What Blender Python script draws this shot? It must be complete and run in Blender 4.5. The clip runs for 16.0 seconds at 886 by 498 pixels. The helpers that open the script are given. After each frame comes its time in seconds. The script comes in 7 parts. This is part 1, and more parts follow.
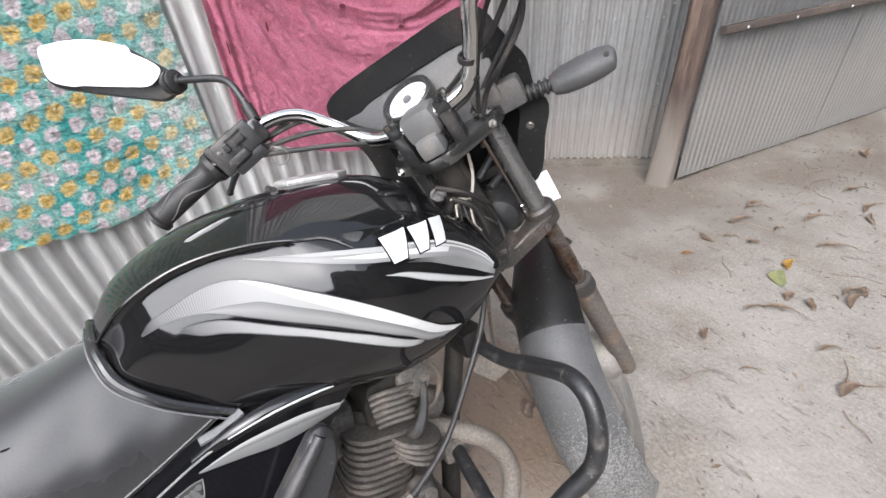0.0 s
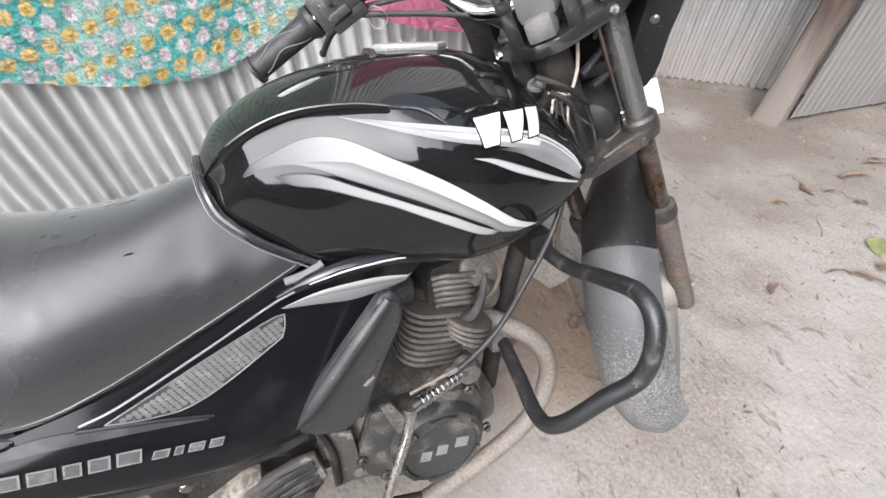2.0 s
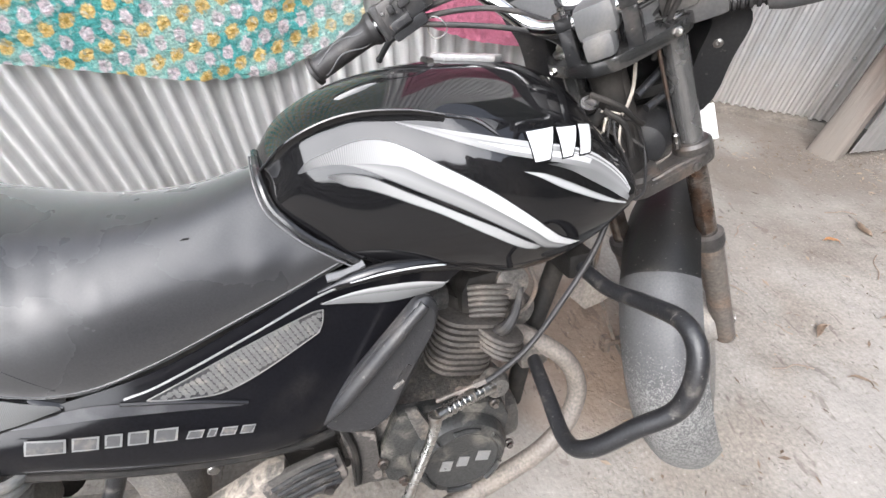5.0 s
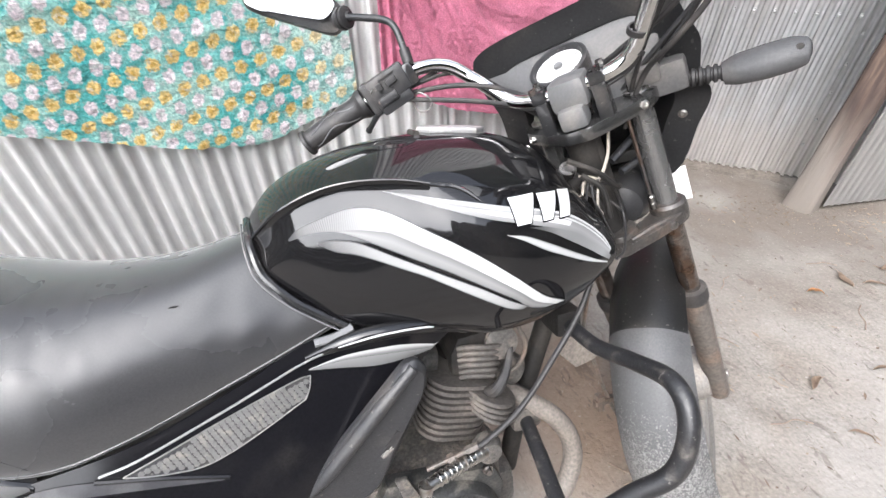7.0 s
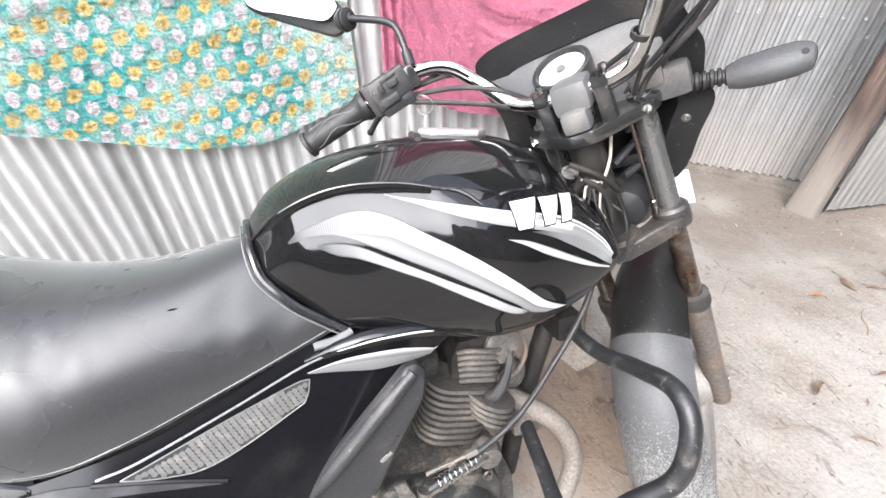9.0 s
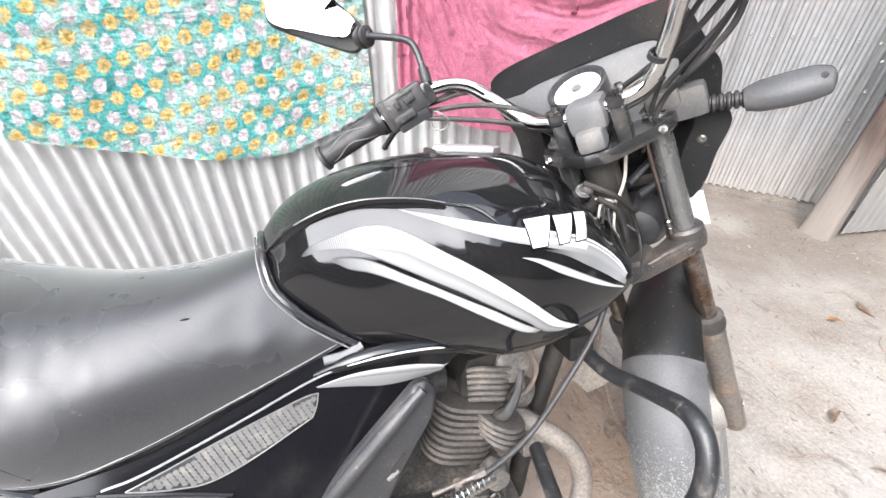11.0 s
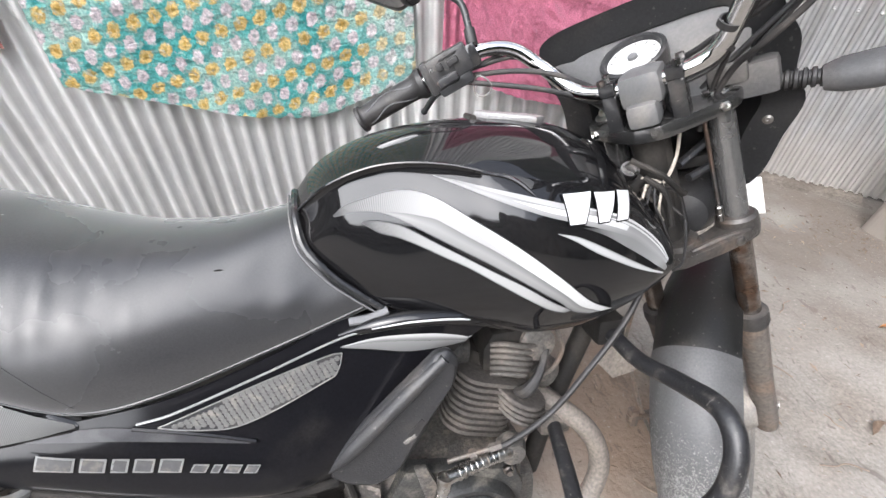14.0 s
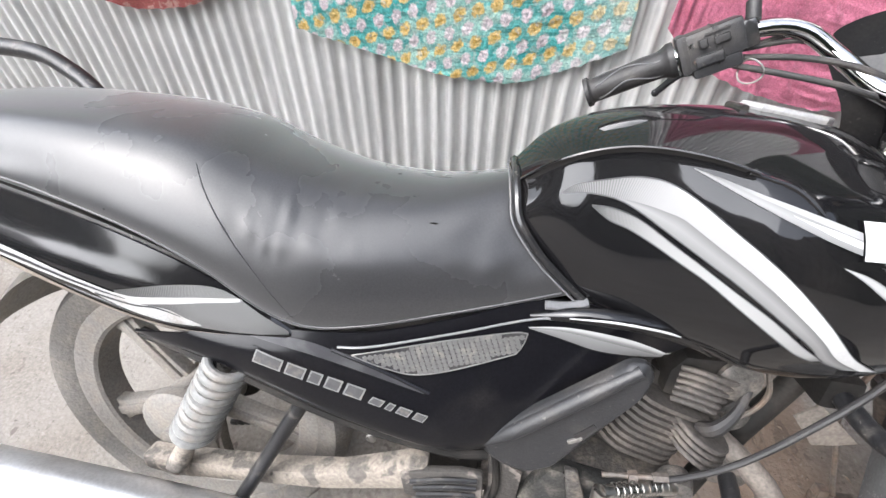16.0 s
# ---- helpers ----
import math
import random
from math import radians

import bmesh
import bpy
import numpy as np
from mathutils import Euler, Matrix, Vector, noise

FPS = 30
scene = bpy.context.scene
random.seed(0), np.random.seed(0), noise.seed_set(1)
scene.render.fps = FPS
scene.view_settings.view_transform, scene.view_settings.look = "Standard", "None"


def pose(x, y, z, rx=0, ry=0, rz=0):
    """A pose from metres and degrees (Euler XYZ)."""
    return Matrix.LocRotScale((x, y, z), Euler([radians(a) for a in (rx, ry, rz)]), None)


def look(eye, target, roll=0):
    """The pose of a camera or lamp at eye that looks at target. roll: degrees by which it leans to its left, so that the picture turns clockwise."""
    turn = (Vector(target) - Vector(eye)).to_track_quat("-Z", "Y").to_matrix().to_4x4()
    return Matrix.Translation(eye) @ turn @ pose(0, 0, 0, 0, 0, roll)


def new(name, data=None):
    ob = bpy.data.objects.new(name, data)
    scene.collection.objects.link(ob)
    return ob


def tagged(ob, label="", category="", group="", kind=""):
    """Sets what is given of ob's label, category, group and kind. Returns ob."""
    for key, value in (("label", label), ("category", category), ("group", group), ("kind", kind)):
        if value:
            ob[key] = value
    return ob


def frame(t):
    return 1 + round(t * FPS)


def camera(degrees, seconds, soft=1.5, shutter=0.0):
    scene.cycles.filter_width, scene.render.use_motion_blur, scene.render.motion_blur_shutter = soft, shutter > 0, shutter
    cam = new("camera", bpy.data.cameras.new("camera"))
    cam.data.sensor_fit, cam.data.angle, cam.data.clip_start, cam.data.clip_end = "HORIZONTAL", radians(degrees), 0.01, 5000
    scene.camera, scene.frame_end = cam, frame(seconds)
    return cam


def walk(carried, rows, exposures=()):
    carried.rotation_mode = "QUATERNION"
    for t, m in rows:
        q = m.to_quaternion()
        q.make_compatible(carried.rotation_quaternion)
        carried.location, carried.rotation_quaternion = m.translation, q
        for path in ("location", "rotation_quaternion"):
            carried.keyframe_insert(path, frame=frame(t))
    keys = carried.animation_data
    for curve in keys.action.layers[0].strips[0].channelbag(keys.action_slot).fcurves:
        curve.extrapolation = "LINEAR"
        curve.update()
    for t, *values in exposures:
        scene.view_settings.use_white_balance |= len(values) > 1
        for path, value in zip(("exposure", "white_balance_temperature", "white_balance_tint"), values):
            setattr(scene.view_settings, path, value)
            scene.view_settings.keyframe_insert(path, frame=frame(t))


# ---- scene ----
cam = camera(91.6, 16.0)
PATH = [
    (0, (0.644, -0.355, 1.135), (1.526, 1.025, -0.014), -4.6),
    (0.5, (0.648, -0.356, 1.134), (1.563, 0.944, -0.079), -2.3),
    (1, (0.634, -0.354, 1.123), (1.448, 0.862, -0.24), 1.0),
    (1.5, (0.623, -0.349, 1.119), (1.297, 0.896, -0.293), -0.5),
    (2, (0.601, -0.349, 1.113), (1.131, 0.914, -0.345), -1.2),
    (2.5, (0.594, -0.346, 1.112), (1.096, 0.944, -0.331), -0.8),
    (3, (0.589, -0.345, 1.111), (1.076, 0.958, -0.326), -1.3),
    (5.3, (0.581, -0.344, 1.114), (0.998, 0.999, -0.308), -0.3),
    (5.5, (0.58, -0.346, 1.114), (1.003, 1.029, -0.275), -0.8),
    (6, (0.585, -0.347, 1.124), (1.072, 1.124, -0.14), -0.7),
    (6.5, (0.592, -0.347, 1.129), (1.108, 1.145, -0.099), -0.6),
    (7, (0.589, -0.349, 1.13), (1.098, 1.138, -0.107), -0.3),
    (7.5, (0.589, -0.348, 1.132), (1.114, 1.142, -0.094), 0.1),
    (8, (0.59, -0.345, 1.134), (1.109, 1.15, -0.09), 0.2),
    (8.5, (0.592, -0.344, 1.131), (1.1, 1.145, -0.105), -0.1),
    (11, (0.585, -0.338, 1.132), (1.069, 1.2, -0.052), 0.6),
    (11.5, (0.615, -0.334, 1.164), (1.261, 1.283, 0.179), 1.0),
    (12, (0.643, -0.35, 1.193), (1.472, 1.29, 0.405), 0.7),
    (12.5, (0.658, -0.371, 1.206), (1.615, 1.235, 0.493), 1.3),
    (13, (0.659, -0.363, 1.202), (1.554, 1.273, 0.48), 1.6),
    (13.5, (0.635, -0.347, 1.156), (1.215, 1.202, 0.031), 3.3),
    (14, (0.588, -0.33, 1.12), (0.911, 1.168, -0.165), 1.5),
    (14.5, (0.565, -0.327, 1.105), (0.808, 1.145, -0.227), 1.4),
    (15, (0.542, -0.325, 1.095), (0.71, 1.129, -0.267), 0.7),
    (15.5, (0.508, -0.311, 1.096), (0.476, 1.144, -0.275), 0.1),
    (16, (0.467, -0.301, 1.098), (0.259, 1.138, -0.274), 0.7),
]
EXPOSURES = [(0, 1.47), (1, 1.56), (2, 1.66), (5.5, 1.76), (6.5, 1.78), (7.5, 2.0), (8, 2.08), (11, 2.25), (11.6, 1.98), (12.5, 1.46), (13.5, 1.60), (15, 1.82), (16, 1.76)]
walk(cam, [(t, look(eye, target, roll)) for t, eye, target, roll in PATH], [(t, e, 6200, 11) for t, e in EXPOSURES])

# ---- light ----
world = bpy.data.worlds.new("sky")
scene.world = world
world.use_nodes = True
wn, wl = world.node_tree.nodes, world.node_tree.links
sky = wn.new("ShaderNodeTexSky")
sky.sky_type, sky.sun_disc = "NISHITA", False
SUN_ELEVATION, SUN_ROTATION = radians(46), radians(226)
sky.sun_elevation, sky.sun_rotation = SUN_ELEVATION, SUN_ROTATION
sky.air_density, sky.dust_density, sky.ozone_density = 1.0, 3.5, 0.6
veil = wn.new("ShaderNodeHueSaturation")
veil.inputs["Saturation"].default_value, veil.inputs["Value"].default_value = 0.4, 1.3
wl.new(sky.outputs[0], veil.inputs["Color"])
wl.new(veil.outputs[0], wn["Background"].inputs["Color"])
wn["Background"].inputs["Strength"].default_value = 0.15

sun = new("sun", bpy.data.lights.new("sun", "SUN"))
sun.data.energy, sun.data.angle, sun.data.color = 1.45, radians(78), (1.0, 0.99, 0.97)
sun.rotation_euler = (radians(90) - SUN_ELEVATION, 0, radians(180) - SUN_ROTATION)


# ---- materials ----
def material(name, color, rough=0.5, metal=0.0, spot=None, spot_size=8.0, spot_mix=0.5, edge=(0.45, 0.65),
             grain=0.12, grain_size=90.0, bump=0.15, bump_size=160.0, coat=0.0, rough_vary=0.15, spec=0.5, sheen=0.0, specks=0.0, coat_rough=0.07):
    """Base colour with grain, larger stains of a second colour, uneven gloss and fine relief."""
    m = bpy.data.materials.new(name)
    m.use_nodes = True
    n, l = m.node_tree.nodes, m.node_tree.links
    b = n["Principled BSDF"]
    co = n.new("ShaderNodeTexCoord")

    def noise_tex(size, detail=5.0, dist=0.0):
        t = n.new("ShaderNodeTexNoise")
        t.inputs["Scale"].default_value, t.inputs["Detail"].default_value = size, detail
        t.inputs["Distortion"].default_value = dist
        l.new(co.outputs["Object"], t.inputs["Vector"])
        return t

    def mix(a, bb, fac, kind="MIX"):
        x = n.new("ShaderNodeMix")
        x.data_type, x.blend_type = "RGBA", kind
        for sock, v in ((x.inputs[6], a), (x.inputs[7], bb), (x.inputs[0], fac)):
            if hasattr(v, "is_output"):
                l.new(v, sock)
            elif isinstance(v, (int, float)):
                sock.default_value = v
            else:
                sock.default_value = (*v, 1)
        return x.outputs[2]

    fine = noise_tex(grain_size, 6.0)
    ramp = n.new("ShaderNodeMapRange")
    ramp.inputs["From Min"].default_value, ramp.inputs["From Max"].default_value = 0.3, 0.7
    ramp.inputs["To Min"].default_value, ramp.inputs["To Max"].default_value = 1 - grain, 1 + grain
    l.new(fine.outputs["Fac"], ramp.inputs["Value"])
    col = mix(color, color, 0.0)
    big = noise_tex(spot_size, 7.0, 0.4)
    if spot:
        st = n.new("ShaderNodeMapRange")
        st.interpolation_type = "SMOOTHSTEP"
        st.inputs["From Min"].default_value, st.inputs["From Max"].default_value = edge
        st.inputs["To Max"].default_value = spot_mix
        l.new(big.outputs["Fac"], st.inputs["Value"])
        col = mix(color, spot, st.outputs[0])
    shade = n.new("ShaderNodeCombineColor")
    for k in range(3):
        l.new(ramp.outputs[0], shade.inputs[k])
    col = mix(col, shade.outputs[0], 1.0, "MULTIPLY")
    if specks:
        dots = noise_tex(150.0, 2.0)
        sp = n.new("ShaderNodeMapRange")
        sp.inputs["From Min"].default_value, sp.inputs["From Max"].default_value = 0.69, 0.73
        sp.inputs["To Max"].default_value = specks
        l.new(dots.outputs["Fac"], sp.inputs["Value"])
        col = mix(col, (0.34, 0.31, 0.28), sp.outputs[0])
        scratch = n.new("ShaderNodeVectorMath")
        scratch.operation, scratch.inputs[1].default_value = "MULTIPLY", (14.0, 14.0, 170.0)
        l.new(co.outputs["Object"], scratch.inputs[0])
        lines = n.new("ShaderNodeTexNoise")
        lines.inputs["Scale"].default_value, lines.inputs["Detail"].default_value = 1.0, 3.0
        lines.inputs["Distortion"].default_value = 1.5
        l.new(scratch.outputs[0], lines.inputs["Vector"])
        sl = n.new("ShaderNodeMapRange")
        sl.inputs["From Min"].default_value, sl.inputs["From Max"].default_value = 0.73, 0.76
        sl.inputs["To Max"].default_value = specks * 0.6
        l.new(lines.outputs["Fac"], sl.inputs["Value"])
        col = mix(col, (0.22, 0.215, 0.21), sl.outputs[0])
    l.new(col, b.inputs["Base Color"])
    rr = n.new("ShaderNodeMapRange")
    rr.inputs["From Min"].default_value, rr.inputs["From Max"].default_value = 0.3, 0.7
    rr.inputs["To Min"].default_value, rr.inputs["To Max"].default_value = rough * (1 - rough_vary), min(1, rough * (1 + rough_vary))
    l.new(big.outputs["Fac"], rr.inputs["Value"])
    l.new(rr.outputs[0], b.inputs["Roughness"])
    b.inputs["Metallic"].default_value = metal
    b.inputs["Specular IOR Level"].default_value = spec
    b.inputs["Coat Weight"].default_value = coat
    b.inputs["Coat Roughness"].default_value = coat_rough
    b.inputs["Coat IOR"].default_value = 1.5
    b.inputs["Sheen Weight"].default_value = sheen
    if bump:
        bp = n.new("ShaderNodeBump")
        bp.inputs["Strength"].default_value, bp.inputs["Distance"].default_value = bump, 0.004
        l.new(noise_tex(bump_size, 4.0).outputs["Fac"], bp.inputs["Height"])
        l.new(bp.outputs[0], b.inputs["Normal"])
    return m


DUST = (0.36, 0.31, 0.26)
paint_black = material("black_paint", (0.0046, 0.0045, 0.0050), 0.5, 0, DUST, 11, 0.012, (0.45, 0.8), 0.2, 240, 0.0, coat=1.0, spec=0.04, rough_vary=0.3, coat_rough=0.055)
tail_paint = material("scuffed_black_paint", (0.0045, 0.0045, 0.0052), 0.5, 0, DUST, 11, 0.02, (0.45, 0.8), 0.2, 240, 0.0, coat=1.0, spec=0.04, rough_vary=0.3, coat_rough=0.09)
cover_paint = material("black_moulded_plastic", (0.0046, 0.0045, 0.0056), 0.42, 0, (0.2, 0.175, 0.15), 13, 0.04, (0.5, 0.8), 0.25, 260, 0.02, 500, coat=0.46, spec=0.05, coat_rough=0.14, rough_vary=0.3)
plastic_black = material("black_plastic", (0.022, 0.022, 0.023), 0.34, 0, DUST, 9, 0.16, (0.48, 0.8), 0.2, 220, 0.16, 420, spec=0.35, specks=0.2)
plastic_grey = material("grey_plastic", (0.1, 0.1, 0.102), 0.46, 0, DUST, 12, 0.25, (0.5, 0.8), 0.12, 260, 0.12, 600)
cowl_plastic = material("dusty_cowl_plastic", (0.052, 0.052, 0.053), 0.5, 0, DUST, 7, 0.25, (0.45, 0.75), 0.15, 240, 0.14, 500, spec=0.35)
cowl_dark = material("dark_cowl_plastic", (0.026, 0.026, 0.027), 0.5, 0, DUST, 8, 0.14, (0.48, 0.78), 0.15, 240, 0.12, 500, spec=0.35, specks=0.15)
yoke_grey = material("grey_yoke_cover", (0.085, 0.085, 0.085), 0.45, 0, DUST, 12, 0.25, (0.5, 0.8), 0.1, 260, 0.05, 500)
dash_plastic = material("dusty_dash_plastic", (0.068, 0.068, 0.069), 0.5, 0, DUST, 9, 0.22, (0.45, 0.75), 0.12, 240, 0.1, 500, spec=0.35)
lever_grey = material("worn_lever_alloy", (0.075, 0.075, 0.077), 0.36, 0.3, DUST, 30, 0.2, (0.5, 0.75), 0.15, 200, 0.05)
fender_black = material("dusty_black_fender", (0.020, 0.0195, 0.019), 0.36, 0, DUST, 12, 0.14, (0.5, 0.8), 0.2, 240, 0.05, 400, spec=0.45, specks=0.35)
gloss_black = material("glossy_black_metal", (0.014, 0.014, 0.0145), 0.5, 0, DUST, 26, 0.10, (0.52, 0.8), 0.2, 200, 0.0, coat=1.0, spec=0.1, coat_rough=0.10, specks=0.2)
crown_metal = material("worn_crown_metal", (0.10, 0.099, 0.098), 0.2, 0.85, (0.16, 0.15, 0.14), 26, 0.5, (0.5, 0.72), 0.15, 200, 0.02, coat=0.5, rough_vary=0.3)
yoke_grime = material("grimy_yoke", (0.050, 0.046, 0.043), 0.36, 0.4, (0.12, 0.09, 0.07), 24, 0.6, (0.45, 0.68), 0.3, 160, 0.15, 260)
rubber = material("rubber", (0.02, 0.019, 0.019), 0.5, 0, DUST, 16, 0.12, (0.5, 0.8), 0.2, 300, 0.15, 500, spec=0.35)
vinyl = material("seat_vinyl", (0.021, 0.021, 0.022), 0.28, 0, (0.05, 0.048, 0.047), 5, 0.2, (0.3, 0.8), 0.2, 420, 0.05, 800, spec=0.5, rough_vary=0.12, sheen=0.2)
chrome = material("chrome", (0.55, 0.54, 0.53), 0.075, 1.0, (0.2, 0.16, 0.13), 22, 0.5, (0.55, 0.75), 0.08, 150, 0.03, rough_vary=0.5)
dark_chrome = material("dull_fork_chrome", (0.20, 0.197, 0.193), 0.26, 0.75, (0.13, 0.11, 0.095), 22, 0.5, (0.5, 0.75), 0.1, 150, 0.04, rough_vary=0.3)
steel_worn = material("worn_steel", (0.26, 0.25, 0.24), 0.32, 1.0, (0.18, 0.1, 0.06), 16, 0.65, (0.45, 0.7), 0.15, 180, 0.1, rough_vary=0.4)
fork_alloy = material("dirty_fork_alloy", (0.1, 0.088, 0.078), 0.5, 0.3, (0.17, 0.115, 0.082), 16, 0.6, (0.42, 0.68), 0.3, 140, 0.2)
engine_alloy = material("dusty_engine_alloy", (0.082, 0.077, 0.071), 0.5, 0.35, (0.20, 0.168, 0.142), 30, 0.7, (0.46, 0.68), 0.4, 170, 0.4, 260)
fin_dust = material("dusty_fin_alloy", (0.056, 0.050, 0.045), 0.65, 0.1, (0.115, 0.098, 0.084), 20, 0.65, (0.44, 0.68), 0.35, 170, 0.4, 220)
bracket_grime = material("grimy_bracket", (0.046, 0.042, 0.038), 0.6, 0, (0.19, 0.165, 0.145), 26, 0.7, (0.55, 0.62), 0.3, 170, 0.4, 160)
engine_black = material("dusty_black_casing", (0.028, 0.028, 0.027), 0.4, 0.1, (0.17, 0.155, 0.13), 24, 0.5, (0.5, 0.72), 0.4, 220, 0.25, 300, spec=0.45)
tube_black = material("black_steel_tube", (0.014, 0.014, 0.015), 0.36, 0.0, (0.14, 0.125, 0.11), 34, 0.45, (0.56, 0.74), 0.3, 250, 0.12, 400, spec=0.4, specks=0.25)
frame_grime = material("grimy_frame", (0.012, 0.0112, 0.0105), 0.6, 0.0, DUST, 14, 0.06, (0.42, 0.7), 0.2, 180, 0.2, spec=0.2)
dusty_fender = material("dusty_fender", (0.145, 0.145, 0.145), 0.42, 0, (0.085, 0.085, 0.085), 10, 0.5, (0.42, 0.7), 0.12, 260, 0.12, 260)
wheel_grey = material("dusty_wheel_alloy", (0.170, 0.159, 0.146), 0.6, 0.1, (0.215, 0.190, 0.160), 26, 0.6, (0.4, 0.66), 0.2, 190, 0.4)
tyre_mat = material("dusty_tyre", (0.125, 0.117, 0.107), 0.85, 0, (0.185, 0.165, 0.14), 22, 0.6, (0.4, 0.66), 0.2, 190, 0.6)
exhaust_mat = material("rusty_exhaust", (0.125, 0.108, 0.093), 0.7, 0.1, (0.18, 0.155, 0.13), 16, 0.7, (0.4, 0.7), 0.3, 180, 0.2)
swing_mat = material("mud_caked_steel", (0.235, 0.205, 0.172), 0.8, 0.0, (0.085, 0.078, 0.07), 24, 0.8, (0.52, 0.60), 0.25, 170, 0.6, 130)
brown_plastic = material("tan_plastic", (0.32, 0.24, 0.16), 0.5, 0, DUST, 30, 0.4, (0.5, 0.75), 0.1, 200, 0.0)
wire_cream = material("grubby_wire", (0.3, 0.27, 0.23), 0.5, 0, DUST, 30, 0.4, (0.5, 0.75), 0.2, 200, 0.0)
cap_alloy = material("dull_cap_alloy", (0.33, 0.325, 0.32), 0.4, 0.4, DUST, 40, 0.3, (0.5, 0.75), 0.15, 200, 0.05)
spring_white = material("white_spring", (0.176, 0.176, 0.169), 0.5, 0, (0.2, 0.175, 0.15), 30, 0.7, (0.45, 0.7), 0.15, 160, 0.08)
bright_steel = material("bright_steel", (0.5, 0.49, 0.47), 0.28, 1.0, (0.2, 0.15, 0.11), 40, 0.6, (0.5, 0.7), 0.15, 180, 0.1, rough_vary=0.4)
decal_white = material("white_decal", (0.42, 0.42, 0.417), 0.35, 0, (0.4, 0.4, 0.39), 18, 0.35, (0.45, 0.75), 0.05, 300, 0.0, spec=0.25)
tail_white = material("scuffed_white_decal", (0.36, 0.36, 0.355), 0.4, 0, (0.26, 0.235, 0.2), 40, 0.5, (0.45, 0.75), 0.15, 300, 0.0, spec=0.2)
muffler_mat = material("brushed_muffler_steel", (0.5, 0.5, 0.5), 0.34, 0.8, (0.34, 0.32, 0.3), 12, 0.4, (0.45, 0.7), 0.1, 200, 0.04, rough_vary=0.2)
rusty_chrome = material("rust_pitted_chrome", (0.2, 0.18, 0.165), 0.2, 0.9, (0.1, 0.055, 0.032), 34, 0.85, (0.42, 0.62), 0.3, 190, 0.2, rough_vary=0.5)
clip_grey = material("pale_clip_plastic", (0.15, 0.14, 0.13), 0.25, 0.1, (0.36, 0.36, 0.355), 24, 0.5, (0.45, 0.7), 0.1, 420, 0.0, coat=0.6)
decal_grey = material("grey_decal", (0.03, 0.03, 0.033), 0.4, 0, (0.09, 0.09, 0.09), 24, 0.4, (0.45, 0.7), 0.1, 420, 0.0, coat=0.12, spec=0.25)


def printed(name, ramp, across, hatch=0.0):
    """A printed sticker whose tone runs along (u) or across (v) the band, with fine hatching where it is dark."""
    m = material(name, (0.4, 0.4, 0.4), 0.35, 0, None, 18, 0, (0, 1), 0.05, 300, 0.0, spec=0.25)
    n, l = m.node_tree.nodes, m.node_tree.links
    b = n["Principled BSDF"]
    uv = n.new("ShaderNodeUVMap")
    sep = n.new("ShaderNodeSeparateXYZ")
    l.new(uv.outputs[0], sep.inputs[0])
    cr = n.new("ShaderNodeValToRGB")
    el = cr.color_ramp.elements
    while len(el) < len(ramp):
        el.new(0.5)
    for e, (p, v) in zip(el, ramp):
        e.position, e.color = p, (v, v, v * 0.99, 1)
    l.new(sep.outputs["Y" if across else "X"], cr.inputs[0])
    out = cr.outputs[0]
    if hatch:
        w = n.new("ShaderNodeTexWave")
        w.inputs["Scale"].default_value, w.inputs["Distortion"].default_value = 42.0, 0.0
        l.new(uv.outputs[0], w.inputs["Vector"])
        fade = n.new("ShaderNodeMapRange")
        fade.inputs["From Min"].default_value, fade.inputs["From Max"].default_value = 0.0, hatch
        fade.inputs["To Min"].default_value, fade.inputs["To Max"].default_value = 0.8, 0.0
        l.new(sep.outputs["X"], fade.inputs["Value"])
        x = n.new("ShaderNodeMix")
        x.data_type, x.blend_type = "RGBA", "MULTIPLY"
        l.new(fade.outputs[0], x.inputs[0])
        l.new(out, x.inputs[6])
        l.new(w.outputs["Color"], x.inputs[7])
        out = x.outputs[2]
    l.new(out, b.inputs["Base Color"])
    return m


print_long = printed("hatched_stripe", ((0.0, 0.05), (0.10, 0.14), (0.30, 0.20), (0.65, 0.265), (0.95, 0.25), (1.0, 0.11)), False, 0.36)
print_band = printed("shaded_band", ((0.0, 0.11), (0.5, 0.19), (1.0, 0.15)), True)
print_fin = printed("fin_band", ((0.0, 0.05), (0.35, 0.15), (0.7, 0.20), (1.0, 0.16)), True)
print_nose = printed("nose_shading", ((0.0, 0.03), (0.3, 0.13), (0.8, 0.17), (1.0, 0.10)), False, 0.3)
print_short = printed("short_band", ((0.0, 0.06), (0.25, 0.29), (0.75, 0.30), (1.0, 0.14)), True)
print_cover = printed("cover_fin", ((0.0, 0.42), (0.35, 0.34), (0.7, 0.16), (1.0, 0.10)), True)
print_cover_low = printed("cover_fin_low", ((0.0, 0.16), (0.5, 0.13), (1.0, 0.10)), True)
print_tail = printed("tail_field", ((0.0, 0.08), (0.35, 0.17), (0.7, 0.14), (1.0, 0.06)), False, 1.3)
tan_dust = material("tan_dust_film", (0.25, 0.215, 0.18), 0.7, 0, (0.16, 0.14, 0.12), 20, 0.5, (0.4, 0.65), 0.2, 200, 0.1, spec=0.2)
edge_grey = material("dark_edging", (0.05, 0.05, 0.052), 0.35, 0, None, 18, 0, (0, 1), 0.1, 300, 0.0, spec=0.25, coat=0.3)
mark_white = material("white_sticker", (0.5, 0.5, 0.495), 0.35, 0, (0.5, 0.5, 0.49), 18, 0.35, (0.45, 0.75), 0.05, 300, 0.0, spec=0.25)
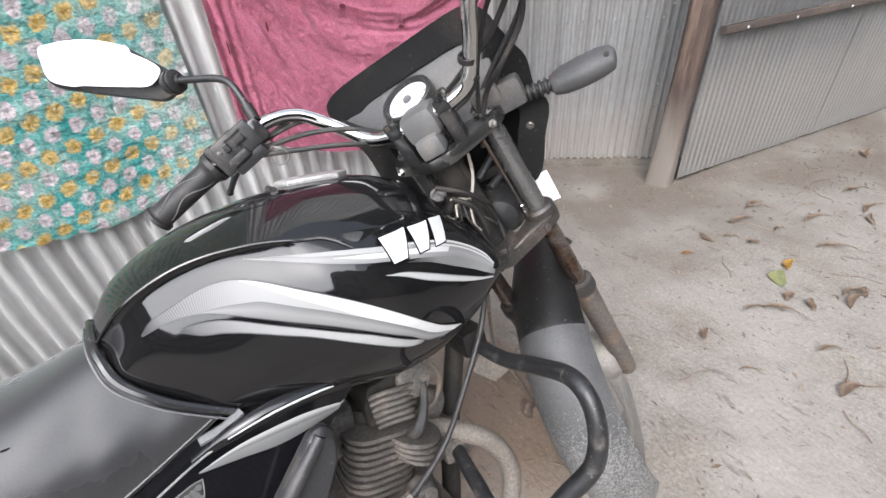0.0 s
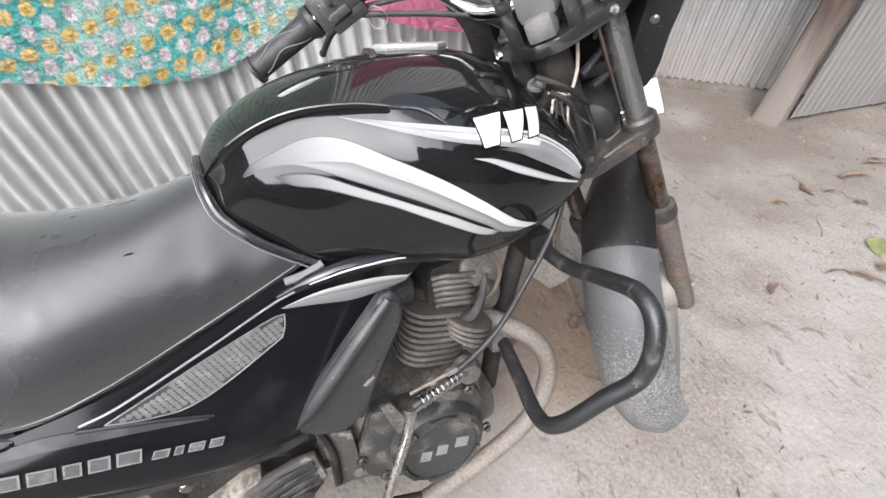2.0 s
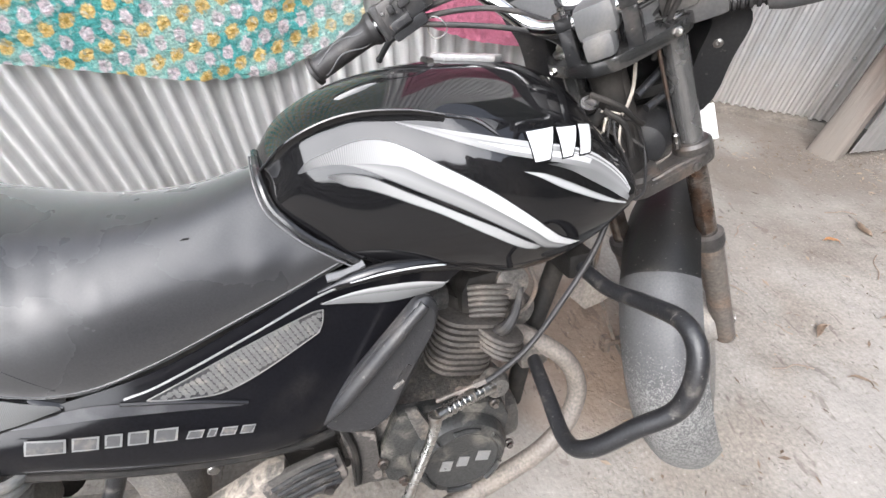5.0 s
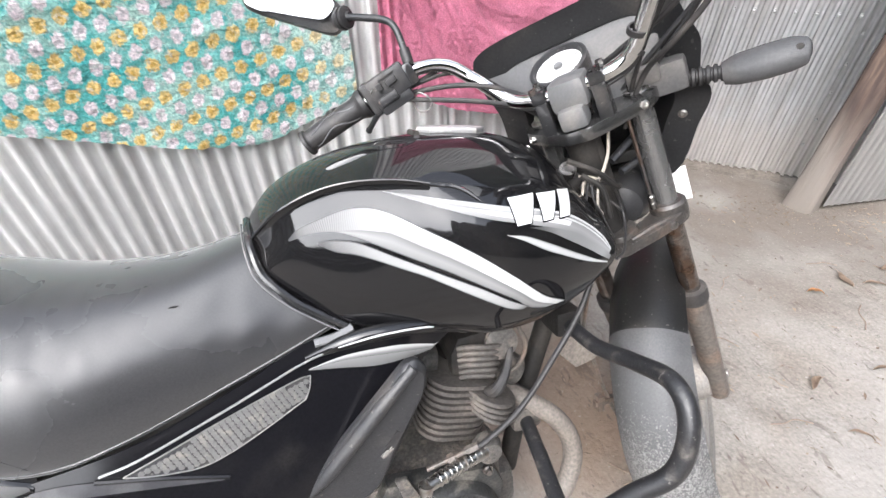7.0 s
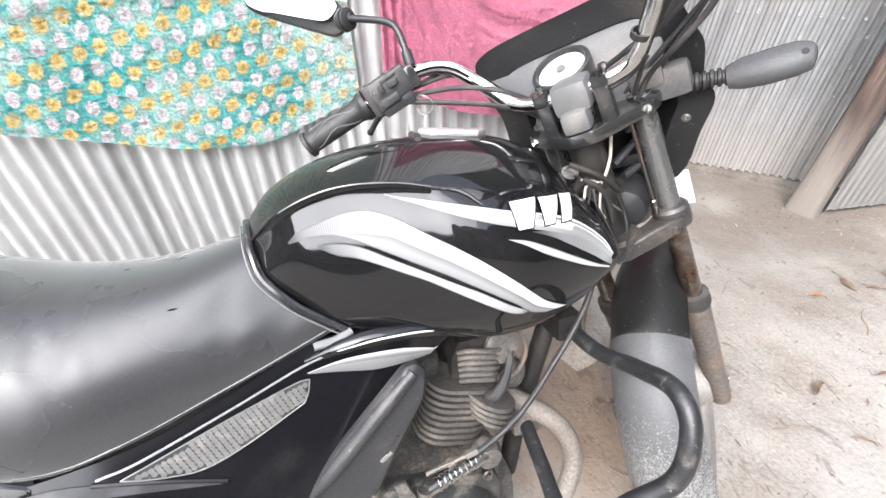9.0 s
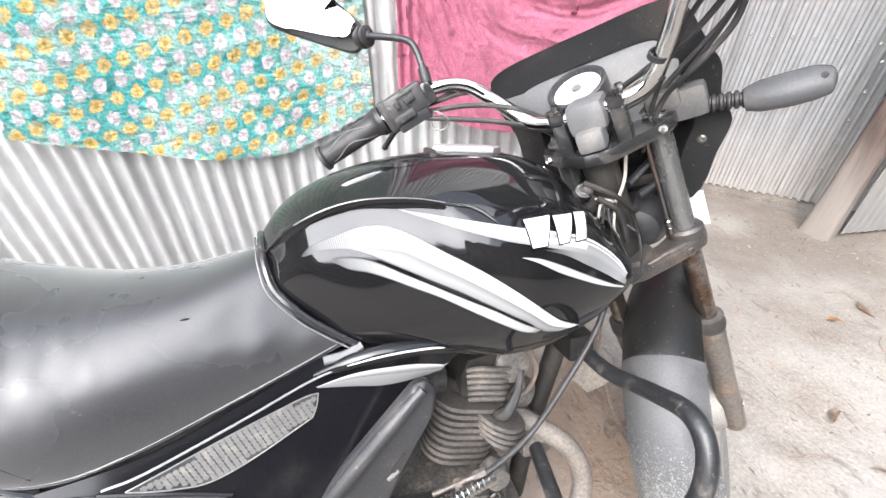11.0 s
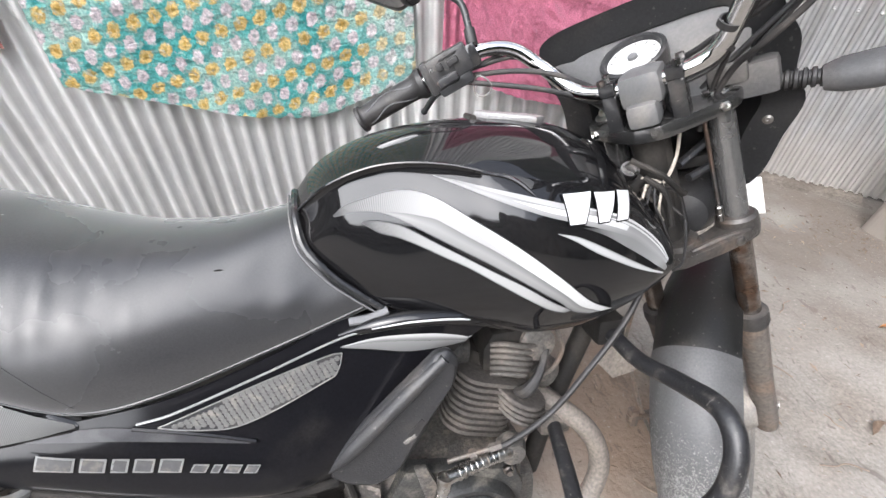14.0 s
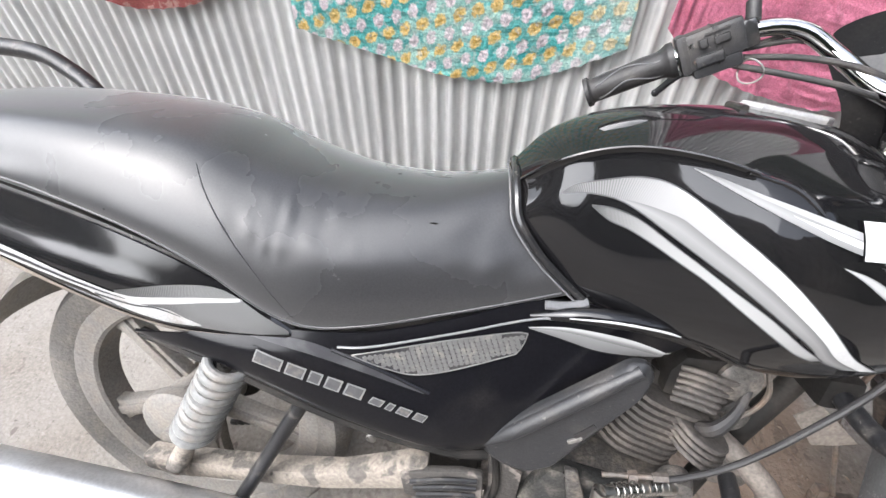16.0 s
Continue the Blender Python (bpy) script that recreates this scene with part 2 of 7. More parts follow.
insert_grey = material("dull_silver_insert", (0.12, 0.118, 0.114), 0.36, 0.3, DUST, 60, 0.3, (0.5, 0.75), 0.12, 200, 0.0)
badge_fill = material("dark_badge_fill", (0.075, 0.075, 0.076), 0.4, 0.2, DUST, 60, 0.3, (0.5, 0.75), 0.12, 200, 0.0)
badge_silver = material("silver_badge", (0.24, 0.24, 0.238), 0.32, 0.5, DUST, 60, 0.4, (0.5, 0.75), 0.08, 200, 0.0)
dial_white = material("dial_face", (0.42, 0.42, 0.41), 0.4, 0, (0.6, 0.6, 0.58), 30, 0.2, (0.5, 0.7), 0.03, 100, 0.0)
plate_white = material("white_plate", (0.75, 0.75, 0.74), 0.5, 0, DUST, 25, 0.2, (0.5, 0.7), 0.04, 100, 0.0)
tin = material("galvanised_tin", (0.76, 0.76, 0.75), 0.36, 0.36, (0.86, 0.86, 0.85), 3.0, 0.6, (0.4, 0.65), 0.05, 24, 0.012, 200, rough_vary=0.1)
tin_far = material("weathered_tin", (0.60, 0.605, 0.61), 0.34, 0.6, (0.6, 0.58, 0.565), 2.5, 0.6, (0.4, 0.65), 0.06, 30, 0.03, 200, rough_vary=0.1)
tin_gate = material("dull_tin", (0.30, 0.305, 0.315), 0.34, 0.55, (0.42, 0.41, 0.4), 2.5, 0.6, (0.4, 0.65), 0.12, 60, 0.03, 200, rough_vary=0.1)
pale_wood = material("pale_wood", (0.12, 0.086, 0.060), 0.85, 0, (0.09, 0.06, 0.045), 18, 0.7, (0.45, 0.65), 0.35, 70, 0.6, 90)
wood = material("old_wood", (0.048, 0.031, 0.024), 0.85, 0, (0.115, 0.080, 0.060), 14, 0.6, (0.46, 0.62), 0.45, 60, 1.0, 60)
soil = material("dusty_soil", (0.185, 0.170, 0.151), 0.95, 0, (0.148, 0.127, 0.106), 4.2, 0.6, (0.42, 0.66), 0.2, 110, 1.0, 60, spec=0.2)


def damp_shaded_soil(m):
    """Darker brown leaf mould along the gate and the wall's foot, with a ragged edge; brown earth and painted shade
    below the engine.
    """
    n, l = m.node_tree.nodes, m.node_tree.links
    b = n["Principled BSDF"]
    old = b.inputs["Base Color"].links[0].from_socket
    co = n.new("ShaderNodeTexCoord")
    line = n.new("ShaderNodeVectorMath")
    line.operation, line.inputs[1].default_value = "DOT_PRODUCT", (0.30, 1.0, 0.0)
    l.new(co.outputs["Object"], line.inputs[0])
    rag = n.new("ShaderNodeTexNoise")
    rag.inputs["Scale"].default_value, rag.inputs["Detail"].default_value = 3.0, 8.0
    l.new(co.outputs["Object"], rag.inputs["Vector"])
    add = n.new("ShaderNodeMath")
    add.operation, add.inputs[1].default_value = "MULTIPLY_ADD", 1.1
    l.new(rag.outputs["Fac"], add.inputs[0])
    l.new(line.outputs["Value"], add.inputs[2])
    ramp = n.new("ShaderNodeMapRange")
    ramp.interpolation_type = "SMOOTHSTEP"
    ramp.inputs["From Min"].default_value, ramp.inputs["From Max"].default_value, ramp.inputs["To Max"].default_value = 1.2, 2.0, 0.8
    l.new(add.outputs[0], ramp.inputs["Value"])
    mixer = n.new("ShaderNodeMix")
    mixer.data_type = "RGBA"
    l.new(ramp.outputs[0], mixer.inputs[0])
    l.new(old, mixer.inputs[6])
    mixer.inputs[7].default_value = (0.095, 0.079, 0.065, 1)
    # brown earth below the engine, its tone also holding the bike's contact shade
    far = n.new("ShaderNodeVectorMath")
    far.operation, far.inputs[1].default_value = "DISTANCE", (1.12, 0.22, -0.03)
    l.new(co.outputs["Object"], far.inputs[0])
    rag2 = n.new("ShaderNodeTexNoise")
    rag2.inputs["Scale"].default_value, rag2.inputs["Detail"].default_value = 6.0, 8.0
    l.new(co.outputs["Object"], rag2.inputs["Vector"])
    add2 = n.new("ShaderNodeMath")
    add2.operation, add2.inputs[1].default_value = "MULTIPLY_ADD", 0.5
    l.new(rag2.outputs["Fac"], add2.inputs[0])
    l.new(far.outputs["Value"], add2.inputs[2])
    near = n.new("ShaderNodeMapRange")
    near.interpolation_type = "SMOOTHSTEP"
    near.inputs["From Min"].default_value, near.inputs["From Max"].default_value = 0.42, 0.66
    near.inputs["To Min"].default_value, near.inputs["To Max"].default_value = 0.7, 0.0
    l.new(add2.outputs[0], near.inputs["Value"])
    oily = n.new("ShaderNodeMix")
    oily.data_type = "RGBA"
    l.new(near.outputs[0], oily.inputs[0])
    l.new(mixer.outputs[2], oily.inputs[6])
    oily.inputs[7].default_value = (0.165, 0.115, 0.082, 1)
    # short dark flecks, finer crumbs and paler trodden patches
    col = oily.outputs[2]
    for size, stretch, low, high, most, tone in ((1.7, 1.0, 0.48, 0.66, 0.45, (0.235, 0.222, 0.205)), (30.0, 0.4, 0.63, 0.69, 0.55, (0.085, 0.070, 0.058)),
                                                 (62.0, 0.45, 0.66, 0.71, 0.6, (0.075, 0.062, 0.052)), (110.0, 1.0, 0.67, 0.72, 0.5, (0.30, 0.285, 0.265))):
        span = n.new("ShaderNodeVectorMath")
        span.operation, span.inputs[1].default_value = "MULTIPLY", (1.0, stretch, 1.0)
        l.new(co.outputs["Object"], span.inputs[0])
        t = n.new("ShaderNodeTexNoise")
        t.inputs["Scale"].default_value, t.inputs["Detail"].default_value, t.inputs["Distortion"].default_value = size, 4.0, 0.8 if size > 10 else 0.1
        l.new(span.outputs[0], t.inputs["Vector"])
        mr = n.new("ShaderNodeMapRange")
        mr.inputs["From Min"].default_value, mr.inputs["From Max"].default_value, mr.inputs["To Max"].default_value = low, high, most
        l.new(t.outputs["Fac"], mr.inputs["Value"])
        x = n.new("ShaderNodeMix")
        x.data_type = "RGBA"
        l.new(mr.outputs[0], x.inputs[0])
        l.new(col, x.inputs[6])
        x.inputs[7].default_value = (*tone, 1)
        col = x.outputs[2]
    l.new(col, b.inputs["Base Color"])


damp_shaded_soil(soil)


def grained(m, scale):
    """Stretches every texture of a material along the timber."""
    n, l = m.node_tree.nodes, m.node_tree.links
    co = next(x for x in n if x.bl_idname == "ShaderNodeTexCoord")
    mul = n.new("ShaderNodeVectorMath")
    mul.operation, mul.inputs[1].default_value = "MULTIPLY", scale
    l.new(co.outputs["Object"], mul.inputs[0])
    for x in list(n):
        if x.bl_idname == "ShaderNodeTexNoise":
            l.new(mul.outputs[0], x.inputs["Vector"])


def splashed(m, low, high, tone=(0.38, 0.355, 0.33), most=0.7):
    """Dried mud splashed up the foot of a sheet, with a ragged upper edge."""
    n, l = m.node_tree.nodes, m.node_tree.links
    b = n["Principled BSDF"]
    old = b.inputs["Base Color"].links[0].from_socket
    co = n.new("ShaderNodeTexCoord")
    sep = n.new("ShaderNodeSeparateXYZ")
    l.new(co.outputs["Object"], sep.inputs[0])
    rag = n.new("ShaderNodeTexNoise")
    rag.inputs["Scale"].default_value, rag.inputs["Detail"].default_value = 9.0, 8.0
    l.new(co.outputs["Object"], rag.inputs["Vector"])
    add = n.new("ShaderNodeMath")
    add.operation, add.inputs[1].default_value = "MULTIPLY_ADD", 0.55
    l.new(rag.outputs["Fac"], add.inputs[0])
    l.new(sep.outputs["Z"], add.inputs[2])
    mr = n.new("ShaderNodeMapRange")
    mr.interpolation_type = "SMOOTHSTEP"
    mr.inputs["From Min"].default_value, mr.inputs["From Max"].default_value = low, high
    mr.inputs["To Min"].default_value, mr.inputs["To Max"].default_value = most, 0.0
    l.new(add.outputs[0], mr.inputs["Value"])
    x = n.new("ShaderNodeMix")
    x.data_type = "RGBA"
    l.new(mr.outputs[0], x.inputs[0])
    l.new(old, x.inputs[6])
    x.inputs[7].default_value = (*tone, 1)
    less = n.new("ShaderNodeMath")
    less.operation = "MULTIPLY_ADD"
    less.inputs[1].default_value, less.inputs[2].default_value = -b.inputs["Metallic"].default_value, b.inputs["Metallic"].default_value
    l.new(mr.outputs[0], less.inputs[0])
    l.new(less.outputs[0], b.inputs["Metallic"])
    l.new(x.outputs[2], b.inputs["Base Color"])


def spattered(m, low, high, size=150.0):
    """Dried drops of pale mud, thicker towards the lower end."""
    n, l = m.node_tree.nodes, m.node_tree.links
    b = n["Principled BSDF"]
    old = b.inputs["Base Color"].links[0].from_socket
    co = n.new("ShaderNodeTexCoord")
    sep = n.new("ShaderNodeSeparateXYZ")
    l.new(co.outputs["Object"], sep.inputs[0])
    more = n.new("ShaderNodeMapRange")
    more.interpolation_type = "SMOOTHSTEP"
    more.inputs["From Min"].default_value, more.inputs["From Max"].default_value = low, high
    more.inputs["To Min"].default_value, more.inputs["To Max"].default_value = 0.12, -0.16
    l.new(sep.outputs["Z"], more.inputs["Value"])
    drops = n.new("ShaderNodeTexNoise")
    drops.inputs["Scale"].default_value, drops.inputs["Detail"].default_value, drops.inputs["Distortion"].default_value = size, 3.0, 1.6
    l.new(co.outputs["Object"], drops.inputs["Vector"])
    add = n.new("ShaderNodeMath")
    l.new(drops.outputs["Fac"], add.inputs[0])
    l.new(more.outputs[0], add.inputs[1])
    mr = n.new("ShaderNodeMapRange")
    mr.inputs["From Min"].default_value, mr.inputs["From Max"].default_value, mr.inputs["To Max"].default_value = 0.58, 0.66, 0.62
    l.new(add.outputs[0], mr.inputs["Value"])
    x = n.new("ShaderNodeMix")
    x.data_type = "RGBA"
    l.new(mr.outputs[0], x.inputs[0])
    l.new(old, x.inputs[6])
    x.inputs[7].default_value = (0.46, 0.45, 0.43, 1)
    l.new(x.outputs[2], b.inputs["Base Color"])


def streaked(m, most, across=55.0, along_z=1.6):
    """Runs of old rainwater dirt down a sheet."""
    n, l = m.node_tree.nodes, m.node_tree.links
    b = n["Principled BSDF"]
    old = b.inputs["Base Color"].links[0].from_socket
    co = n.new("ShaderNodeTexCoord")
    mul = n.new("ShaderNodeVectorMath")
    mul.operation, mul.inputs[1].default_value = "MULTIPLY", (across, across, along_z)
    l.new(co.outputs["Object"], mul.inputs[0])
    t = n.new("ShaderNodeTexNoise")
    t.inputs["Scale"].default_value, t.inputs["Detail"].default_value = 1.0, 6.0
    l.new(mul.outputs[0], t.inputs["Vector"])
    mr = n.new("ShaderNodeMapRange")
    mr.inputs["From Min"].default_value, mr.inputs["From Max"].default_value = 0.46, 0.66
    mr.inputs["To Max"].default_value = most
    l.new(t.outputs["Fac"], mr.inputs["Value"])
    x = n.new("ShaderNodeMix")
    x.data_type = "RGBA"
    l.new(mr.outputs[0], x.inputs[0])
    l.new(old, x.inputs[6])
    x.inputs[7].default_value = (0.25, 0.235, 0.22, 1)
    l.new(x.outputs[2], b.inputs["Base Color"])


spattered(dusty_fender, 0.25, 0.50, 190.0)
streaked(tin, 0.22, 26.0, 0.9)
streaked(tin_far, 0.4, 40.0, 0.9)
streaked(tin_gate, 0.4, 30.0, 0.9)
splashed(tin_gate, 0.65, 1.15, (0.34, 0.325, 0.305), 0.85)
splashed(tin_far, 0.35, 0.85, (0.46, 0.43, 0.40), 0.9)
splashed(wood, 0.4, 0.8, (0.17, 0.15, 0.13), 0.8)
grained(wood, (1.0, 1.0, 0.13))
grained(pale_wood, (1.0, 1.0, 0.13))
leaf_dry = material("dry_leaf", (0.17, 0.12, 0.085), 0.8, 0, (0.28, 0.21, 0.15), 30, 0.6, (0.4, 0.6), 0.15, 200, 0.2)
leaf_yellow = material("yellow_leaf", (0.36, 0.22, 0.05), 0.7, 0, (0.36, 0.2, 0.06), 30, 0.5, (0.4, 0.6), 0.15, 200, 0.2)
leaf_orange = material("orange_leaf", (0.30, 0.14, 0.05), 0.75, 0, (0.2, 0.1, 0.05), 30, 0.5, (0.4, 0.6), 0.15, 200, 0.2)
leaf_green = material("green_leaf", (0.22, 0.245, 0.12), 0.75, 0, (0.4, 0.36, 0.17), 30, 0.5, (0.4, 0.6), 0.15, 200, 0.2)
twig_mat = material("twig_bark", (0.14, 0.1, 0.075), 0.9, 0, (0.25, 0.2, 0.15), 30, 0.5, (0.4, 0.6), 0.2, 200, 0.2)
pink_cloth_mat = material("pink_towel", (0.53, 0.185, 0.27), 0.95, 0, (0.43, 0.13, 0.20), 9, 0.5, (0.42, 0.65), 0.26, 330, 0.7, 300, spec=0.1, sheen=0.2)
litter_mat = material("leaf_crumbs", (0.1, 0.075, 0.055), 0.9, 0, (0.19, 0.15, 0.115), 3, 0.8, (0.4, 0.6), 0.4, 25, 0.0, spec=0.1)
torn_mat = material("torn_dark_cloth", (0.09, 0.02, 0.03), 0.95, 0, None, 5, 0, (0, 1), 0.2, 200, 0.3, spec=0.1)
brown_cloth_mat = material("maroon_cloth", (0.22, 0.07, 0.065), 0.95, 0, (0.4, 0.3, 0.26), 40, 0.5, (0.5, 0.6), 0.2, 200, 0.4, 200, spec=0.1)
# darker spots in the glass colour imitate grey shapes reflected against the sky
mirror_glass = material("mirror_glass", (0.275, 0.28, 0.285), 0.02, 1.0, (0.2, 0.205, 0.21), 32, 0.65, (0.5, 0.66), 0.04, 90, 0.0, rough_vary=0.0)


# ---- mesh helpers ----
def catmull(points, count):
    """count points on a smooth curve through the given ones."""
    p = np.array(points, float)
    p = np.vstack([2 * p[0] - p[1], p, 2 * p[-1] - p[-2]])
    out = []
    for s in np.linspace(0, len(points) - 1, count):
        i = min(int(s), len(points) - 2)
        t = s - i
        a, b, c, d = p[i:i + 4]
        out.append(0.5 * (2 * b + (c - a) * t + (2 * a - 5 * b + 4 * c - d) * t ** 2 + (3 * b - a - 3 * c + d) * t ** 3))
    return np.array(out)


def grid_mesh(rows, close_u=False, close_v=False):
    """A sheet from rows of points."""
    bm = bmesh.new()
    vs = [[bm.verts.new(p) for p in r] for r in rows]
    nu, nv = len(rows), len(rows[0])
    for i in range(nu - (not close_u)):
        for j in range(nv - (not close_v)):
            q = [vs[i][j], vs[(i + 1) % nu][j], vs[(i + 1) % nu][(j + 1) % nv], vs[i][(j + 1) % nv]]
            bm.faces.new(q)
    return bm, vs


def rails_mesh(rails, nu, nv, mirror=True, cap=True):
    """A skin over rails that run along x, one above the other; mirrored to the left side where asked."""
    lines = [catmull(r, nu) for r in rails]
    rows = []
    for i in range(nu):
        sec = [l[i] for l in lines]
        if mirror:
            left = [np.array((p[0], -p[1], p[2])) for p in sec]
            ring = sec[::-1] + left[1:]
            rows.append(catmull(ring, nv * 2 + 1))
        else:
            rows.append(catmull(sec, nv))
    bm, vs = grid_mesh(rows)
    if cap and mirror:
        bm.faces.new(vs[0])
        bm.faces.new(vs[-1][::-1])
        for i in range(nu - 1):
            bm.faces.new([vs[i][-1], vs[i + 1][-1], vs[i + 1][0], vs[i][0]])
    bmesh.ops.recalc_face_normals(bm, faces=bm.faces)
    return bm


def tube(points, radius, sides=12, steps=None, ends=True, flat=1.0):
    """A bent tube through points; radius one number or one for each point."""
    steps = steps or max(2, (len(points) - 1) * 6 + 1)
    c = catmull(points, steps) if len(points) > 2 else np.linspace(points[0], points[1], max(2, steps if steps else 2))
    if isinstance(radius, (int, float)):
        rad = np.full(len(c), radius)
    else:
        rad = np.interp(np.linspace(0, 1, len(c)), np.linspace(0, 1, len(radius)), radius)
    rows, up = [], None
    for i in range(len(c)):
        d = Vector(c[min(i + 1, len(c) - 1)] - c[max(i - 1, 0)]).normalized()
        if up is None:
            up = d.orthogonal().normalized()
        up = (up - d * up.dot(d)).normalized()
        side = d.cross(up)
        rows.append([Vector(c[i]) + (up * math.cos(a) + side * (math.sin(a) * flat)) * rad[i]
                     for a in np.linspace(0, 2 * math.pi, sides, endpoint=False)])
    bm, vs = grid_mesh(rows, close_v=True)
    if ends:
        bm.faces.new(vs[0][::-1])
        bm.faces.new(vs[-1])
    bmesh.ops.recalc_face_normals(bm, faces=bm.faces)
    return bm


def lathe(profile, m=None, sides=28, close=False):
    """Rings of (radius, height) turned about z, then placed by m."""
    rows = [[(r * math.cos(a), r * math.sin(a), h) for a in np.linspace(0, 2 * math.pi, sides, endpoint=False)] for r, h in profile]
    bm, vs = grid_mesh(rows, close_u=close, close_v=True)
    if not close:
        bm.faces.new(vs[0][::-1])
        bm.faces.new(vs[-1])
    bmesh.ops.recalc_face_normals(bm, faces=bm.faces)
    if m is not None:
        bm.transform(m)
    return bm


def block(size, at=(0, 0, 0), bevel=0.003, m=None, segs=2):
    bm = bmesh.new()
    bmesh.ops.create_cube(bm, size=1.0)
    bm.transform(Matrix.Diagonal((*size, 1)))
    if bevel:
        bmesh.ops.bevel(bm, geom=list(bm.edges), offset=min(bevel, 0.45 * min(size)), segments=segs, affect="EDGES", profile=0.6)
    bm.transform(Matrix.Translation(at))
    if m is not None:
        bm.transform(m)
    return bm


def prism(outline, y0, y1, bevel=0.0):
    """A plate whose outline is given in (x, z), between two planes of y."""
    bm = bmesh.new()
    a = [bm.verts.new((x, y0, z)) for x, z in outline]
    f = bm.faces.new(a)
    r = bmesh.ops.extrude_face_region(bm, geom=[f])
    for v in r["geom"]:
        if isinstance(v, bmesh.types.BMVert):
            v.co.y = y1
    bmesh.ops.recalc_face_normals(bm, faces=bm.faces)
    if bevel:
        bmesh.ops.bevel(bm, geom=list(bm.edges), offset=bevel, segments=2, affect="EDGES", profile=0.6)
    return bm


def join(*meshes):
    """Several pieces of one part in one mesh."""
    out = bmesh.new()
    for b in meshes:
        me = bpy.data.meshes.new("tmp")
        b.to_mesh(me)
        b.free()
        out.from_mesh(me)
        bpy.data.meshes.remove(me)
    return out


def along(p, q, roll=0.0):
    """A pose at p whose z looks to q."""
    d = Vector(q) - Vector(p)
    return Matrix.Translation(p) @ d.to_track_quat("Z", "Y").to_matrix().to_4x4() @ Matrix.Rotation(roll, 4, "Z")


def part(name, bm, mat, parent, label="", xf=None, smooth=True, sharp=35):
    """Links a mesh as one object under a thing or under a part."""
    if xf is not None:
        bm.transform(xf)
    me = bpy.data.meshes.new(name)
    bm.to_mesh(me)
    bm.free()
    me.materials.append(mat)
    if smooth:
        me.polygons.foreach_set("use_smooth", [True] * len(me.polygons))
        me.set_sharp_from_angle(angle=radians(sharp))
    ob = new(name, me)
    ob.parent = parent
    if label:
        tagged(ob, label)
    return ob


# ---- ground ----
GROUND = -0.03


def ground_height(x, y):
    near = math.exp(-((x - 1.0) ** 2 + (y - 0.3) ** 2) / 12)
    v = Vector((x, y, 0))
    return GROUND + near * (0.012 * noise.noise(v * 2.3) + 0.006 * noise.noise(v * 7) + 0.005 * noise.noise(v * 16) + 0.003 * noise.noise(v * 27))


def build_ground():
    xs = np.concatenate([[-600, -120, -30, -8, -4], np.linspace(-2, 5, 400), [7, 12, 40, 150, 700]])
    ys = np.concatenate([[-600, -120, -30, -8, -4], np.linspace(-2, 2.6, 270), [4, 8, 30, 150, 700]])
    bm, _ = grid_mesh([[(x, y, ground_height(x, y)) for y in ys] for x in xs])
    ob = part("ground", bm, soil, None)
    return tagged(ob, "pale dusty trodden soil with darker damp patches and shade painted in below the engine", "ground", kind="structure")


build_ground()


# ---- corrugated walls ----
def corrugated(length, z0, z1, pitch, depth, s0=0.0, phase=0.0, lift=0.0, rough_edge=0.004, seed=0):
    """A tin sheet in its own plane: s along, z up, the ridges towards -y."""
    per = 12
    count = max(2, int(length / pitch * per))
    zs = np.linspace(z0, z1, 9)
    rows = []
    for i in range(count + 1):
        s = s0 + length * i / count
        a = (s / pitch + phase) * 2 * math.pi
        w = -depth * max(-0.55, min(1.0, 1.5 * math.cos(a))) - depth * 0.15 * math.cos(a)
        dent = 0.006 * noise.noise(Vector((s * 1.7, seed, 0)))
        rows.append([(s, w - lift + dent * math.sin(z * 2 + seed) + 0.004 * noise.noise(Vector((s * 3, z * 2, seed))),
                      z + (rough_edge * noise.noise(Vector((s * 25, seed, 3))) if k == 0 else 0)) for k, z in enumerate(zs)])
    bm, _ = grid_mesh(rows)
    g = bmesh.ops.solidify(bm, geom=list(bm.faces), thickness=0.0012)
    bmesh.ops.recalc_face_normals(bm, faces=bm.faces)
    return bm


nail_zinc = material("zinc_nail", (0.42, 0.42, 0.41), 0.4, 0.3, DUST, 60, 0.3, (0.5, 0.75), 0.1, 200, 0.0)


def nail(parent, s, z, y):
    bm = lathe([(0.0, 0.005), (0.004, 0.0045), (0.0072, 0.0015), (0.0078, 0.0)], along((s, y, z), (s, y - 1, z)), 10)
    return part("nail", bm, nail_zinc, parent)


def tin_wall(name, m, length, s0, pitch, depth, mat, rows, label, sheet=0.72, phase=0.0):
    root = tagged(new(name), label, "wall", kind="structure")
    root.matrix_world = m
    k = 0
    for z0, z1, lift in rows:
        s = s0
        while s < s0 + length - 0.05:
            w = min(sheet, s0 + length - s)
            lap = pitch if s + w < s0 + length - 0.05 else 0
            ob = part("tin_sheet", corrugated(w + lap, z0, z1, pitch, depth, s, phase, lift=lift + 0.0022 * (k % 2), seed=k * 3 + 1), mat, root, sharp=60)
            s += w
            k += 1
    return root


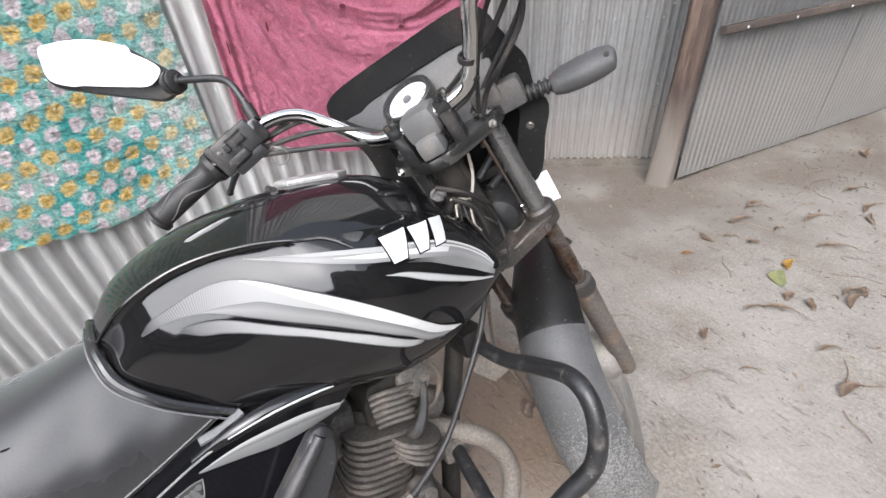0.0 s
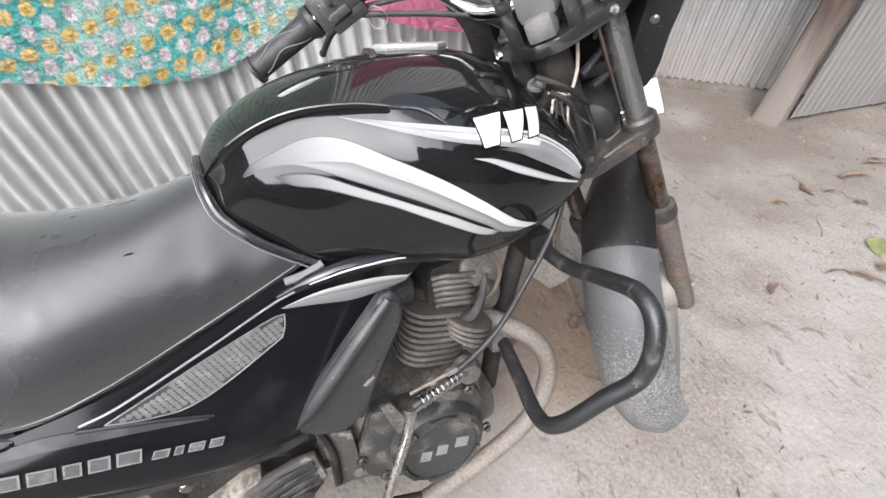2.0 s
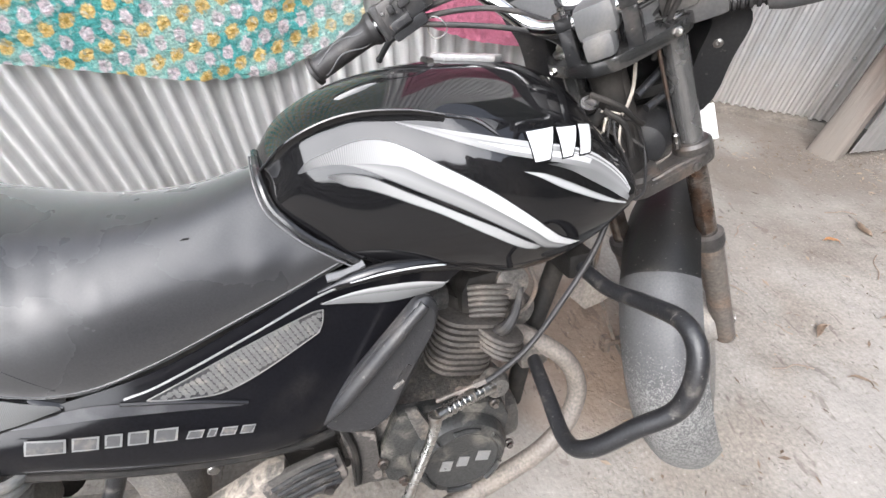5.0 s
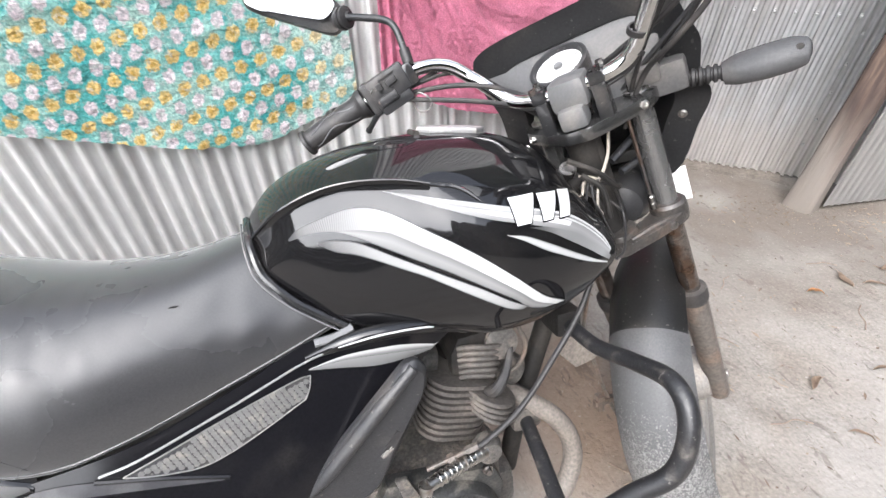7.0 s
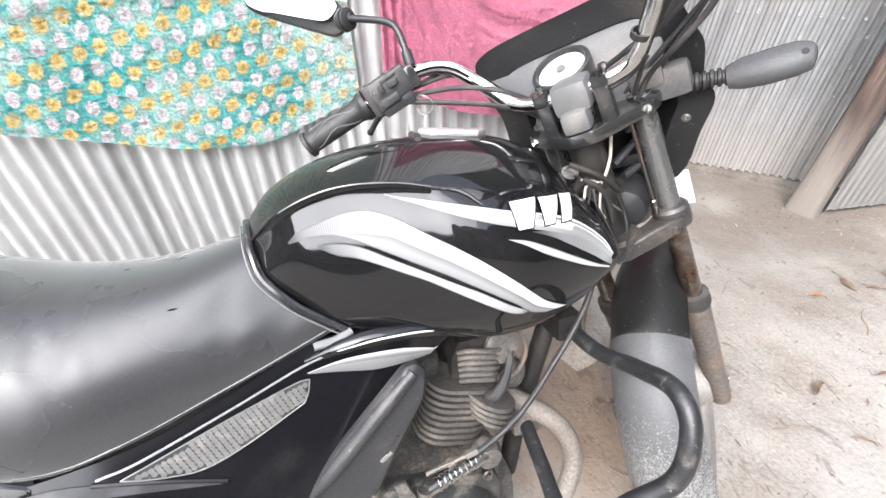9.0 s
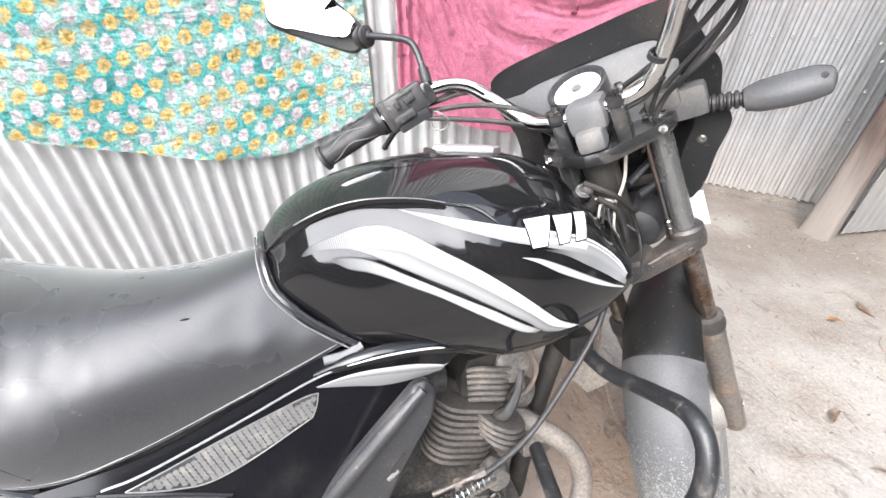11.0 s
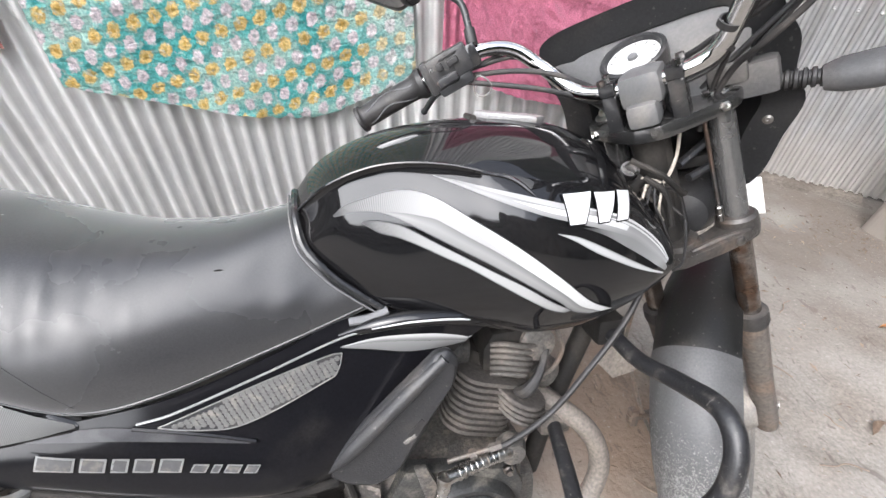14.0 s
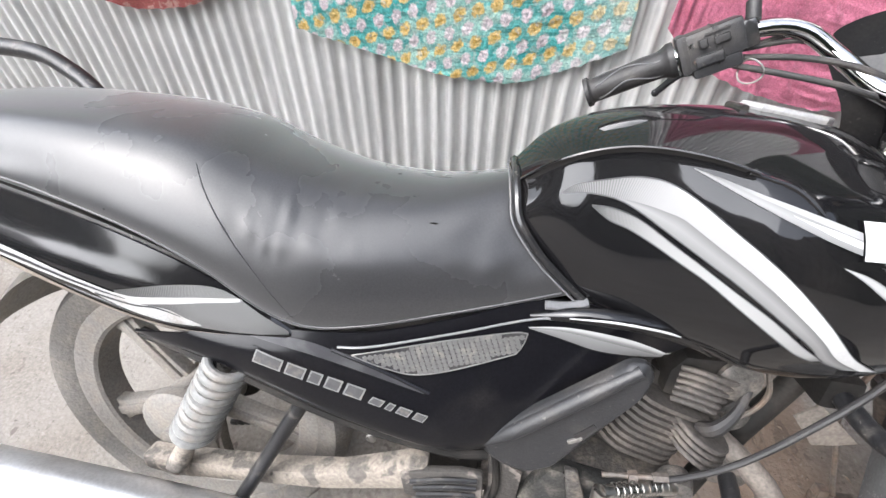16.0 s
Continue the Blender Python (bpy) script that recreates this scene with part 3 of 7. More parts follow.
LEFT = pose(0, 1.02, GROUND, 0, 0, math.degrees(math.atan(-0.06)))
tin_wall("wall_north", LEFT, 3.6, -1.865, 0.0485, 0.0125, tin, [(-0.02, 0.95, 0.0), (0.885, 2.5, 0.012)],
                     "galvanised corrugated tin fence of overlapping sheets", 0.64, -0.175)
FAR_DIR = math.degrees(math.atan2(-0.41, 0.474))
FAR = pose(2.56, 1.44, GROUND, 0, 0, FAR_DIR)
wall_far = tin_wall("wall_east", FAR, 3.1, -1.9, 0.041, 0.0115, tin_far, [(0.016, 2.5, 0.0)],
                    "weathered corrugated tin wall nailed to a frame", 0.8)
for z in (0.79, 1.2):
    for s in np.arange(0.1, 0.62, 0.082):
        if z < 1 or s < 0.15:
            nail(wall_far, s, z, -0.0135)
for z in np.arange(0.2, 2.3, 0.13):
    nail(wall_far, 0.63, z, -0.0135)
damp_earth = material("damp_earth", (0.115, 0.100, 0.085), 0.95, 0, (0.075, 0.063, 0.053), 9, 0.7, (0.42, 0.66), 0.25, 80, 0.8, 70, spec=0.15)
rows = []
for s in np.linspace(-1.2, 0.60, 120):
    wob = 0.010 * noise.noise(Vector((s * 4, 1, 0))) + 0.005 * noise.noise(Vector((s * 15, 2, 0)))
    top = 0.020 + 0.5 * wob
    rows.append([(s, 0.03, -0.02), (s, 0.028, top), (s, -0.022, top + 0.002), (s, -0.040 + wob, top - 0.004), (s, -0.050 + wob, top - 0.014), (s, -0.066 + 1.6 * wob, 0.008), (s, -0.11 + 2 * wob, -0.01)])
ledge_bm, _ = grid_mesh(rows)
bmesh.ops.recalc_face_normals(ledge_bm, faces=ledge_bm.faces)
ledge = part("mud_ledge", ledge_bm, damp_earth, None, sharp=60)
ledge.matrix_world = FAR
tagged(ledge, "low ledge of dried mud along the foot of the tin wall", "ledge", kind="structure")
DOOR = pose(2.92, 0.725, GROUND, 0, 0, math.degrees(math.atan2(-0.29, 1.76)))
gate = tin_wall("wall_gate", DOOR, 2.44, -0.01, 0.041, 0.0021, tin_gate, [(0.02, 2.5, 0.0)],
                "tin gate leaf with wooden rails, dusty towards the ground", 1.2)


def rough_timber(points, w, d, seed, parent, name, mat=wood, label="", flare=0.0):
    """A weathered squared timber along points."""
    c = catmull(points, 26) if len(points) > 2 else np.linspace(points[0], points[1], 26)
    rows = []
    for i, p in enumerate(c):
        t = Vector(c[min(i + 1, 25)] - c[max(0, i - 1)]).normalized()
        a = t.cross(Vector((0.3, -1, 0.1))).normalized()
        b = t.cross(a)
        ring = []
        for q in np.linspace(0, 2 * math.pi, 28, endpoint=False):
            k = 1 / max(abs(math.cos(q)), abs(math.sin(q))) ** 0.75
            wob = 1 + flare * math.exp(-i / 2.2) + 0.10 * noise.noise(Vector((i * 0.35, q * 1.4, seed))) + 0.07 * noise.noise(Vector((i * 0.12, q * 5, seed + 7)))
            ring.append(Vector(p) + a * (w / 2 * k * wob * math.cos(q)) + b * (d / 2 * k * wob * math.sin(q)))
        rows.append(ring)
    bm, vs = grid_mesh(rows, close_v=True)
    bm.faces.new(vs[0][::-1])
    bm.faces.new(vs[-1])
    bmesh.ops.recalc_face_normals(bm, faces=bm.faces)
    return part(name, bm, mat, parent, label, sharp=50)


dark_wood = material("dark_wood", (0.045, 0.034, 0.028), 0.8, 0, (0.10, 0.076, 0.06), 12, 0.5, (0.45, 0.7), 0.25, 60, 0.4, 90)
post = tagged(new("gate_post"), "weathered rough wooden gate post with a split board", "post")
post.location = (2.855, 0.785, GROUND)
rough_timber([(0, 0.005, -0.06), (-0.002, 0, 0.35), (0.002, -0.006, 0.7), (0.0, -0.004, 1.0), (0.012, -0.024, 1.5), (0.02, -0.045, 2.5)], 0.112, 0.108, 2, post, "trunk", flare=0.34)
rough_timber([(-0.057, 0.036, 0.98), (-0.053, 0.040, 1.15), (-0.048, 0.036, 1.5), (-0.04, 0.015, 2.5)], 0.045, 0.035, 5, post, "board", pale_wood, "pale split board")
rough_timber([(-0.077, 0.008, 1.12), (-0.072, 0.006, 1.25), (-0.062, 0.000, 1.5), (-0.05, -0.02, 2.5)], 0.026, 0.02, 9, post, "splinter", pale_wood)
for z in (0.768, 1.487):
    rail = tagged(new("gate_rail"), "dark wooden rail nailed across the tin gate", "rail", "gate rails")
    rail.matrix_world = DOOR
    rough_timber([(0.0, -0.03, z), (1.2, -0.03, z + 0.01), (2.4, -0.03, z)], 0.04, 0.028, z, rail, "timber", dark_wood)
    for x in (0.14, 0.5, 0.95, 1.4):
        nail(rail, x, z, -0.05)


# ---- added trees out of view, shaping what mirrors, chrome and paint reflect ----
far_green = material("far_foliage", (0.05, 0.058, 0.045), 0.9, 0, (0.09, 0.1, 0.08), 0.6, 0.6, (0.4, 0.65), 0.4, 3, 0.0, spec=0.1)


def reflection_trees():
    """Unseen trees all round, lower behind the motorcycle; heights by direction set where paint reflects dark or sky.
    """
    rows = []
    count = 260
    for i in range(count):
        a = 2 * math.pi * i / count
        off = abs((math.degrees(a) - 205 + 180) % 360 - 180)
        rise = min(1.0, max(0.0, (off - 42) / 8))
        east = max(0.0, math.sin(a + radians(20)))
        tall = 4.2 + (8.0 + 8.8 * min(1.0, 2 * east)) * rise * rise * (3 - 2 * rise)
        deg = math.degrees(a)
        tall += 2.6 * math.exp(-((deg - 212) / 13) ** 2) - 1.5 * math.exp(-((deg - 238) / 9) ** 2)
        ring = Vector((4 * math.cos(a), 4 * math.sin(a), 0))
        top = tall + (0.5 + 1.5 * rise) * noise.noise(ring * 0.6) + (0.7 + 0.5 * rise) * noise.noise(ring * 1.9) + (0.3 + 0.3 * rise) * noise.noise(ring * 6)
        row = []
        for j in range(17):
            t = j / 16
            r = 14 + 1.6 * t + 0.9 * noise.noise(ring * 1.5 + Vector((0, 0, t * 5))) + 0.4 * noise.noise(ring * 4 + Vector((0, 0, t * 14)))
            row.append((r * math.cos(a), r * math.sin(a), GROUND - 0.1 + top * t))
        rows.append(row)
    bm, _ = grid_mesh(rows, close_u=True)
    bmesh.ops.solidify(bm, geom=list(bm.faces), thickness=0.5)
    bmesh.ops.recalc_face_normals(bm, faces=bm.faces)
    return bm


tagged(part("backdrop", reflection_trees(), far_green, None), "unseen belt of green trees added to shape the reflections", "trees", kind="structure")


# ---- motorcycle ----
bike = tagged(new("motorcycle"), "used black commuter motorcycle with silver stripes, leaning, handlebars turned", "motorcycle")
bike.matrix_world = pose(0, -0.02, 0, 0, 0, -1) @ pose(0, 0, 0, -18, 0, 0)

# the frame that turns with the bars: f ahead, l left, u up along the steering axis
STEER = Matrix.Translation((1.034, 0, 0.913)) @ Matrix.Rotation(radians(-22), 4, "Y") @ Matrix.Rotation(radians(45), 4, "Z")


def bvh_of(ob):
    from mathutils.bvhtree import BVHTree
    me = ob.data
    return BVHTree.FromPolygons([v.co for v in me.vertices], [p.vertices for p in me.polygons])


def decal(name, upper, lower, tree, mat, parent, label="", count=36, across=7, lift=0.0012):
    """A thin sticker laid on the right side of a shell, between two curves given in (x, z)."""
    a, b = catmull(upper, count), catmull(lower, count)
    rows = []
    for p, q in zip(a, b):
        row = []
        for t in np.linspace(0, 1, across):
            x, z = p * (1 - t) + q * t
            hit, nor, _, _ = tree.ray_cast(Vector((x, -1.0, z)), Vector((0, 1, 0)))
            if hit is None:
                hit, nor, _, _ = tree.find_nearest(Vector((x, -0.12, z)))
            if nor.y > 0:
                nor = -nor
            row.append(hit + nor * lift)
        rows.append(row)
    bm, vs = grid_mesh(rows)
    place = {v: (i / (count - 1), j / (across - 1)) for i, r in enumerate(vs) for j, v in enumerate(r)}
    layer = bm.loops.layers.uv.new("UVMap")
    for f in bm.faces:
        for lp in f.loops:
            lp[layer].uv = place[lp.vert]
    bmesh.ops.recalc_face_normals(bm, faces=bm.faces)
    if sum(f.normal.y for f in bm.faces) > 0:
        bmesh.ops.reverse_faces(bm, faces=bm.faces)
    return part(name, bm, mat, parent, label, sharp=70)


# fuel tank
TANK_RAILS = [
    [(0.478, 0, 0.815), (0.53, 0, 0.868), (0.62, 0, 0.900), (0.75, 0, 0.911), (0.86, 0, 0.897), (0.93, 0, 0.868), (0.975, 0, 0.832), (1.005, 0, 0.790)],
    [(0.487, -0.052, 0.804), (0.540, -0.090, 0.849), (0.61, -0.106, 0.872), (0.69, -0.122, 0.869), (0.775, -0.140, 0.848), (0.87, -0.130, 0.837), (0.945, -0.088, 0.820), (0.987, -0.058, 0.795)],
    [(0.500, -0.078, 0.772), (0.555, -0.102, 0.788), (0.63, -0.122, 0.790), (0.72, -0.150, 0.788), (0.81, -0.174, 0.788), (0.90, -0.160, 0.782), (0.962, -0.122, 0.768), (1.002, -0.092, 0.752)],
    [(0.540, -0.090, 0.720), (0.580, -0.107, 0.715), (0.645, -0.125, 0.703), (0.73, -0.145, 0.690), (0.81, -0.162, 0.684), (0.90, -0.157, 0.683), (0.968, -0.142, 0.690), (1.012, -0.126, 0.702)],
    [(0.588, -0.094, 0.676), (0.615, -0.100, 0.665), (0.67, -0.106, 0.648), (0.74, -0.112, 0.632), (0.80, -0.118, 0.614), (0.87, -0.116, 0.613), (0.935, -0.112, 0.632), (0.990, -0.108, 0.664)],
    [(0.590, -0.03, 0.672), (0.62, -0.03, 0.662), (0.67, -0.03, 0.645), (0.74, -0.03, 0.63), (0.80, -0.03, 0.612), (0.87, -0.03, 0.612), (0.935, -0.03, 0.628), (0.985, -0.03, 0.655)],
]


def tank_shell():
    """The tank's skin: a domed top that meets the flanks in a crease, which fades out towards the front."""
    nu = 84
    lines = [catmull(r, nu) for r in TANK_RAILS]
    rows = []
    for i in range(nu):
        sec = [l[i] for l in lines]
        fade = max(0.0, 1 - max(0, (sec[1][0] - 0.72)) / 0.09)
        rise, w = sec[0][2] - sec[1][2], -sec[1][1]
        # the dome flattens on top and falls faster towards the crease
        k = np.linspace(0, 1, 27)
        deck = np.array([sec[0] * (1 - t) + sec[1] * t for t in k])
        deck[:, 1] = -w * k
        deck[:, 2] = sec[1][2] + rise * (1 - k ** 2)
        lip = sec[1] + np.array((0, 0.0025 * fade, -0.006 * fade))
        flank = catmull([lip, *sec[2:]], 40)
        right = list(deck) + list(flank)
        if fade < 1:
            # forward of the crease the shoulder is rounded
            smooth = np.array(right)
            for _ in range(int(70 * (1 - fade))):
                smooth[15:44] += 0.5 * ((smooth[14:43] + smooth[16:45]) / 2 - smooth[15:44])
            right = list(smooth)
        left = [p * (1, -1, 1) for p in right]
        rows.append(right[::-1] + left[1:])
    # the front end closes in a rounded nose
    for pull, ahead in ((0.97, 0.006), (0.88, 0.013), (0.70, 0.019)):
        last = np.array(rows[nu - 1])
        mid = np.array((last[:, 0].mean(), 0, last[:, 2].mean()))
        rows.append([mid + (p - mid) * (1, pull, pull) + np.array((ahead, 0, 0)) for p in last])
    bm, vs = grid_mesh(rows)
    bm.faces.new(vs[0])
    bm.faces.new(vs[-1][::-1])
    bmesh.ops.recalc_face_normals(bm, faces=bm.faces)
    return bm


tank = part("fuel_tank", tank_shell(), paint_black, bike, "glossy black fuel tank with white and silver stripes", sharp=45)
tank_tree = bvh_of(tank)
BROAD_UP = [(0.543, 0.810), (0.558, 0.823), (0.584, 0.832), (0.615, 0.8405), (0.641, 0.841), (0.662, 0.8345), (0.682, 0.824), (0.714, 0.8035), (0.746, 0.7835), (0.781, 0.758), (0.819, 0.7255), (0.848, 0.699), (0.874, 0.677), (0.910, 0.657)]
BROAD_LOW = [(0.543, 0.809), (0.569, 0.815), (0.600, 0.814), (0.625, 0.805), (0.654, 0.7895), (0.687, 0.7715), (0.730, 0.748), (0.774, 0.7205), (0.820, 0.689), (0.8445, 0.6675), (0.875, 0.656)]
LOW_UP = [(0.577, 0.8025), (0.595, 0.8035), (0.617, 0.800), (0.637, 0.792), (0.6665, 0.7755), (0.696, 0.7595), (0.730, 0.740), (0.775, 0.7145), (0.815, 0.687), (0.844, 0.669)]
LOW_LO = [(0.577, 0.802), (0.5975, 0.789), (0.619, 0.783), (0.645, 0.772), (0.675, 0.757), (0.705, 0.742), (0.740, 0.720), (0.776, 0.697), (0.8125, 0.674), (0.835, 0.666)]
FIN_UP = [(0.668, 0.858), (0.693, 0.852), (0.726, 0.843), (0.759, 0.835), (0.793, 0.826), (0.825, 0.817), (0.870, 0.8055), (0.919, 0.7875), (0.966, 0.758), (0.995, 0.732), (1.003, 0.713)]
FIN_LO = [(0.668, 0.857), (0.701, 0.843), (0.733, 0.830), (0.765, 0.818), (0.799, 0.806), (0.837, 0.794), (0.884, 0.7785), (0.930, 0.758), (0.967, 0.731), (0.997, 0.708)]
SHORT_UP = [(0.812, 0.785), (0.842, 0.7765), (0.879, 0.758), (0.929, 0.7295), (0.964, 0.710), (0.991, 0.698)]
SHORT_LO = [(0.812, 0.7845), (0.836, 0.772), (0.868, 0.752), (0.903, 0.7335), (0.942, 0.714), (0.991, 0.695)]


def between(upper, lower, t, count=40, first=0.0, last=1.0, pinch=None, length=0.3):
    """A curve at the share t of the way from one edge of a band to the other; with pinch it starts at that share instead."""
    a, b = catmull(upper, count), catmull(lower, count)
    i0, i1 = int(first * (count - 1)), int(last * (count - 1))
    out = []
    for i in range(i0, i1 + 1):
        k = min(1.0, (i - i0) / (length * (i1 - i0)))
        w = t if pinch is None else pinch + (t - pinch) * k
        out.append(tuple(a[i] * (1 - w) + b[i] * w))
    return out


decal("stripe", BROAD_UP, BROAD_LOW, tank_tree, print_long, tank, "broad silver stripe with a hatched start", count=70, across=11)
decal("stripe", between(BROAD_UP, BROAD_LOW, 0.52, first=0.2, pinch=0.99), between(BROAD_UP, BROAD_LOW, 1.0, first=0.2), tank_tree, print_band, tank, "grey shading under the white stripe", lift=0.0014, count=60)
decal("stripe", between(BROAD_UP, BROAD_LOW, 0.02, first=0.36), between(BROAD_UP, BROAD_LOW, 0.50, first=0.36, pinch=0.03, length=0.5), tank_tree, decal_white, tank, "white wedge of the broad stripe", lift=0.0017, count=60)
decal("stripe", LOW_UP, LOW_LO, tank_tree, print_long, tank, "lower white stripe with a hatched start", count=60)
decal("stripe", FIN_UP, FIN_LO, tank_tree, print_fin, tank, "silver shading", count=60, across=9)
for t0, t1, first, last in ((0.0, 0.34, 0.0, 0.62), (0.40, 0.72, 0.32, 0.74), (0.02, 0.16, 0.55, 1.0), (0.26, 0.38, 0.62, 1.0)):
    m = (t0 + t1) / 2
    decal("stripe", between(FIN_UP, FIN_LO, t0, 60, first, last, m), between(FIN_UP, FIN_LO, t1, 60, first, last, m), tank_tree, print_long if first == 0 else decal_white, tank,
          "upper white stripe with a hatched start" if first == 0 else "white streak", lift=0.0014 if first == 0 else 0.0017, count=60)
decal("stripe", [(0.848, 0.7873), (0.877, 0.782), (0.910, 0.772), (0.962, 0.742), (0.989, 0.717), (1.000, 0.703)], [(0.848, 0.7866), (0.881, 0.7725), (0.919, 0.749), (0.956, 0.7252), (0.977, 0.7106), (0.995, 0.6990)], tank_tree, print_nose, tank, "grey shading towards the nose", lift=0.0008)
decal("stripe", SHORT_UP, SHORT_LO, tank_tree, print_short, tank, "short white stripe")
# dark edging lines of the stickers
for line in (BROAD_UP, BROAD_LOW, LOW_UP, LOW_LO):
    decal("edging", [(x, z + 0.0010) for x, z in line], [(x, z - 0.0006) for x, z in line], tank_tree, edge_grey, tank, count=60, across=3, lift=0.0019)
# the maker's mark, as plain blocks
for a, b in (([(0.823, 0.827), (0.8645, 0.8255)], [(0.828, 0.7927), (0.850, 0.792)]), ([(0.869, 0.824), (0.906, 0.8187)], [(0.870, 0.790), (0.886, 0.789)]), ([(0.9115, 0.8185), (0.941, 0.811)], [(0.899, 0.787), (0.921, 0.784)])):
    o = 0.0016
    decal("mark_outline", [(a[0][0] - o, a[0][1] + o), (a[1][0] + o, a[1][1] + o)], [(b[0][0] - o, b[0][1] - o), (b[1][0] + o, b[1][1] - o)], tank_tree, paint_black, tank, count=8, lift=0.0022)
    decal("mark", a, b, tank_tree, mark_white, tank, "white block of the maker's mark", count=8, lift=0.0028)

CREASE = [tuple(p + np.array((0, -0.001, 0.0005))) for p in catmull(TANK_RAILS[1], 56)[:30:3]]
part("crease", tube(CREASE, [0.002, 0.0024, 0.0024, 0.0024, 0.0018], 8, 70), paint_black, tank, "raised glossy crease")
kink = []
for x, z in catmull([(0.7187, 0.8605), (0.7416, 0.8557), (0.758, 0.8516), (0.7714, 0.8442), (0.7804, 0.8364), (0.7925, 0.8253)], 14):
    hit, nor, _, _ = tank_tree.ray_cast(Vector((x, -1.0, z)), Vector((0, 1, 0)))
    if hit is not None:
        kink.append(tuple(hit - nor * 0.0003))
part("crease", tube(kink, [0.0022, 0.0030, 0.0034, 0.0032, 0.0012], 8, 40), paint_black, tank)
# filler cap
cap_m = Matrix.Translation((0.803, 0.012, 0.9035)) @ Matrix.Rotation(radians(7), 4, "Y")
CAP_PLAN = [(-0.054, 0.0), (-0.040, 0.026), (0.034, 0.030), (0.056, 0.006), (0.056, -0.006), (0.034, -0.030), (-0.040, -0.026)]


def cap_slab(scale, z0, z1, bevel):
    bm = prism([(x * scale, y * scale) for x, y in CAP_PLAN], z0, z1, bevel)
    bm.transform(cap_m @ Matrix.Rotation(radians(90), 4, "X") @ Matrix.Diagonal((1, 1, -1, 1)))
    bmesh.ops.recalc_face_normals(bm, faces=bm.faces)
    return bm


cap = part("filler_cap", cap_slab(1.0, 0.0, 0.010, 0.004), cap_alloy, tank, "worn silver flip filler cap", sharp=30)
part("cap_ring", cap_slab(1.10, -0.006, 0.001, 0.002), plastic_black, tank)
part("cap_lip", cap_slab(1.16, -0.0075, -0.003, 0.0015), chrome, tank, "bright rim under the cap")
part("cap_hinge", tube([(0.742, -0.022, 0.9115), (0.742, 0.022, 0.9115)], 0.005, 10, 2), steel_worn, tank)
# trim round the back of the tank
TRIM = [(0.484, 0.0, 0.822), (0.488, -0.040, 0.815), (0.492, -0.070, 0.797), (0.500, -0.085, 0.765), (0.530, -0.096, 0.727), (0.560, -0.101, 0.700), (0.592, -0.104, 0.674)]
part("tank_trim", tube(TRIM, 0.0055, 8, 40), gloss_black, tank, "black rubber edging")
part("tank_trim", tube([(x - 0.008, y - 0.003, z - 0.004) for x, y, z in TRIM], 0.0014, 8, 40), plastic_grey, tank, "grey edging line")
part("bracket", tube([(0.598, -0.108, 0.674), (0.575, -0.113, 0.668), (0.545, -0.116, 0.667)], 0.006, 8, 12, flat=0.6), plastic_grey, tank, "worn grey corner bracket")

# seat
SEAT_RAILS = [
    [(-0.46, 0, 0.815), (-0.30, 0, 0.855), (-0.1, 0, 0.864), (0.06, 0, 0.852), (0.17, 0, 0.816), (0.27, 0, 0.793), (0.38, 0, 0.788), (0.485, 0, 0.806)],
    [(-0.46, -0.08, 0.803), (-0.30, -0.105, 0.838), (-0.1, -0.11, 0.845), (0.06, -0.108, 0.830), (0.17, -0.10, 0.795), (0.27, -0.09, 0.771), (0.38, -0.08, 0.768), (0.49, -0.055, 0.788)],
    [(-0.45, -0.11, 0.775), (-0.3, -0.135, 0.795), (-0.1, -0.148, 0.793), (0.06, -0.155, 0.760), (0.17, -0.157, 0.718), (0.27, -0.148, 0.70), (0.39, -0.121, 0.708), (0.52, -0.092, 0.724)],
    [(-0.44, -0.115, 0.765), (-0.3, -0.138, 0.778), (-0.1, -0.148, 0.745), (0.06, -0.154, 0.695), (0.2, -0.154, 0.610), (0.30, -0.144, 0.608), (0.44, -0.119, 0.640), (0.575, -0.097, 0.676)],
    [(-0.44, -0.05, 0.755), (-0.3, -0.06, 0.765), (-0.1, -0.06, 0.735), (0.06, -0.06, 0.685), (0.2, -0.06, 0.605), (0.30, -0.06, 0.605), (0.44, -0.05, 0.635), (0.575, -0.04, 0.670)],
]


def seat_shell():
    bm = rails_mesh(SEAT_RAILS, 120, 44)
    for v in bm.verts:
        if v.co.y < -0.04:
            near = math.exp(-((v.co.x - 0.23) / 0.085) ** 2 - ((v.co.z - 0.745) / 0.045) ** 2)
            q = Vector((v.co.x * 46 + 1.5 * v.co.z, v.co.z * 13, 3))
            front = math.exp(-((v.co.x - 0.46) / 0.06) ** 2 - ((v.co.z - 0.72) / 0.05) ** 2)
            fold = 1 - 2 * abs(noise.noise(Vector((v.co.x * 55 + v.co.z * 30, v.co.z * 34, 3))))
            v.co.y += 0.0016 * near * fold + 0.0008 * near * noise.noise(q) + 0.0006 * noise.noise(v.co * 11) + 0.003 * front * noise.noise(Vector((v.co.x * 22 - v.co.z * 14, v.co.z * 20, 6)))
            v.co.z += 0.0015 * near * noise.noise(q * 1.7)
    return bm


seat = part("seat", seat_shell(), vinyl, bike, "smooth black vinyl double seat, dipped for the rider", sharp=60)

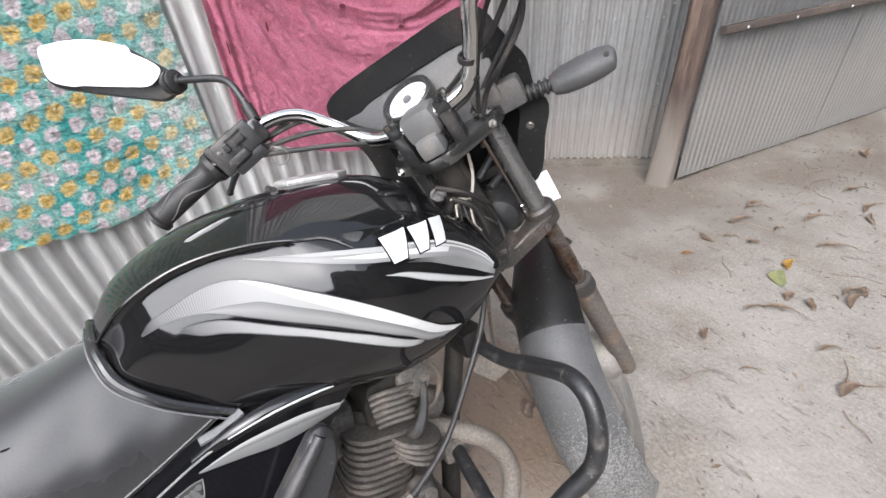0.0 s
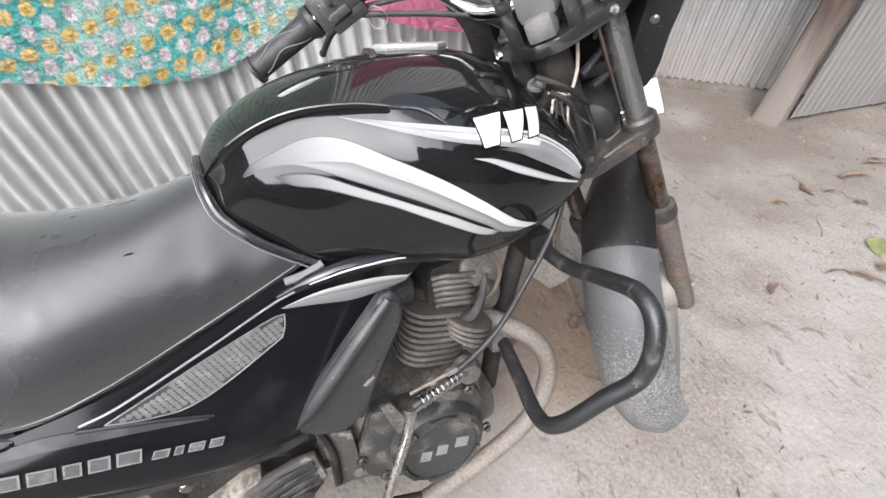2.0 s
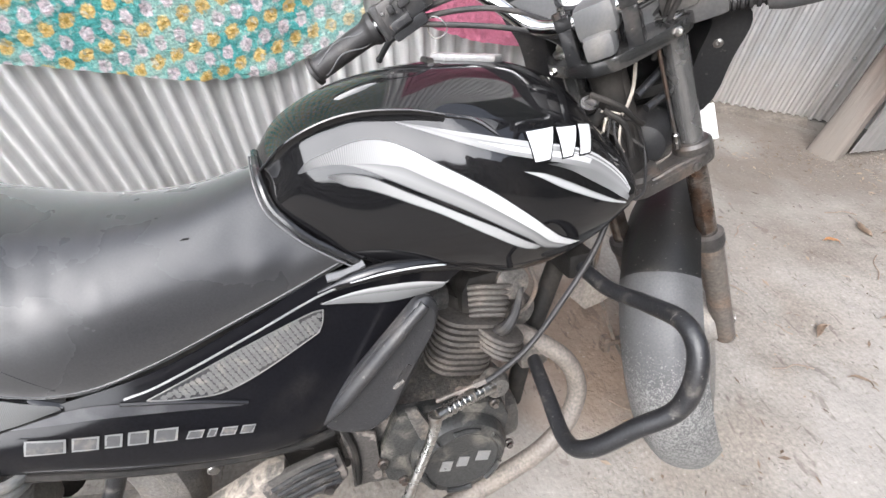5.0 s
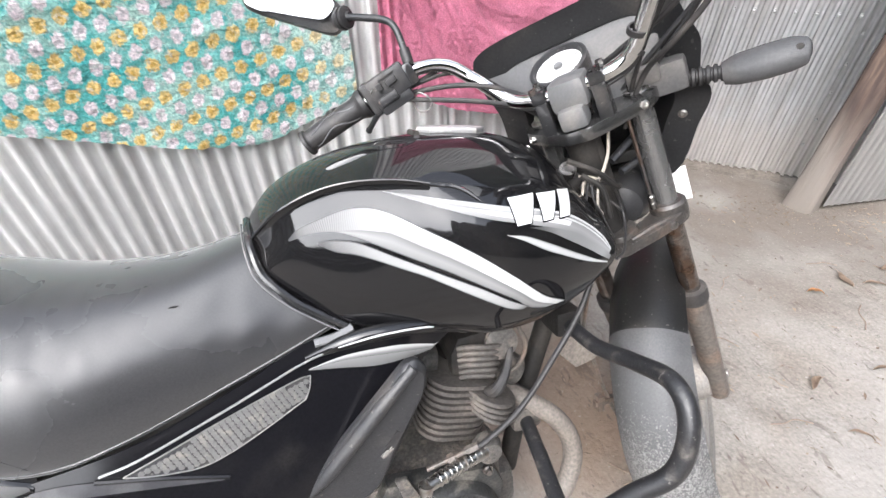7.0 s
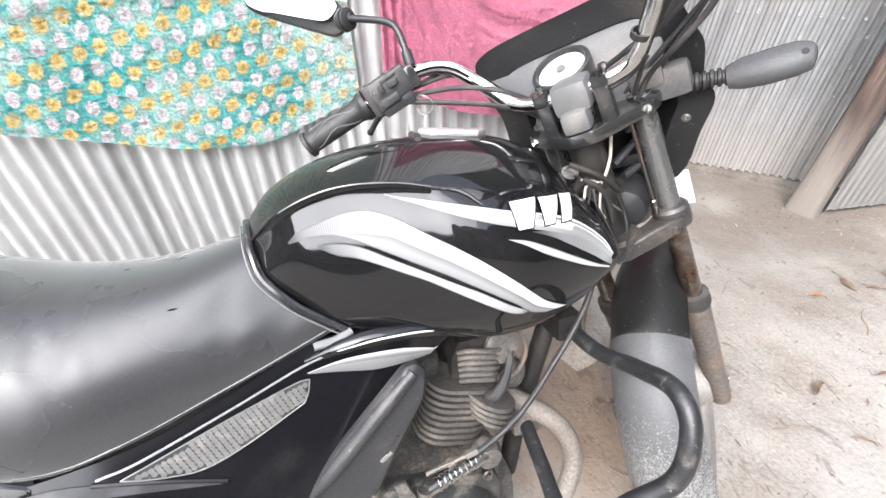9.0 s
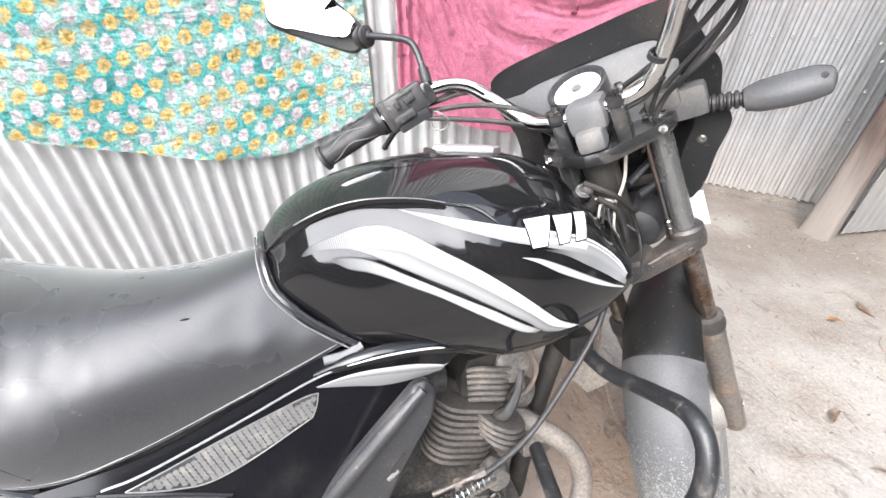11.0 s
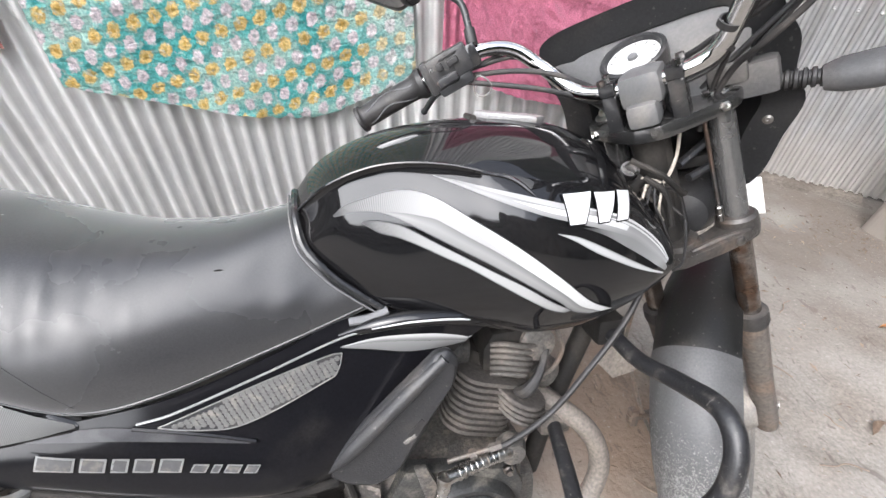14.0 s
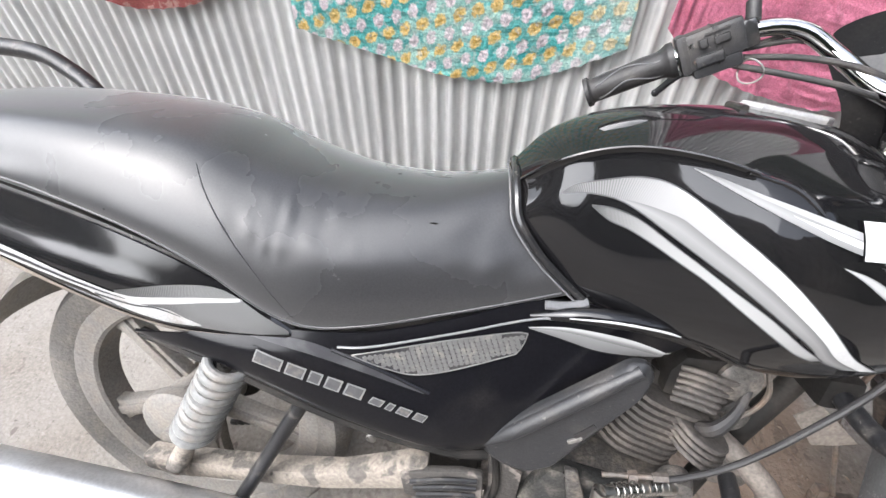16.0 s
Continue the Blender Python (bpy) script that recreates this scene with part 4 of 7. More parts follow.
# side cover
COVER_RAILS = [
    [(0.10, -0.150, 0.588), (0.2, -0.154, 0.596), (0.32, -0.146, 0.606), (0.44, -0.122, 0.634), (0.55, -0.102, 0.666), (0.66, -0.104, 0.662), (0.745, -0.100, 0.628)],
    [(0.05, -0.160, 0.568), (0.18, -0.168, 0.558), (0.31, -0.162, 0.550), (0.44, -0.146, 0.556), (0.55, -0.120, 0.588), (0.64, -0.105, 0.610), (0.71, -0.096, 0.600)],
    [(-0.03, -0.155, 0.553), (0.12, -0.168, 0.530), (0.28, -0.172, 0.478), (0.43, -0.172, 0.452), (0.52, -0.150, 0.475), (0.60, -0.120, 0.530), (0.68, -0.095, 0.572)],
    [(-0.03, -0.145, 0.545), (0.11, -0.155, 0.512), (0.275, -0.150, 0.452), (0.43, -0.145, 0.418), (0.52, -0.135, 0.425), (0.6, -0.110, 0.485), (0.66, -0.088, 0.550)],
]


def cover_shell(side):
    bm = rails_mesh([[(x, y * side, z) for x, y, z in r] for r in COVER_RAILS], 40, 18, mirror=False)
    bmesh.ops.solidify(bm, geom=list(bm.faces), thickness=0.004 * side)
    bmesh.ops.recalc_face_normals(bm, faces=bm.faces)
    return bm


side_cover = part("side_cover", cover_shell(1), cover_paint, bike, "black plastic side cover with a grey mesh insert and silver badge", sharp=50)
part("side_cover", cover_shell(-1), cover_paint, bike, sharp=50)
cover_tree = bvh_of(side_cover)

# tail panel
TAIL_RAILS = [
    [(-0.46, -0.112, 0.765), (-0.30, -0.145, 0.778), (-0.15, -0.158, 0.752), (0.0, -0.162, 0.712), (0.12, -0.158, 0.660), (0.215, -0.152, 0.595)],
    [(-0.46, -0.122, 0.740), (-0.30, -0.153, 0.746), (-0.15, -0.166, 0.715), (0.0, -0.169, 0.677), (0.12, -0.163, 0.632), (0.215, -0.157, 0.592)],
    [(-0.46, -0.136, 0.716), (-0.30, -0.166, 0.716), (-0.15, -0.177, 0.678), (0.0, -0.176, 0.640), (0.12, -0.166, 0.608), (0.214, -0.158, 0.588)],
    [(-0.46, -0.132, 0.698), (-0.30, -0.158, 0.688), (-0.15, -0.171, 0.640), (0.0, -0.172, 0.600), (0.12, -0.165, 0.588), (0.213, -0.158, 0.584)],
    [(-0.46, -0.100, 0.680), (-0.30, -0.125, 0.660), (-0.15, -0.140, 0.600), (0.0, -0.145, 0.560), (0.12, -0.150, 0.565), (0.21, -0.150, 0.578)],
]


def tail_shell(side):
    bm = rails_mesh([[(x, y * side, z) for x, y, z in r] for r in TAIL_RAILS], 30, 16, mirror=False)
    bmesh.ops.solidify(bm, geom=list(bm.faces), thickness=0.004 * side)
    bmesh.ops.recalc_face_normals(bm, faces=bm.faces)
    return bm


tail = part("tail_panel", tail_shell(1), tail_paint, bike, "black tail panel with white lightning stripe", sharp=50)
part("tail_panel", tail_shell(-1), paint_black, bike, sharp=50)
tail_tree = bvh_of(tail)
rows = []
for p in catmull(TAIL_RAILS[0], 40):
    rows.append([(p[0], p[1] + 0.002, p[2] - 0.006), (p[0], p[1] + 0.006, p[2] + 0.003), (p[0], p[1] + 0.020, p[2] + 0.006), (p[0], p[1] + 0.07, p[2] + 0.004)])
sill_bm, _ = grid_mesh(rows)
bmesh.ops.solidify(sill_bm, geom=list(sill_bm.faces), thickness=0.002)
bmesh.ops.recalc_face_normals(sill_bm, faces=sill_bm.faces)
part("tail_sill", sill_bm, fender_black, tail, "scuffed black ledge below the seat", sharp=50)


# wheels
def wheel(name, m, tyre_r, width, spokes=6, first=0.3):
    """A cast wheel in its own frame, the axle along z, placed by m."""
    rim_r = tyre_r - 0.062
    w = width / 2
    t = lathe([(rim_r, -w * 0.7), (rim_r + 0.02, -w * 0.95), (tyre_r - 0.018, -w), (tyre_r - 0.004, -w * 0.6), (tyre_r, 0), (tyre_r - 0.004, w * 0.6),
               (tyre_r - 0.018, w), (rim_r + 0.02, w * 0.95), (rim_r, w * 0.7)], None, 72, close=True)
    tyre = part("tyre", t, tyre_mat, bike, name + " tyre, dusty", xf=m, sharp=40)
    r = lathe([(rim_r - 0.040, -0.026), (rim_r - 0.034, -0.031), (rim_r - 0.012, -0.033), (rim_r - 0.006, -w * 0.76), (rim_r + 0.006, -w * 0.74), (rim_r + 0.006, w * 0.74),
               (rim_r - 0.006, w * 0.76), (rim_r - 0.012, 0.033), (rim_r - 0.034, 0.031), (rim_r - 0.040, 0.026)], None, 72, close=True)
    rim = part("rim", r, wheel_grey, bike, "grey cast alloy rim", xf=m, sharp=30)
    part("hub", lathe([(0.02, -0.07), (0.05, -0.068), (0.062, -0.05), (0.062, 0.05), (0.05, 0.068), (0.02, 0.07)], None, 24), wheel_grey, rim, xf=m)
    for k in range(spokes):
        a = 2 * math.pi * k / spokes
        s = join(*[prism([(0.05, -0.024), (0.12, -0.020), (rim_r - 0.06, -0.022), (rim_r - 0.02, -0.036), (rim_r - 0.02, 0.036), (rim_r - 0.06, 0.022), (0.12, 0.020), (0.05, 0.024)], -0.014, 0.014, 0.005),
                   prism([(0.05, -0.011), (rim_r - 0.02, -0.011), (rim_r - 0.02, 0.011), (0.05, 0.011)], -0.020, 0.020, 0.004)])
        s.transform(Matrix.Rotation(radians(90), 4, "X"))
        part("spoke", s, wheel_grey, rim, xf=m @ Matrix.Rotation(a + first, 4, "Z"), sharp=30)
    return rim


REAR_AXLE = (-0.082, 0.0, 0.272)
rear_m = Matrix.Translation(REAR_AXLE) @ Matrix.Rotation(radians(90), 4, "X")
wheel("rear", rear_m, 0.318, 0.092, 5, radians(128))
FRONT_AXLE = (0.05, 0.0, -0.715)
front_m = STEER @ Matrix.Translation(FRONT_AXLE) @ Matrix.Rotation(radians(90), 4, "X")
wheel("front", front_m, 0.285, 0.075)


# front fender
def fender(radius, width, a0, a1, drop, centre, count=30, flare=0.0):
    rows = []
    for k in range(count + 1):
        a = radians(a0 + (a1 - a0) * k / count)
        row = []
        for j in range(13):
            t = j / 12 * 2 - 1
            taper = 1 + flare * k / count
            r = radius - drop * abs(t) ** 2.6
            row.append((centre[0] + r * math.sin(a), t * width / 2 * taper, centre[2] + r * math.cos(a)))
        rows.append(row)
    bm, _ = grid_mesh(rows)
    bmesh.ops.solidify(bm, geom=list(bm.faces), thickness=0.003)
    bmesh.ops.recalc_face_normals(bm, faces=bm.faces)
    return bm


fen = part("front_fender", fender(0.345, 0.145, 42, -27, 0.05, FRONT_AXLE), fender_black, bike, "black plastic front fender, rear flap caked with dust", xf=STEER)
part("fender_flap", fender(0.346, 0.147, -26.5, -106, 0.05, FRONT_AXLE, flare=0.03), dusty_fender, fen, "dust-covered speckled rear flap", xf=STEER)

# fork
for side in (-1, 1):
    y = 0.08 * side
    leg = part("fork_leg", tube([(0.03, y, -0.012), (0.03, y, -0.24)], 0.0190, 20, 4), dark_chrome, bike, "fork leg, chrome above and rust-pitted below", xf=STEER)
    part("stanchion", tube([(0.03, y, -0.235), (0.03, y, -0.52)], 0.0186, 20, 4), rusty_chrome, leg, "rust-pitted fork tube", xf=STEER)
    part("slider", tube([(0.03, y, -0.44), (0.03, y, -0.46), (0.03, y, -0.6), (0.03, y, -0.745), (0.03, y, -0.76)], [0.025, 0.0265, 0.0235, 0.0225, 0.017], 20, 24), fork_alloy, leg, xf=STEER)
    part("dust_seal", lathe([(0.020, -0.43), (0.029, -0.432), (0.030, -0.455), (0.027, -0.465)], Matrix.Translation((0.03, y, 0)), 20), rubber, leg, xf=STEER)
    part("axle_lug", block((0.045, 0.03, 0.05), (0.045, y, -0.715), 0.01), fork_alloy, leg, xf=STEER)
    part("fork_washer", lathe([(0.021, -0.009), (0.021, -0.004), (0.018, -0.002), (0.010, -0.002)], Matrix.Translation((0.03, y, 0)), 24), bright_steel, leg, xf=STEER)
    part("fork_cap", lathe([(0.0135, -0.004), (0.0135, 0.005), (0.011, 0.008), (0.006, 0.008), (0.005, 0.004), (0.001, 0.004)], Matrix.Translation((0.03, y, 0)), 6), bright_steel, leg, "bright hexagonal fork cap", xf=STEER)
part("axle", tube([(0.05, -0.105, -0.715), (0.05, 0.105, -0.715)], 0.008, 10, 2), steel_worn, bike, xf=STEER)


# triple clamps: two arms that run back from the fork legs to the stem
def clamp_plate(outline, u, thick, bevel):
    o = outline + [(f, -l) for f, l in outline[::-1] if l < 0]
    bm = prism([tuple(p) for p in catmull(o + o[:1], 81)[:-1]], -thick / 2, thick / 2, bevel)
    bm.transform(Matrix.Translation((0, 0, u)) @ Matrix.Rotation(radians(90), 4, "X"))
    return bm


UPPER_ARM = [(-0.072, -0.018), (-0.054, -0.048), (-0.028, -0.080), (-0.004, -0.103), (0.024, -0.111), (0.052, -0.104), (0.062, -0.080), (0.054, -0.056), (0.034, -0.030)]
LOWER_ARM = [(-0.080, -0.012), (-0.062, -0.036), (-0.036, -0.068), (-0.002, -0.100), (0.030, -0.111), (0.056, -0.102), (0.061, -0.080), (0.046, -0.060), (0.016, -0.044), (-0.010, -0.022)]
crown = part("upper_clamp", clamp_plate(UPPER_ARM, -0.019, 0.024, 0.007), crown_metal, bike, "black fork crown", xf=STEER)
yoke = part("lower_clamp", clamp_plate(LOWER_ARM, -0.246, 0.022, 0.006), yoke_grime, bike, "dirty lower fork yoke", xf=STEER)
for side in (-1, 1):
    part("clamp_ring", lathe([(0.0195, -0.262), (0.031, -0.259), (0.0325, -0.240), (0.031, -0.224), (0.026, -0.219), (0.0195, -0.218)], Matrix.Translation((0.03, 0.08 * side, 0)), 24), yoke_grime, yoke, xf=STEER)
    part("arm_rib", tube([(-0.008, 0.085 * side, -0.235), (-0.034, 0.054 * side, -0.233), (-0.058, 0.024 * side, -0.235)], [0.003, 0.005, 0.004], 8, 16), yoke_grime, yoke, xf=STEER)
    part("arm_bolt", lathe([(0.008, 0), (0.008, 0.005), (0.004, 0.007), (0.001, 0.007)], along((-0.016, 0.086 * side, -0.246), (-0.5, 0.52 * side, -0.246)), 6), steel_worn, yoke, xf=STEER)
part("stem_ring", lathe([(0.018, -0.262), (0.034, -0.258), (0.036, -0.236), (0.031, -0.222), (0.018, -0.220)], Matrix.Translation((-0.030, 0, -0.004)), 24), yoke_grime, yoke, xf=STEER)
part("steering_stem", tube([(-0.012, 0, 0.0), (-0.008, 0, -0.24)], 0.016, 16, 2), frame_grime, bike, xf=STEER)
part("stem_nut", lathe([(0.016, -0.009), (0.016, 0.006), (0.012, 0.01), (0.004, 0.01)], None, 6), steel_worn, bike, xf=STEER)

# handlebar
BAR = [(-0.186, 0.40, 0.158), (-0.13, 0.31, 0.168), (-0.075, 0.225, 0.178), (-0.035, 0.18, 0.160), (-0.02, 0.145, 0.115), (-0.03, 0.10, 0.066), (-0.04, 0.05, 0.05), (-0.04, 0, 0.048)]
BAR_RIGHT = [(-0.04, -0.05, 0.05), (-0.035, -0.095, 0.064), (-0.05, -0.13, 0.115), (-0.075, -0.160, 0.165), (-0.090, -0.205, 0.187), (-0.112, -0.258, 0.186), (-0.168, -0.352, 0.187)]
bar_pts = BAR + BAR_RIGHT
bar = part("handlebar", tube(bar_pts, 0.0115, 16, 90), chrome, bike, "chromed handlebar with black rubber grips", xf=STEER)
for side in (-1, 1):
    part("bar_clamp", join(block((0.032, 0.024, 0.020), (-0.04, 0.045 * side, 0.055), 0.004), block((0.030, 0.022, 0.056), (-0.04, 0.045 * side, 0.018), 0.004)), gloss_black, bar, xf=STEER)

# crash guard
GUARD = [(0.966, -0.05, 0.556), (0.978, -0.13, 0.545), (0.982, -0.22, 0.57), (0.976, -0.295, 0.59), (0.97, -0.33, 0.556), (0.952, -0.335, 0.49),
         (0.91, -0.312, 0.442), (0.862, -0.283, 0.385), (0.848, -0.24, 0.358), (0.862, -0.15, 0.366), (0.878, -0.05, 0.378)]
guard = part("crash_guard", tube(GUARD, 0.0132, 16, 80), tube_black, bike, "bent black steel tube crash guard with scratches")
part("crash_guard", tube([(x, -y, z) for x, y, z in GUARD], 0.0132, 12, 60), tube_black, bike)

# seat details
seat_tree = bvh_of(seat)


def on_side(tree, x, z, lift=0.0):
    hit, nor, _, _ = tree.ray_cast(Vector((x, -1.0, z)), Vector((0, 1, 0)))
    if hit is None:
        hit, nor, _, _ = tree.find_nearest(Vector((x, -0.15, z)))
    return hit + (nor if nor.y < 0 else -nor) * lift


def seam(points, tree, r, mat, parent, name, lift=0.0, label=""):
    pts = [tuple(on_side(tree, x, z, lift)) for x, z in catmull(points, 12)]
    return part(name, tube(pts, r, 6, 36), mat, parent, label)


seam([(0.095, 0.806), (0.115, 0.772), (0.135, 0.743), (0.173, 0.690), (0.222, 0.622)], seat_tree, 0.0009, vinyl, seat, "piping", 0.0)
seam([(-0.40, 0.772), (-0.2, 0.774), (-0.05, 0.740), (0.08, 0.694), (0.20, 0.617), (0.30, 0.612), (0.44, 0.643), (0.565, 0.678)], seat_tree, 0.0018, vinyl, seat, "hem", 0.0)
part("tear", prism([(-0.006, 0.0), (0.0, 0.0016), (0.006, 0.0008), (0.002, -0.0014)], -0.0006, 0.0006), frame_grime, seat, "small dark nick in the vinyl", xf=Matrix.Translation(on_side(seat_tree, 0.392, 0.752, 0.0004)) @ Matrix.Rotation(radians(18), 4, "X"))

# side cover details
HEX_UP = [(0.300, 0.573), (0.406, 0.598), (0.505, 0.618), (0.530, 0.619)]
HEX_LO = [(0.345, 0.559), (0.385, 0.553), (0.436, 0.563), (0.518, 0.590)]
ins = decal("mesh_insert", HEX_UP, HEX_LO, cover_tree, plastic_black, side_cover, "grey honeycomb insert", lift=0.001)
seam(HEX_UP, cover_tree, 0.0010, insert_grey, side_cover, "insert_rim", 0.0010)
seam(HEX_LO, cover_tree, 0.0010, insert_grey, side_cover, "insert_rim", 0.0010)
seam([(0.530, 0.619), (0.526, 0.604), (0.518, 0.590)], cover_tree, 0.0010, insert_grey, side_cover, "insert_rim", 0.0010)
seam([(0.300, 0.573), (0.320, 0.566), (0.345, 0.559)], cover_tree, 0.0010, insert_grey, side_cover, "insert_rim", 0.0010)
cells = []
def inside(x, z, poly):
    hit = False
    for (x0, z0), (x1, z1) in zip(poly, poly[1:] + poly[:1]):
        if (z0 > z) != (z1 > z) and x < x0 + (z - z0) * (x1 - x0) / (z1 - z0):
            hit = not hit
    return hit


frame_poly = [tuple(p) for p in catmull(HEX_UP, 14)] + [tuple(p) for p in catmull(HEX_LO, 14)[::-1]]
for j in range(-3, 14):
    for i in range(-6, 42):
        px, pz = (i + 0.5 * (j % 2)) * 0.0072, -j * 0.0062
        x, z = 0.300 + px * 0.978 + pz * 0.2, 0.578 + px * 0.205 + pz * 0.978
        if not all(inside(x + dx, z + dz, frame_poly) for dx, dz in ((0.002, 0), (-0.002, 0), (0, 0.003), (0, -0.003))):
            continue
        p = on_side(cover_tree, x, z, 0.001)
        cells.append(lathe([(0.0040, 0.0), (0.0039, 0.0006), (0.0035, 0.0009), (0.0003, 0.0009)], along(p, on_side(cover_tree, x, z, 0.1)) @ Matrix.Rotation(radians(42), 4, "Z"), 6))
part("honeycomb", join(*cells), insert_grey, ins, "raised grey honeycomb cells", smooth=False)
FIN_TOP = [(0.529, 0.628), (0.576, 0.632), (0.619, 0.630), (0.663, 0.623), (0.700, 0.612), (0.722, 0.603)]
FIN_MID = [(0.530, 0.627), (0.576, 0.626), (0.619, 0.620), (0.663, 0.611), (0.698, 0.604), (0.720, 0.601)]
FIN_BOT = [(0.531, 0.626), (0.577, 0.615), (0.622, 0.603), (0.665, 0.598), (0.695, 0.598), (0.718, 0.600)]
decal("fin_stripe", FIN_TOP, FIN_MID, cover_tree, print_cover, side_cover, "white fin stripe shading to grey")
decal("fin_stripe", FIN_MID, FIN_BOT, cover_tree, print_cover_low, side_cover, lift=0.0014)
seam([(0.272, 0.578), (0.32, 0.563), (0.36, 0.548), (0.409, 0.528)], cover_tree, 0.003, cover_paint, side_cover, "fold", 0.0005)
decal("fold_facet", [(0.120, 0.590), (0.20, 0.588), (0.272, 0.578), (0.409, 0.528)], [(0.122, 0.585), (0.20, 0.575), (0.272, 0.562), (0.400, 0.527)], cover_tree, decal_grey, side_cover, "lighter grey facet along the fold")
# the model badge, as plain bars: five tall ones, then four small ones
widths = [0.040, 0.027, 0.018, 0.022, 0.026, 0.018, 0.010, 0.018, 0.016]
at, zc = 0.168, 0.0
base = decal("badge_base", [(0.160, 0.570), (0.25, 0.549), (0.318, 0.532), (0.345, 0.513), (0.432, 0.487)], [(0.163, 0.545), (0.25, 0.520), (0.318, 0.501), (0.345, 0.494), (0.428, 0.470)], cover_tree, cover_paint, side_cover, "black badge base", lift=0.0012)
for k, w in enumerate(widths):
    tall = 0.0185 if k < 5 else 0.0105
    mid = lambda x: 0.5572 - 0.255 * (x - 0.168) - (0.004 if k >= 5 else 0)
    if k == 5:
        at += 0.004
    up = [(at, mid(at) + tall / 2), (at + w, mid(at + w) + tall / 2)]
    lo = [(at - 0.007, mid(at) - tall / 2), (at + w - 0.007, mid(at + w) - tall / 2)]
    decal("badge_rim", up, lo, cover_tree, badge_silver, base, count=6, across=4, lift=0.0035)
    e = 0.0022 if k < 5 else 0.0015
    up = [(up[0][0] + e, up[0][1] - e), (up[1][0] - e * 1.4, up[1][1] - e)]
    lo = [(lo[0][0] + e * 1.4, lo[0][1] + e), (lo[1][0] - e, lo[1][1] + e)]
    decal("badge_bar", up, lo, cover_tree, badge_fill, base, count=6, across=4, lift=0.0039)
    at += w + 0.0055
part("cover_screw", lathe([(0.009, 0), (0.009, 0.003), (0.006, 0.005), (0.001, 0.005)], along((0.319, -0.136, 0.398), (0.319, -1, 0.398)), 12), steel_worn, side_cover)
part("lower_flange", tube([(-0.03, -0.146, 0.546), (0.11, -0.157, 0.512), (0.275, -0.156, 0.450), (0.43, -0.150, 0.415), (0.50, -0.140, 0.410)], 0.008, 8, 30), frame_grime, bike, "dusty lower lip of the side cover")

# trim strip between seat and cover, and the arched garnish under the tank
part("trim_line", tube([(0.285, -0.169, 0.592), (0.332, -0.167, 0.600), (0.435, -0.146, 0.624), (0.526, -0.126, 0.647), (0.59, -0.120, 0.658)], 0.0016, 8, 40), badge_silver, bike, "bright line on the trim")
part("garnish", tube([(0.53, -0.112, 0.645), (0.58, -0.122, 0.661), (0.63, -0.126, 0.666), (0.69, -0.122, 0.658), (0.74, -0.112, 0.638), (0.765, -0.102, 0.618)], [0.004, 0.010, 0.012, 0.012, 0.009, 0.004], 12, 40), paint_black, bike, "glossy black arched garnish")
# the gloss highlight along the garnish, modelled as a thin white tube
part("garnish_highlight", tube([(0.575, -0.133, 0.662), (0.63, -0.138, 0.668), (0.69, -0.133, 0.661), (0.725, -0.124, 0.648)], [0.0008, 0.0016, 0.0016, 0.0008], 8, 24), decal_white, bike, "white line drawn as the garnish's highlight")

# engine side plate
AIR = [(0.485, 0.455), (0.657, 0.621), (0.676, 0.623), (0.689, 0.605), (0.684, 0.573), (0.632, 0.480), (0.590, 0.415), (0.555, 0.396), (0.515, 0.407), (0.490, 0.428)]
AIR_ROUND = []
for k, p in enumerate(AIR):
    a, b, c = np.array(AIR[k - 1]), np.array(p), np.array(AIR[(k + 1) % len(AIR)])
    for t in np.linspace(0, 1, 5):
        s = min(0.012, 0.4 * np.linalg.norm(a - b), 0.4 * np.linalg.norm(c - b))
        q0, q1 = b + (a - b) / np.linalg.norm(a - b) * s, b + (c - b) / np.linalg.norm(c - b) * s
        AIR_ROUND.append(q0 * (1 - t) ** 2 + b * 2 * t * (1 - t) + q1 * t * t)
air_mid = np.array((0.592, 0.510))
rows = []
for y, pull in ((-0.136, 0.002), (-0.142, 0.0), (-0.147, 0.001), (-0.151, 0.005), (-0.154, 0.010), (-0.1545, 0.016), (-0.1535, 0.024)):
    ring = []
    for p in AIR_ROUND:
        d = air_mid - p
        q = p + d * min(0.9, pull / np.linalg.norm(d) * 1.0)
        ring.append((q[0], y, q[1]))
    rows.append(ring)
air_bm, vs = grid_mesh(rows, close_v=True)
air_bm.faces.new(vs[-1])
air_bm.faces.new(vs[0][::-1])
bmesh.ops.recalc_face_normals(air_bm, faces=air_bm.faces)
air = part("air_box", air_bm, plastic_black, bike, "dusty black plastic air box cover", sharp=25)
part("ridge", tube([(0.492, -0.1535, 0.448), (0.53, -0.156, 0.483), (0.61, -0.156, 0.561), (0.668, -0.1535, 0.614)], [0.005, 0.0105, 0.0105, 0.008], 14, 40, flat=0.7), plastic_black, air, "rounded paler ridge")
part("slot", block((0.034, 0.003, 0.007), (0, 0, 0), 0.001, pose(0.622, -0.1540, 0.502, 0, -50, 0)), rubber, air)
part("clip", block((0.022, 0.005, 0.006), (0, 0, 0), 0.002, pose(0.612, -0.1545, 0.484, 0, -35, 0)), clip_grey, air, "broken pale plastic clip")

